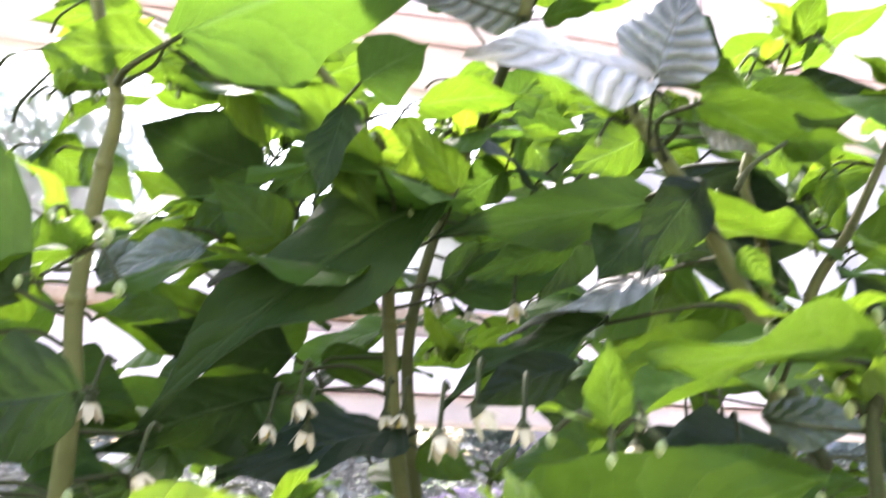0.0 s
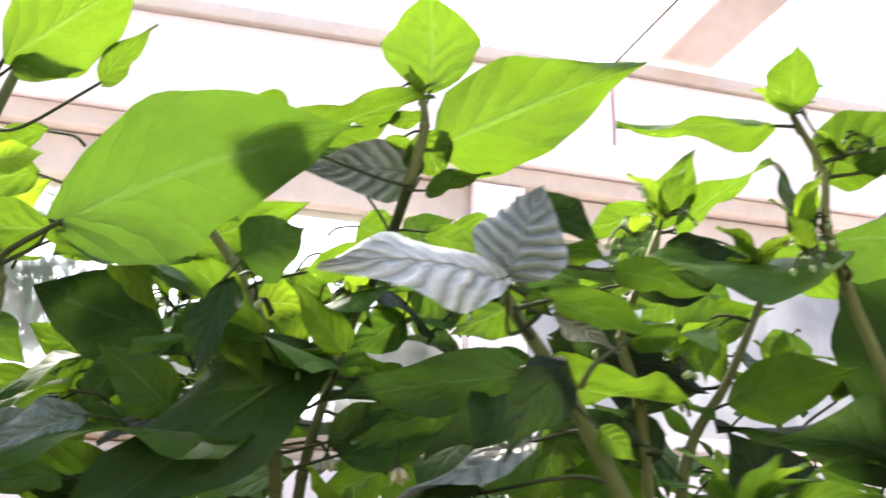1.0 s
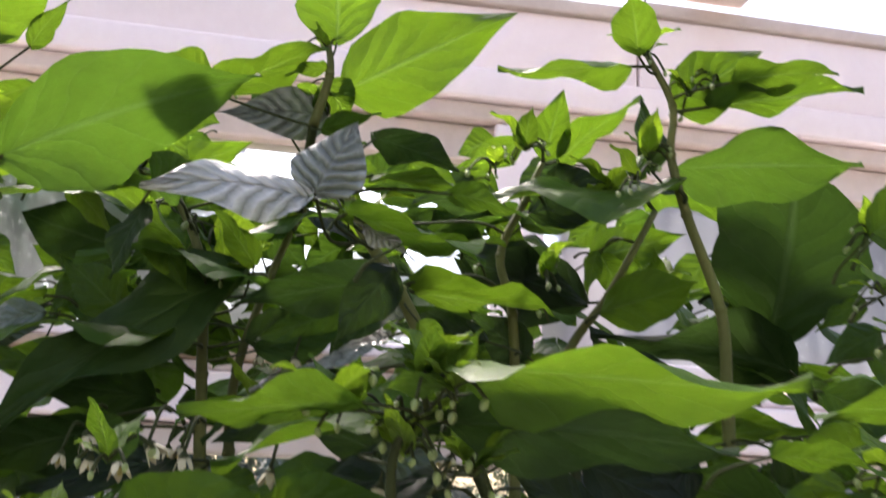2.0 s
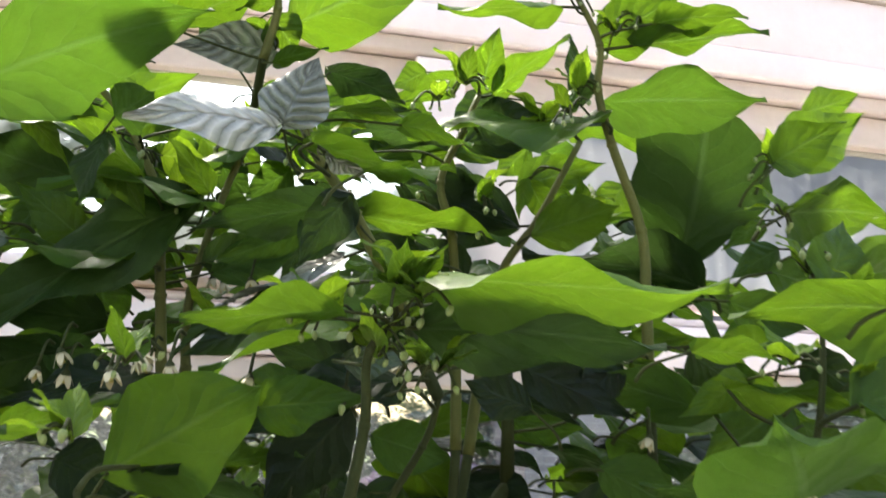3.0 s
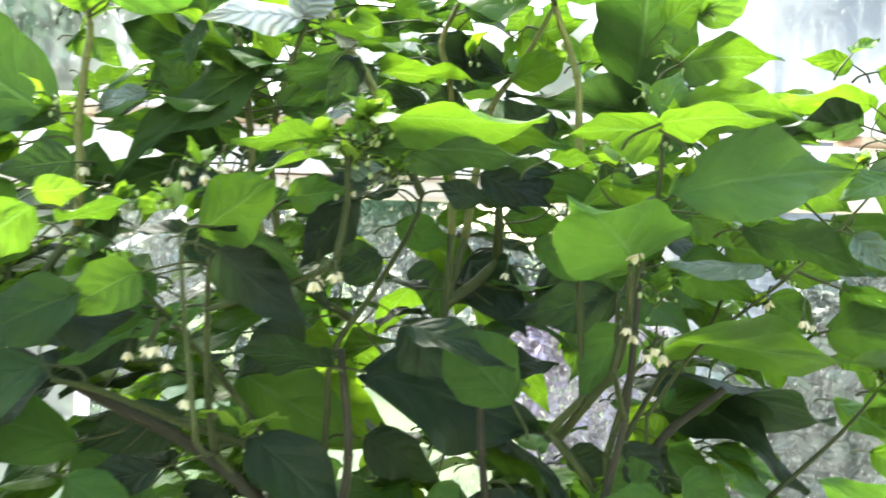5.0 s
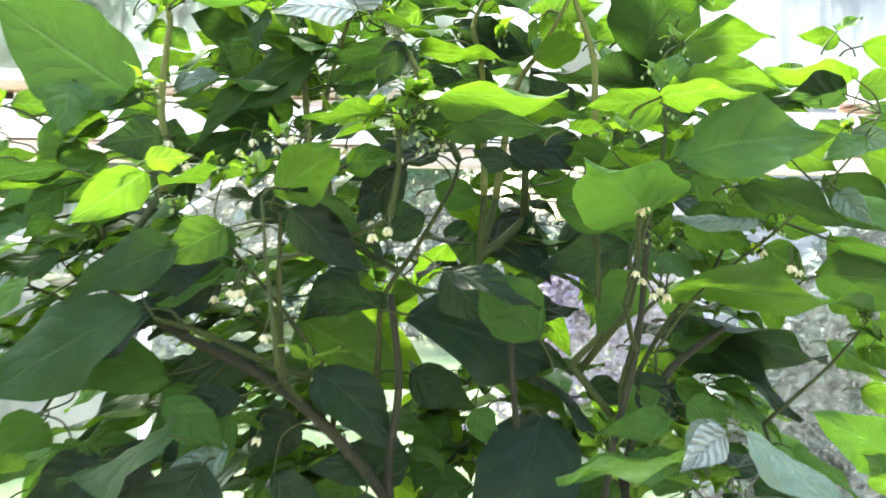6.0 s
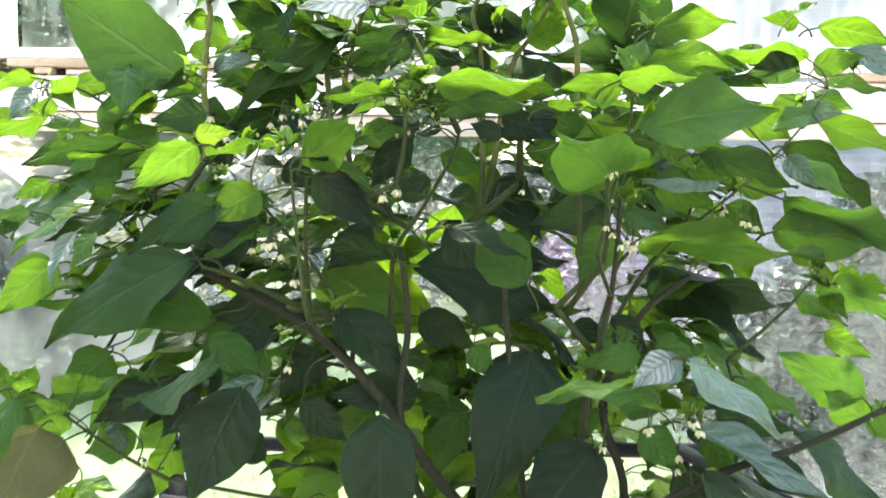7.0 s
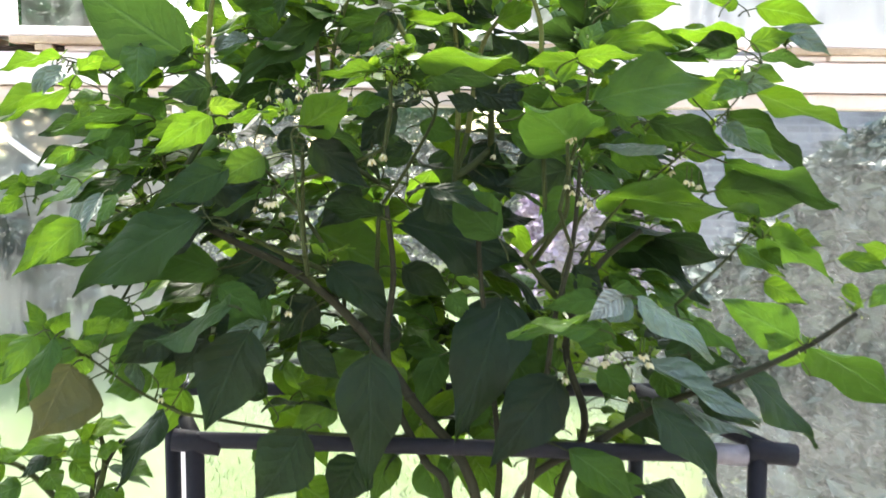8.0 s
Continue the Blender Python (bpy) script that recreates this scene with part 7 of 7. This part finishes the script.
flower(-0.079, -0.020, 1.351, 0.0058, 15, 140)
flower(-0.155, -0.034, 1.251, 0.0066, -18, 201)
flower(-0.161, 0.060, 1.363, 0.0074, 19, 262)
flower(-0.170, 0.060, 1.355, 0.0062, -14, 323)
flower(-0.158, 0.060, 1.354, 0.0070, 23, 24)
flower(-0.131, 0.080, 1.360, 0.0058, -10, 85)
flower(-0.125, 0.080, 1.360, 0.0066, 27, 146)
flower(-0.221, 0.040, 1.360, 0.0074, -6, 207)
flower(-0.204, 0.020, 1.340, 0.0062, 31, 268)
flower(-0.097, 0.200, 1.416, 0.0070, -2, 329)
flower(-0.021, 0.080, 1.361, 0.0058, 35, 30)
flower(-0.013, 0.080, 1.363, 0.0066, 2, 91)
flower(-0.007, 0.080, 1.362, 0.0074, 39, 152)
flower(-0.102, 0.150, 1.411, 0.0062, 6, 213)
flower(-0.120, -0.020, 1.358, 0.0070, 43, 274)
flower(-0.108, -0.020, 1.355, 0.0058, 10, 335)
flower(-0.129, -0.020, 1.352, 0.0066, -23, 36)
flower(-0.041, 0.000, 1.348, 0.0074, 14, 97)
flower(-0.078, 0.200, 1.416, 0.0062, -19, 158)
flower(-0.081, 0.100, 1.404, 0.0070, 18, 219)
flower(0.062, 0.050, 1.296, 0.0058, -15, 280)
flower(-0.050, 0.000, 1.296, 0.0066, 22, 341)
flower(-0.062, 0.000, 1.300, 0.0074, -11, 42)
flower(0.097, 0.020, 1.331, 0.0062, 26, 103)
flower(0.127, -0.055, 1.315, 0.0070, -7, 164)
flower(0.144, -0.030, 1.255, 0.0058, 30, 225)
flower(0.132, -0.030, 1.263, 0.0066, -3, 286)
flower(-0.062, 0.000, 1.291, 0.0074, 34, 347)
flower(-0.050, 0.000, 1.294, 0.0062, 1, 48)
flower(-0.156, -0.030, 1.250, 0.0070, 38, 109)
flower(0.247, -0.000, 1.272, 0.0058, 5, 170)
bud(-0.245, 0.100, 1.485, 0.0014, 12, 0, (-0.239, 0.105, 1.481))
bud(-0.139, 0.100, 1.466, 0.0014, -1, 0, (-0.133, 0.105, 1.462))
bud(-0.249, 0.120, 1.496, 0.0014, -14, 0, (-0.243, 0.125, 1.492))
bud(-0.138, 0.100, 1.467, 0.0014, 23, 0, (-0.132, 0.105, 1.463))
bud(0.003, 0.100, 1.455, 0.0014, 10, 0, (0.009, 0.105, 1.451))
bud(-0.247, 0.050, 1.396, 0.0014, -3, 0, (-0.241, 0.055, 1.392))
bud(-0.217, 0.000, 1.336, 0.0014, -16, 0, (-0.211, 0.005, 1.332))
bud(-0.047, -0.050, 1.341, 0.0014, 21, 0, (-0.041, -0.045, 1.337))
bud(-0.043, -0.057, 1.361, 0.0014, 8, 0, (-0.037, -0.052, 1.357))
bud(-0.138, 0.120, 1.472, 0.0014, -5, 0, (-0.132, 0.125, 1.468))
bud(0.031, 0.080, 1.431, 0.0014, -18, 0, (0.037, 0.085, 1.427))
bud(0.179, -0.030, 1.347, 0.0014, 19, 0, (0.185, -0.025, 1.343))
tip_cluster(-0.077, 0.090, 1.559, 63)
tip_cluster(0.071, 0.045, 1.548, 64)
tip_cluster(0.093, 0.045, 1.530, 65)
tip_cluster(0.019, 0.060, 1.503, 66)
tip_cluster(-0.066, 0.000, 1.463, 67)
tip_cluster(0.074, 0.050, 1.501, 68)
tip_cluster(-0.136, 0.120, 1.545, 69)
tip_cluster(-0.209, 0.120, 1.497, 70)
tip_cluster(0.059, 0.060, 1.487, 71)
tip_cluster(-0.242, 0.030, 1.504, 72)
tip_cluster(-0.256, 0.150, 1.494, 73)
tip_cluster(-0.113, 0.180, 1.471, 74)
tip_cluster(-0.083, 0.140, 1.490, 75)
tip_cluster(-0.176, 0.200, 1.485, 76)
tip_cluster(-0.256, 0.120, 1.479, 77)
tip_cluster(-0.172, 0.200, 1.489, 78)
tip_cluster(0.005, 0.060, 1.494, 79)
tip_cluster(-0.096, 0.140, 1.481, 80)
tip_cluster(-0.053, -0.060, 1.371, 81)
tip_cluster(-0.024, -0.075, 1.377, 82)
tip_cluster(-0.037, -0.060, 1.365, 83)
tip_cluster(-0.209, 0.140, 1.499, 84)
tip_cluster(0.063, 0.030, 1.482, 85)
tip_cluster(0.186, 0.060, 1.473, 86)
tip_cluster(0.107, 0.045, 1.536, 87)
tip_cluster(0.143, -0.070, 1.386, 88)
tip_cluster(0.192, 0.050, 1.474, 89)
tip_cluster(0.166, 0.020, 1.437, 90)
tip_cluster(-0.058, -0.070, 1.373, 91)
tip_cluster(-0.127, -0.100, 1.329, 92)
tip_cluster(0.138, -0.060, 1.381, 93)
tip_cluster(-0.031, -0.070, 1.380, 94)
tip_cluster(0.154, -0.050, 1.352, 95)
tip_cluster(0.227, 0.050, 1.324, 96)
tip_cluster(-0.080, 0.000, 1.307, 97)
tip_cluster(-0.036, -0.060, 1.358, 98)
tip_cluster(-0.114, -0.100, 1.351, 99)
tip_cluster(-0.399, 0.100, 1.393, 100)
tip_cluster(-0.335, 0.120, 1.321, 101)
tip_cluster(-0.338, 0.000, 1.114, 102)
tip_cluster(-0.383, 0.000, 1.120, 103)
tip_cluster(0.269, 0.060, 1.307, 104)
tip_cluster(0.297, 0.100, 1.326, 105)
tip_cluster(0.320, 0.080, 1.380, 106)
tip_cluster(0.375, 0.100, 1.412, 107)
tip_cluster(0.248, 0.050, 1.296, 108)
tip_cluster(0.385, 0.030, 1.101, 109)
tip_cluster(0.431, 0.030, 1.137, 110)
tip_cluster(0.350, 0.100, 1.221, 111)
tip_cluster(0.218, -0.020, 1.145, 112)
tip_cluster(-0.015, -0.060, 1.353, 113)
tip_cluster(-0.179, -0.080, 1.306, 114)
tip_cluster(-0.292, 0.100, 1.277, 115)
tip_cluster(-0.167, -0.060, 1.332, 116)
flower(0.200, -0.040, 1.107, 0.0074, 34, 297)
flower(0.205, -0.040, 1.100, 0.0062, 1, 358)
flower(0.167, -0.030, 1.097, 0.0070, 38, 59)
flower(0.129, -0.020, 1.082, 0.0058, 5, 120)
flower(0.193, -0.020, 1.072, 0.0066, 42, 181)
flower(-0.057, -0.070, 1.292, 0.0074, 9, 242)
flower(-0.045, -0.070, 1.296, 0.0062, -24, 303)
flower(-0.149, -0.060, 1.253, 0.0070, 13, 4)
flower(-0.142, -0.050, 1.242, 0.0058, -20, 65)
flower(-0.130, -0.050, 1.222, 0.0066, 17, 126)
flower(-0.146, -0.060, 1.254, 0.0074, -16, 187)
flower(-0.213, -0.060, 1.262, 0.0062, 21, 248)
flower(-0.049, 0.000, 1.296, 0.0070, -12, 309)
flower(0.140, -0.050, 1.258, 0.0058, 25, 10)
flower(0.260, 0.030, 1.270, 0.0066, -8, 71)
tip_cluster(0.134, -0.050, 1.397, 132)
tip_cluster(-0.031, -0.070, 1.379, 133)
tip_cluster(-0.211, -0.050, 1.385, 134)

# a smaller pepper plant in its own pot beside the frame
pot = new("plant_pot")
pot.location = (-0.36, 0.07, 0)
tagged(pot, "black plastic pot holding the smaller pepper plant", "pot")
part("body", tube_bm([(0, 0, 0.0, 0.085), (0, 0, 0.2, 0.105), (0, 0, 0.36, 0.115)], 24, 1, smooth=False), POT, pot)
part("soil", tube_bm([(0, 0, 0.361, 0.104), (0, 0, 0.368, 0.1)], 24, 1, smooth=False), EARTH, pot)
small = new("pepper_plant")
small.location = (-0.36, 0.07, 0.368)
tagged(small, "small young pepper plant with light green leaves beside the frame", "plant")
OWNER = small
ANCHORS = []
stem(0.0032, (-0.365, 0.060, 0.913), (-0.349, 0.060, 0.963), (-0.331, 0.060, 0.993), root=True)
stem(0.0032, (-0.394, 0.060, 0.920), (-0.437, 0.060, 0.963), (-0.475, 0.060, 0.971))
stem(0.0032, (-0.356, 0.060, 0.939), (-0.349, 0.060, 0.971), (-0.354, 0.060, 1.006))
leaf(-0.456, 0.050, 0.992, -0.484, 0.050, 1.007, 0.10, -0.60, 0.80, 0.018, 'LY', 0.10)
leaf(-0.432, 0.050, 0.979, -0.473, 0.050, 0.972, 0.10, -0.60, 0.80, 0.019, 'LY', 0.10)
leaf(-0.402, 0.050, 0.980, -0.436, 0.050, 0.954, 0.10, -0.60, 0.80, 0.023, 'D', 0.10)
leaf(-0.381, 0.060, 0.976, -0.414, 0.060, 0.981, 0.10, -0.60, 0.80, 0.014, 'Y', 0.10)
leaf(-0.372, 0.060, 1.001, -0.325, 0.060, 0.998, 0.10, -0.60, 0.80, 0.019, 'LY', 0.10)
leaf(-0.379, 0.050, 0.973, -0.357, 0.050, 0.941, 0.10, -0.60, 0.80, 0.025, 'L', 0.10)
leaf(-0.341, 0.050, 0.966, -0.299, 0.050, 0.944, 0.10, -0.60, 0.80, 0.014, 'G', 0.10)
leaf(-0.362, 0.060, 1.040, -0.405, 0.060, 1.034, 0.10, -0.60, 0.80, 0.013, 'L', 0.10)
leaf(-0.327, 0.060, 0.993, -0.332, 0.060, 0.977, 0.10, -0.60, 0.80, 0.017, 'LY', 0.10)
leaf(-0.439, 0.060, 0.946, -0.471, 0.060, 0.926, 0.10, -0.60, 0.80, 0.024, 'L', 0.10)
leaf(-0.335, 0.050, 0.930, -0.320, 0.050, 0.911, 0.10, -0.60, 0.80, 0.018, 'L', 0.10)
leaf(-0.463, 0.070, 0.916, -0.500, 0.070, 0.936, 0.10, -0.60, 0.80, 0.030, 'D', 0.10)
leaf(-0.392, 0.080, 0.925, -0.361, 0.080, 0.899, 0.10, -0.60, 0.80, 0.030, 'D', 0.10)
leaf(-0.361, 0.060, 0.987, -0.381, 0.060, 1.006, 0.10, -0.60, 0.80, 0.013, 'Y', 0.10)
leaf(-0.389, 0.055, 0.993, -0.440, 0.045, 0.981, 0.15, -0.7, 0.7, 0.027, 'LY', 0.08)
leaf(-0.380, 0.055, 0.990, -0.358, 0.045, 0.973, 0.15, -0.7, 0.7, 0.027, 'LY', 0.08)
leaf(-0.358, 0.055, 1.005, -0.322, 0.045, 1.014, 0.15, -0.7, 0.7, 0.023, 'Y', 0.08)
leaf(-0.361, 0.055, 0.998, -0.366, 0.045, 1.016, 0.15, -0.7, 0.7, 0.022, 'LY', 0.08)
leaf(-0.409, 0.055, 0.959, -0.392, 0.045, 0.941, 0.15, -0.7, 0.7, 0.029, 'L', 0.08)
leaf(-0.455, 0.055, 0.955, -0.474, 0.045, 0.968, 0.15, -0.7, 0.7, 0.031, 'LY', 0.08)
leaf(-0.437, 0.055, 0.944, -0.467, 0.045, 0.932, 0.15, -0.7, 0.7, 0.031, 'L', 0.08)
leaf(-0.320, 0.055, 0.967, -0.293, 0.045, 0.957, 0.15, -0.7, 0.7, 0.023, 'DL', 0.08)
leaf(-0.353, 0.055, 0.979, -0.322, 0.045, 0.991, 0.15, -0.7, 0.7, 0.022, 'LY', 0.08)
leaf(-0.393, 0.055, 0.972, -0.411, 0.045, 0.968, 0.15, -0.7, 0.7, 0.022, 'L', 0.08)
leaf(-0.351, 0.055, 0.941, -0.324, 0.045, 0.922, 0.15, -0.7, 0.7, 0.032, 'LY', 0.08)
leaf(-0.382, 0.055, 0.941, -0.397, 0.045, 0.919, 0.15, -0.7, 0.7, 0.031, 'L', 0.08)

# ---------------------------------------------------------------- the inner foliage as one part of each kind


def gather(thing, prefix, keep, name, label):
    """Keep the foremost pieces as parts of their own and join the rest into one."""
    obs = [o for o in bpy.data.objects if o.parent == thing and o.name.split(".")[0] == prefix]

    def depth(o):
        lo, hi = [o.matrix_basis @ Vector(o.bound_box[i]) for i in (0, 6)]
        return (lo.y + hi.y) / 2 - 0.5 * (hi - lo).length
    obs.sort(key=depth)
    rest = obs[keep:]
    if not rest:
        return
    mats, vs, fs, uvs, slots = [], [], [], [], []
    for o in rest:
        me = o.data
        base = len(vs)
        mat = me.materials[0]
        if mat not in mats:
            mats.append(mat)
        slot = mats.index(mat)
        vs += [o.matrix_basis @ v.co for v in me.vertices]
        lay = me.uv_layers[0].data if me.uv_layers else None
        for p in me.polygons:
            fs.append([base + i for i in p.vertices])
            slots.append(slot)
            uvs += [tuple(lay[i].uv) if lay else (0.0, 0.0) for i in p.loop_indices]
    joined = bpy.data.meshes.new(name)
    joined.from_pydata(vs, [], fs)
    for mat in mats:
        joined.materials.append(mat)
    joined.polygons.foreach_set("material_index", slots)
    joined.polygons.foreach_set("use_smooth", [True] * len(fs))
    layer = joined.uv_layers.new(name="UVMap")
    layer.data.foreach_set("uv", [c for uv in uvs for c in uv])
    ob = new(name, joined)
    ob.parent = thing
    tagged(ob, label, kind="stuff")
    for o in rest:
        bpy.data.objects.remove(o)


gather(pepper, "leaf", 400, "inner_foliage", "crowded green leaves inside the pepper bush")
gather(pepper, "petiole", 300, "stalk_tangle", "thin green leaf stalks inside the pepper bush")
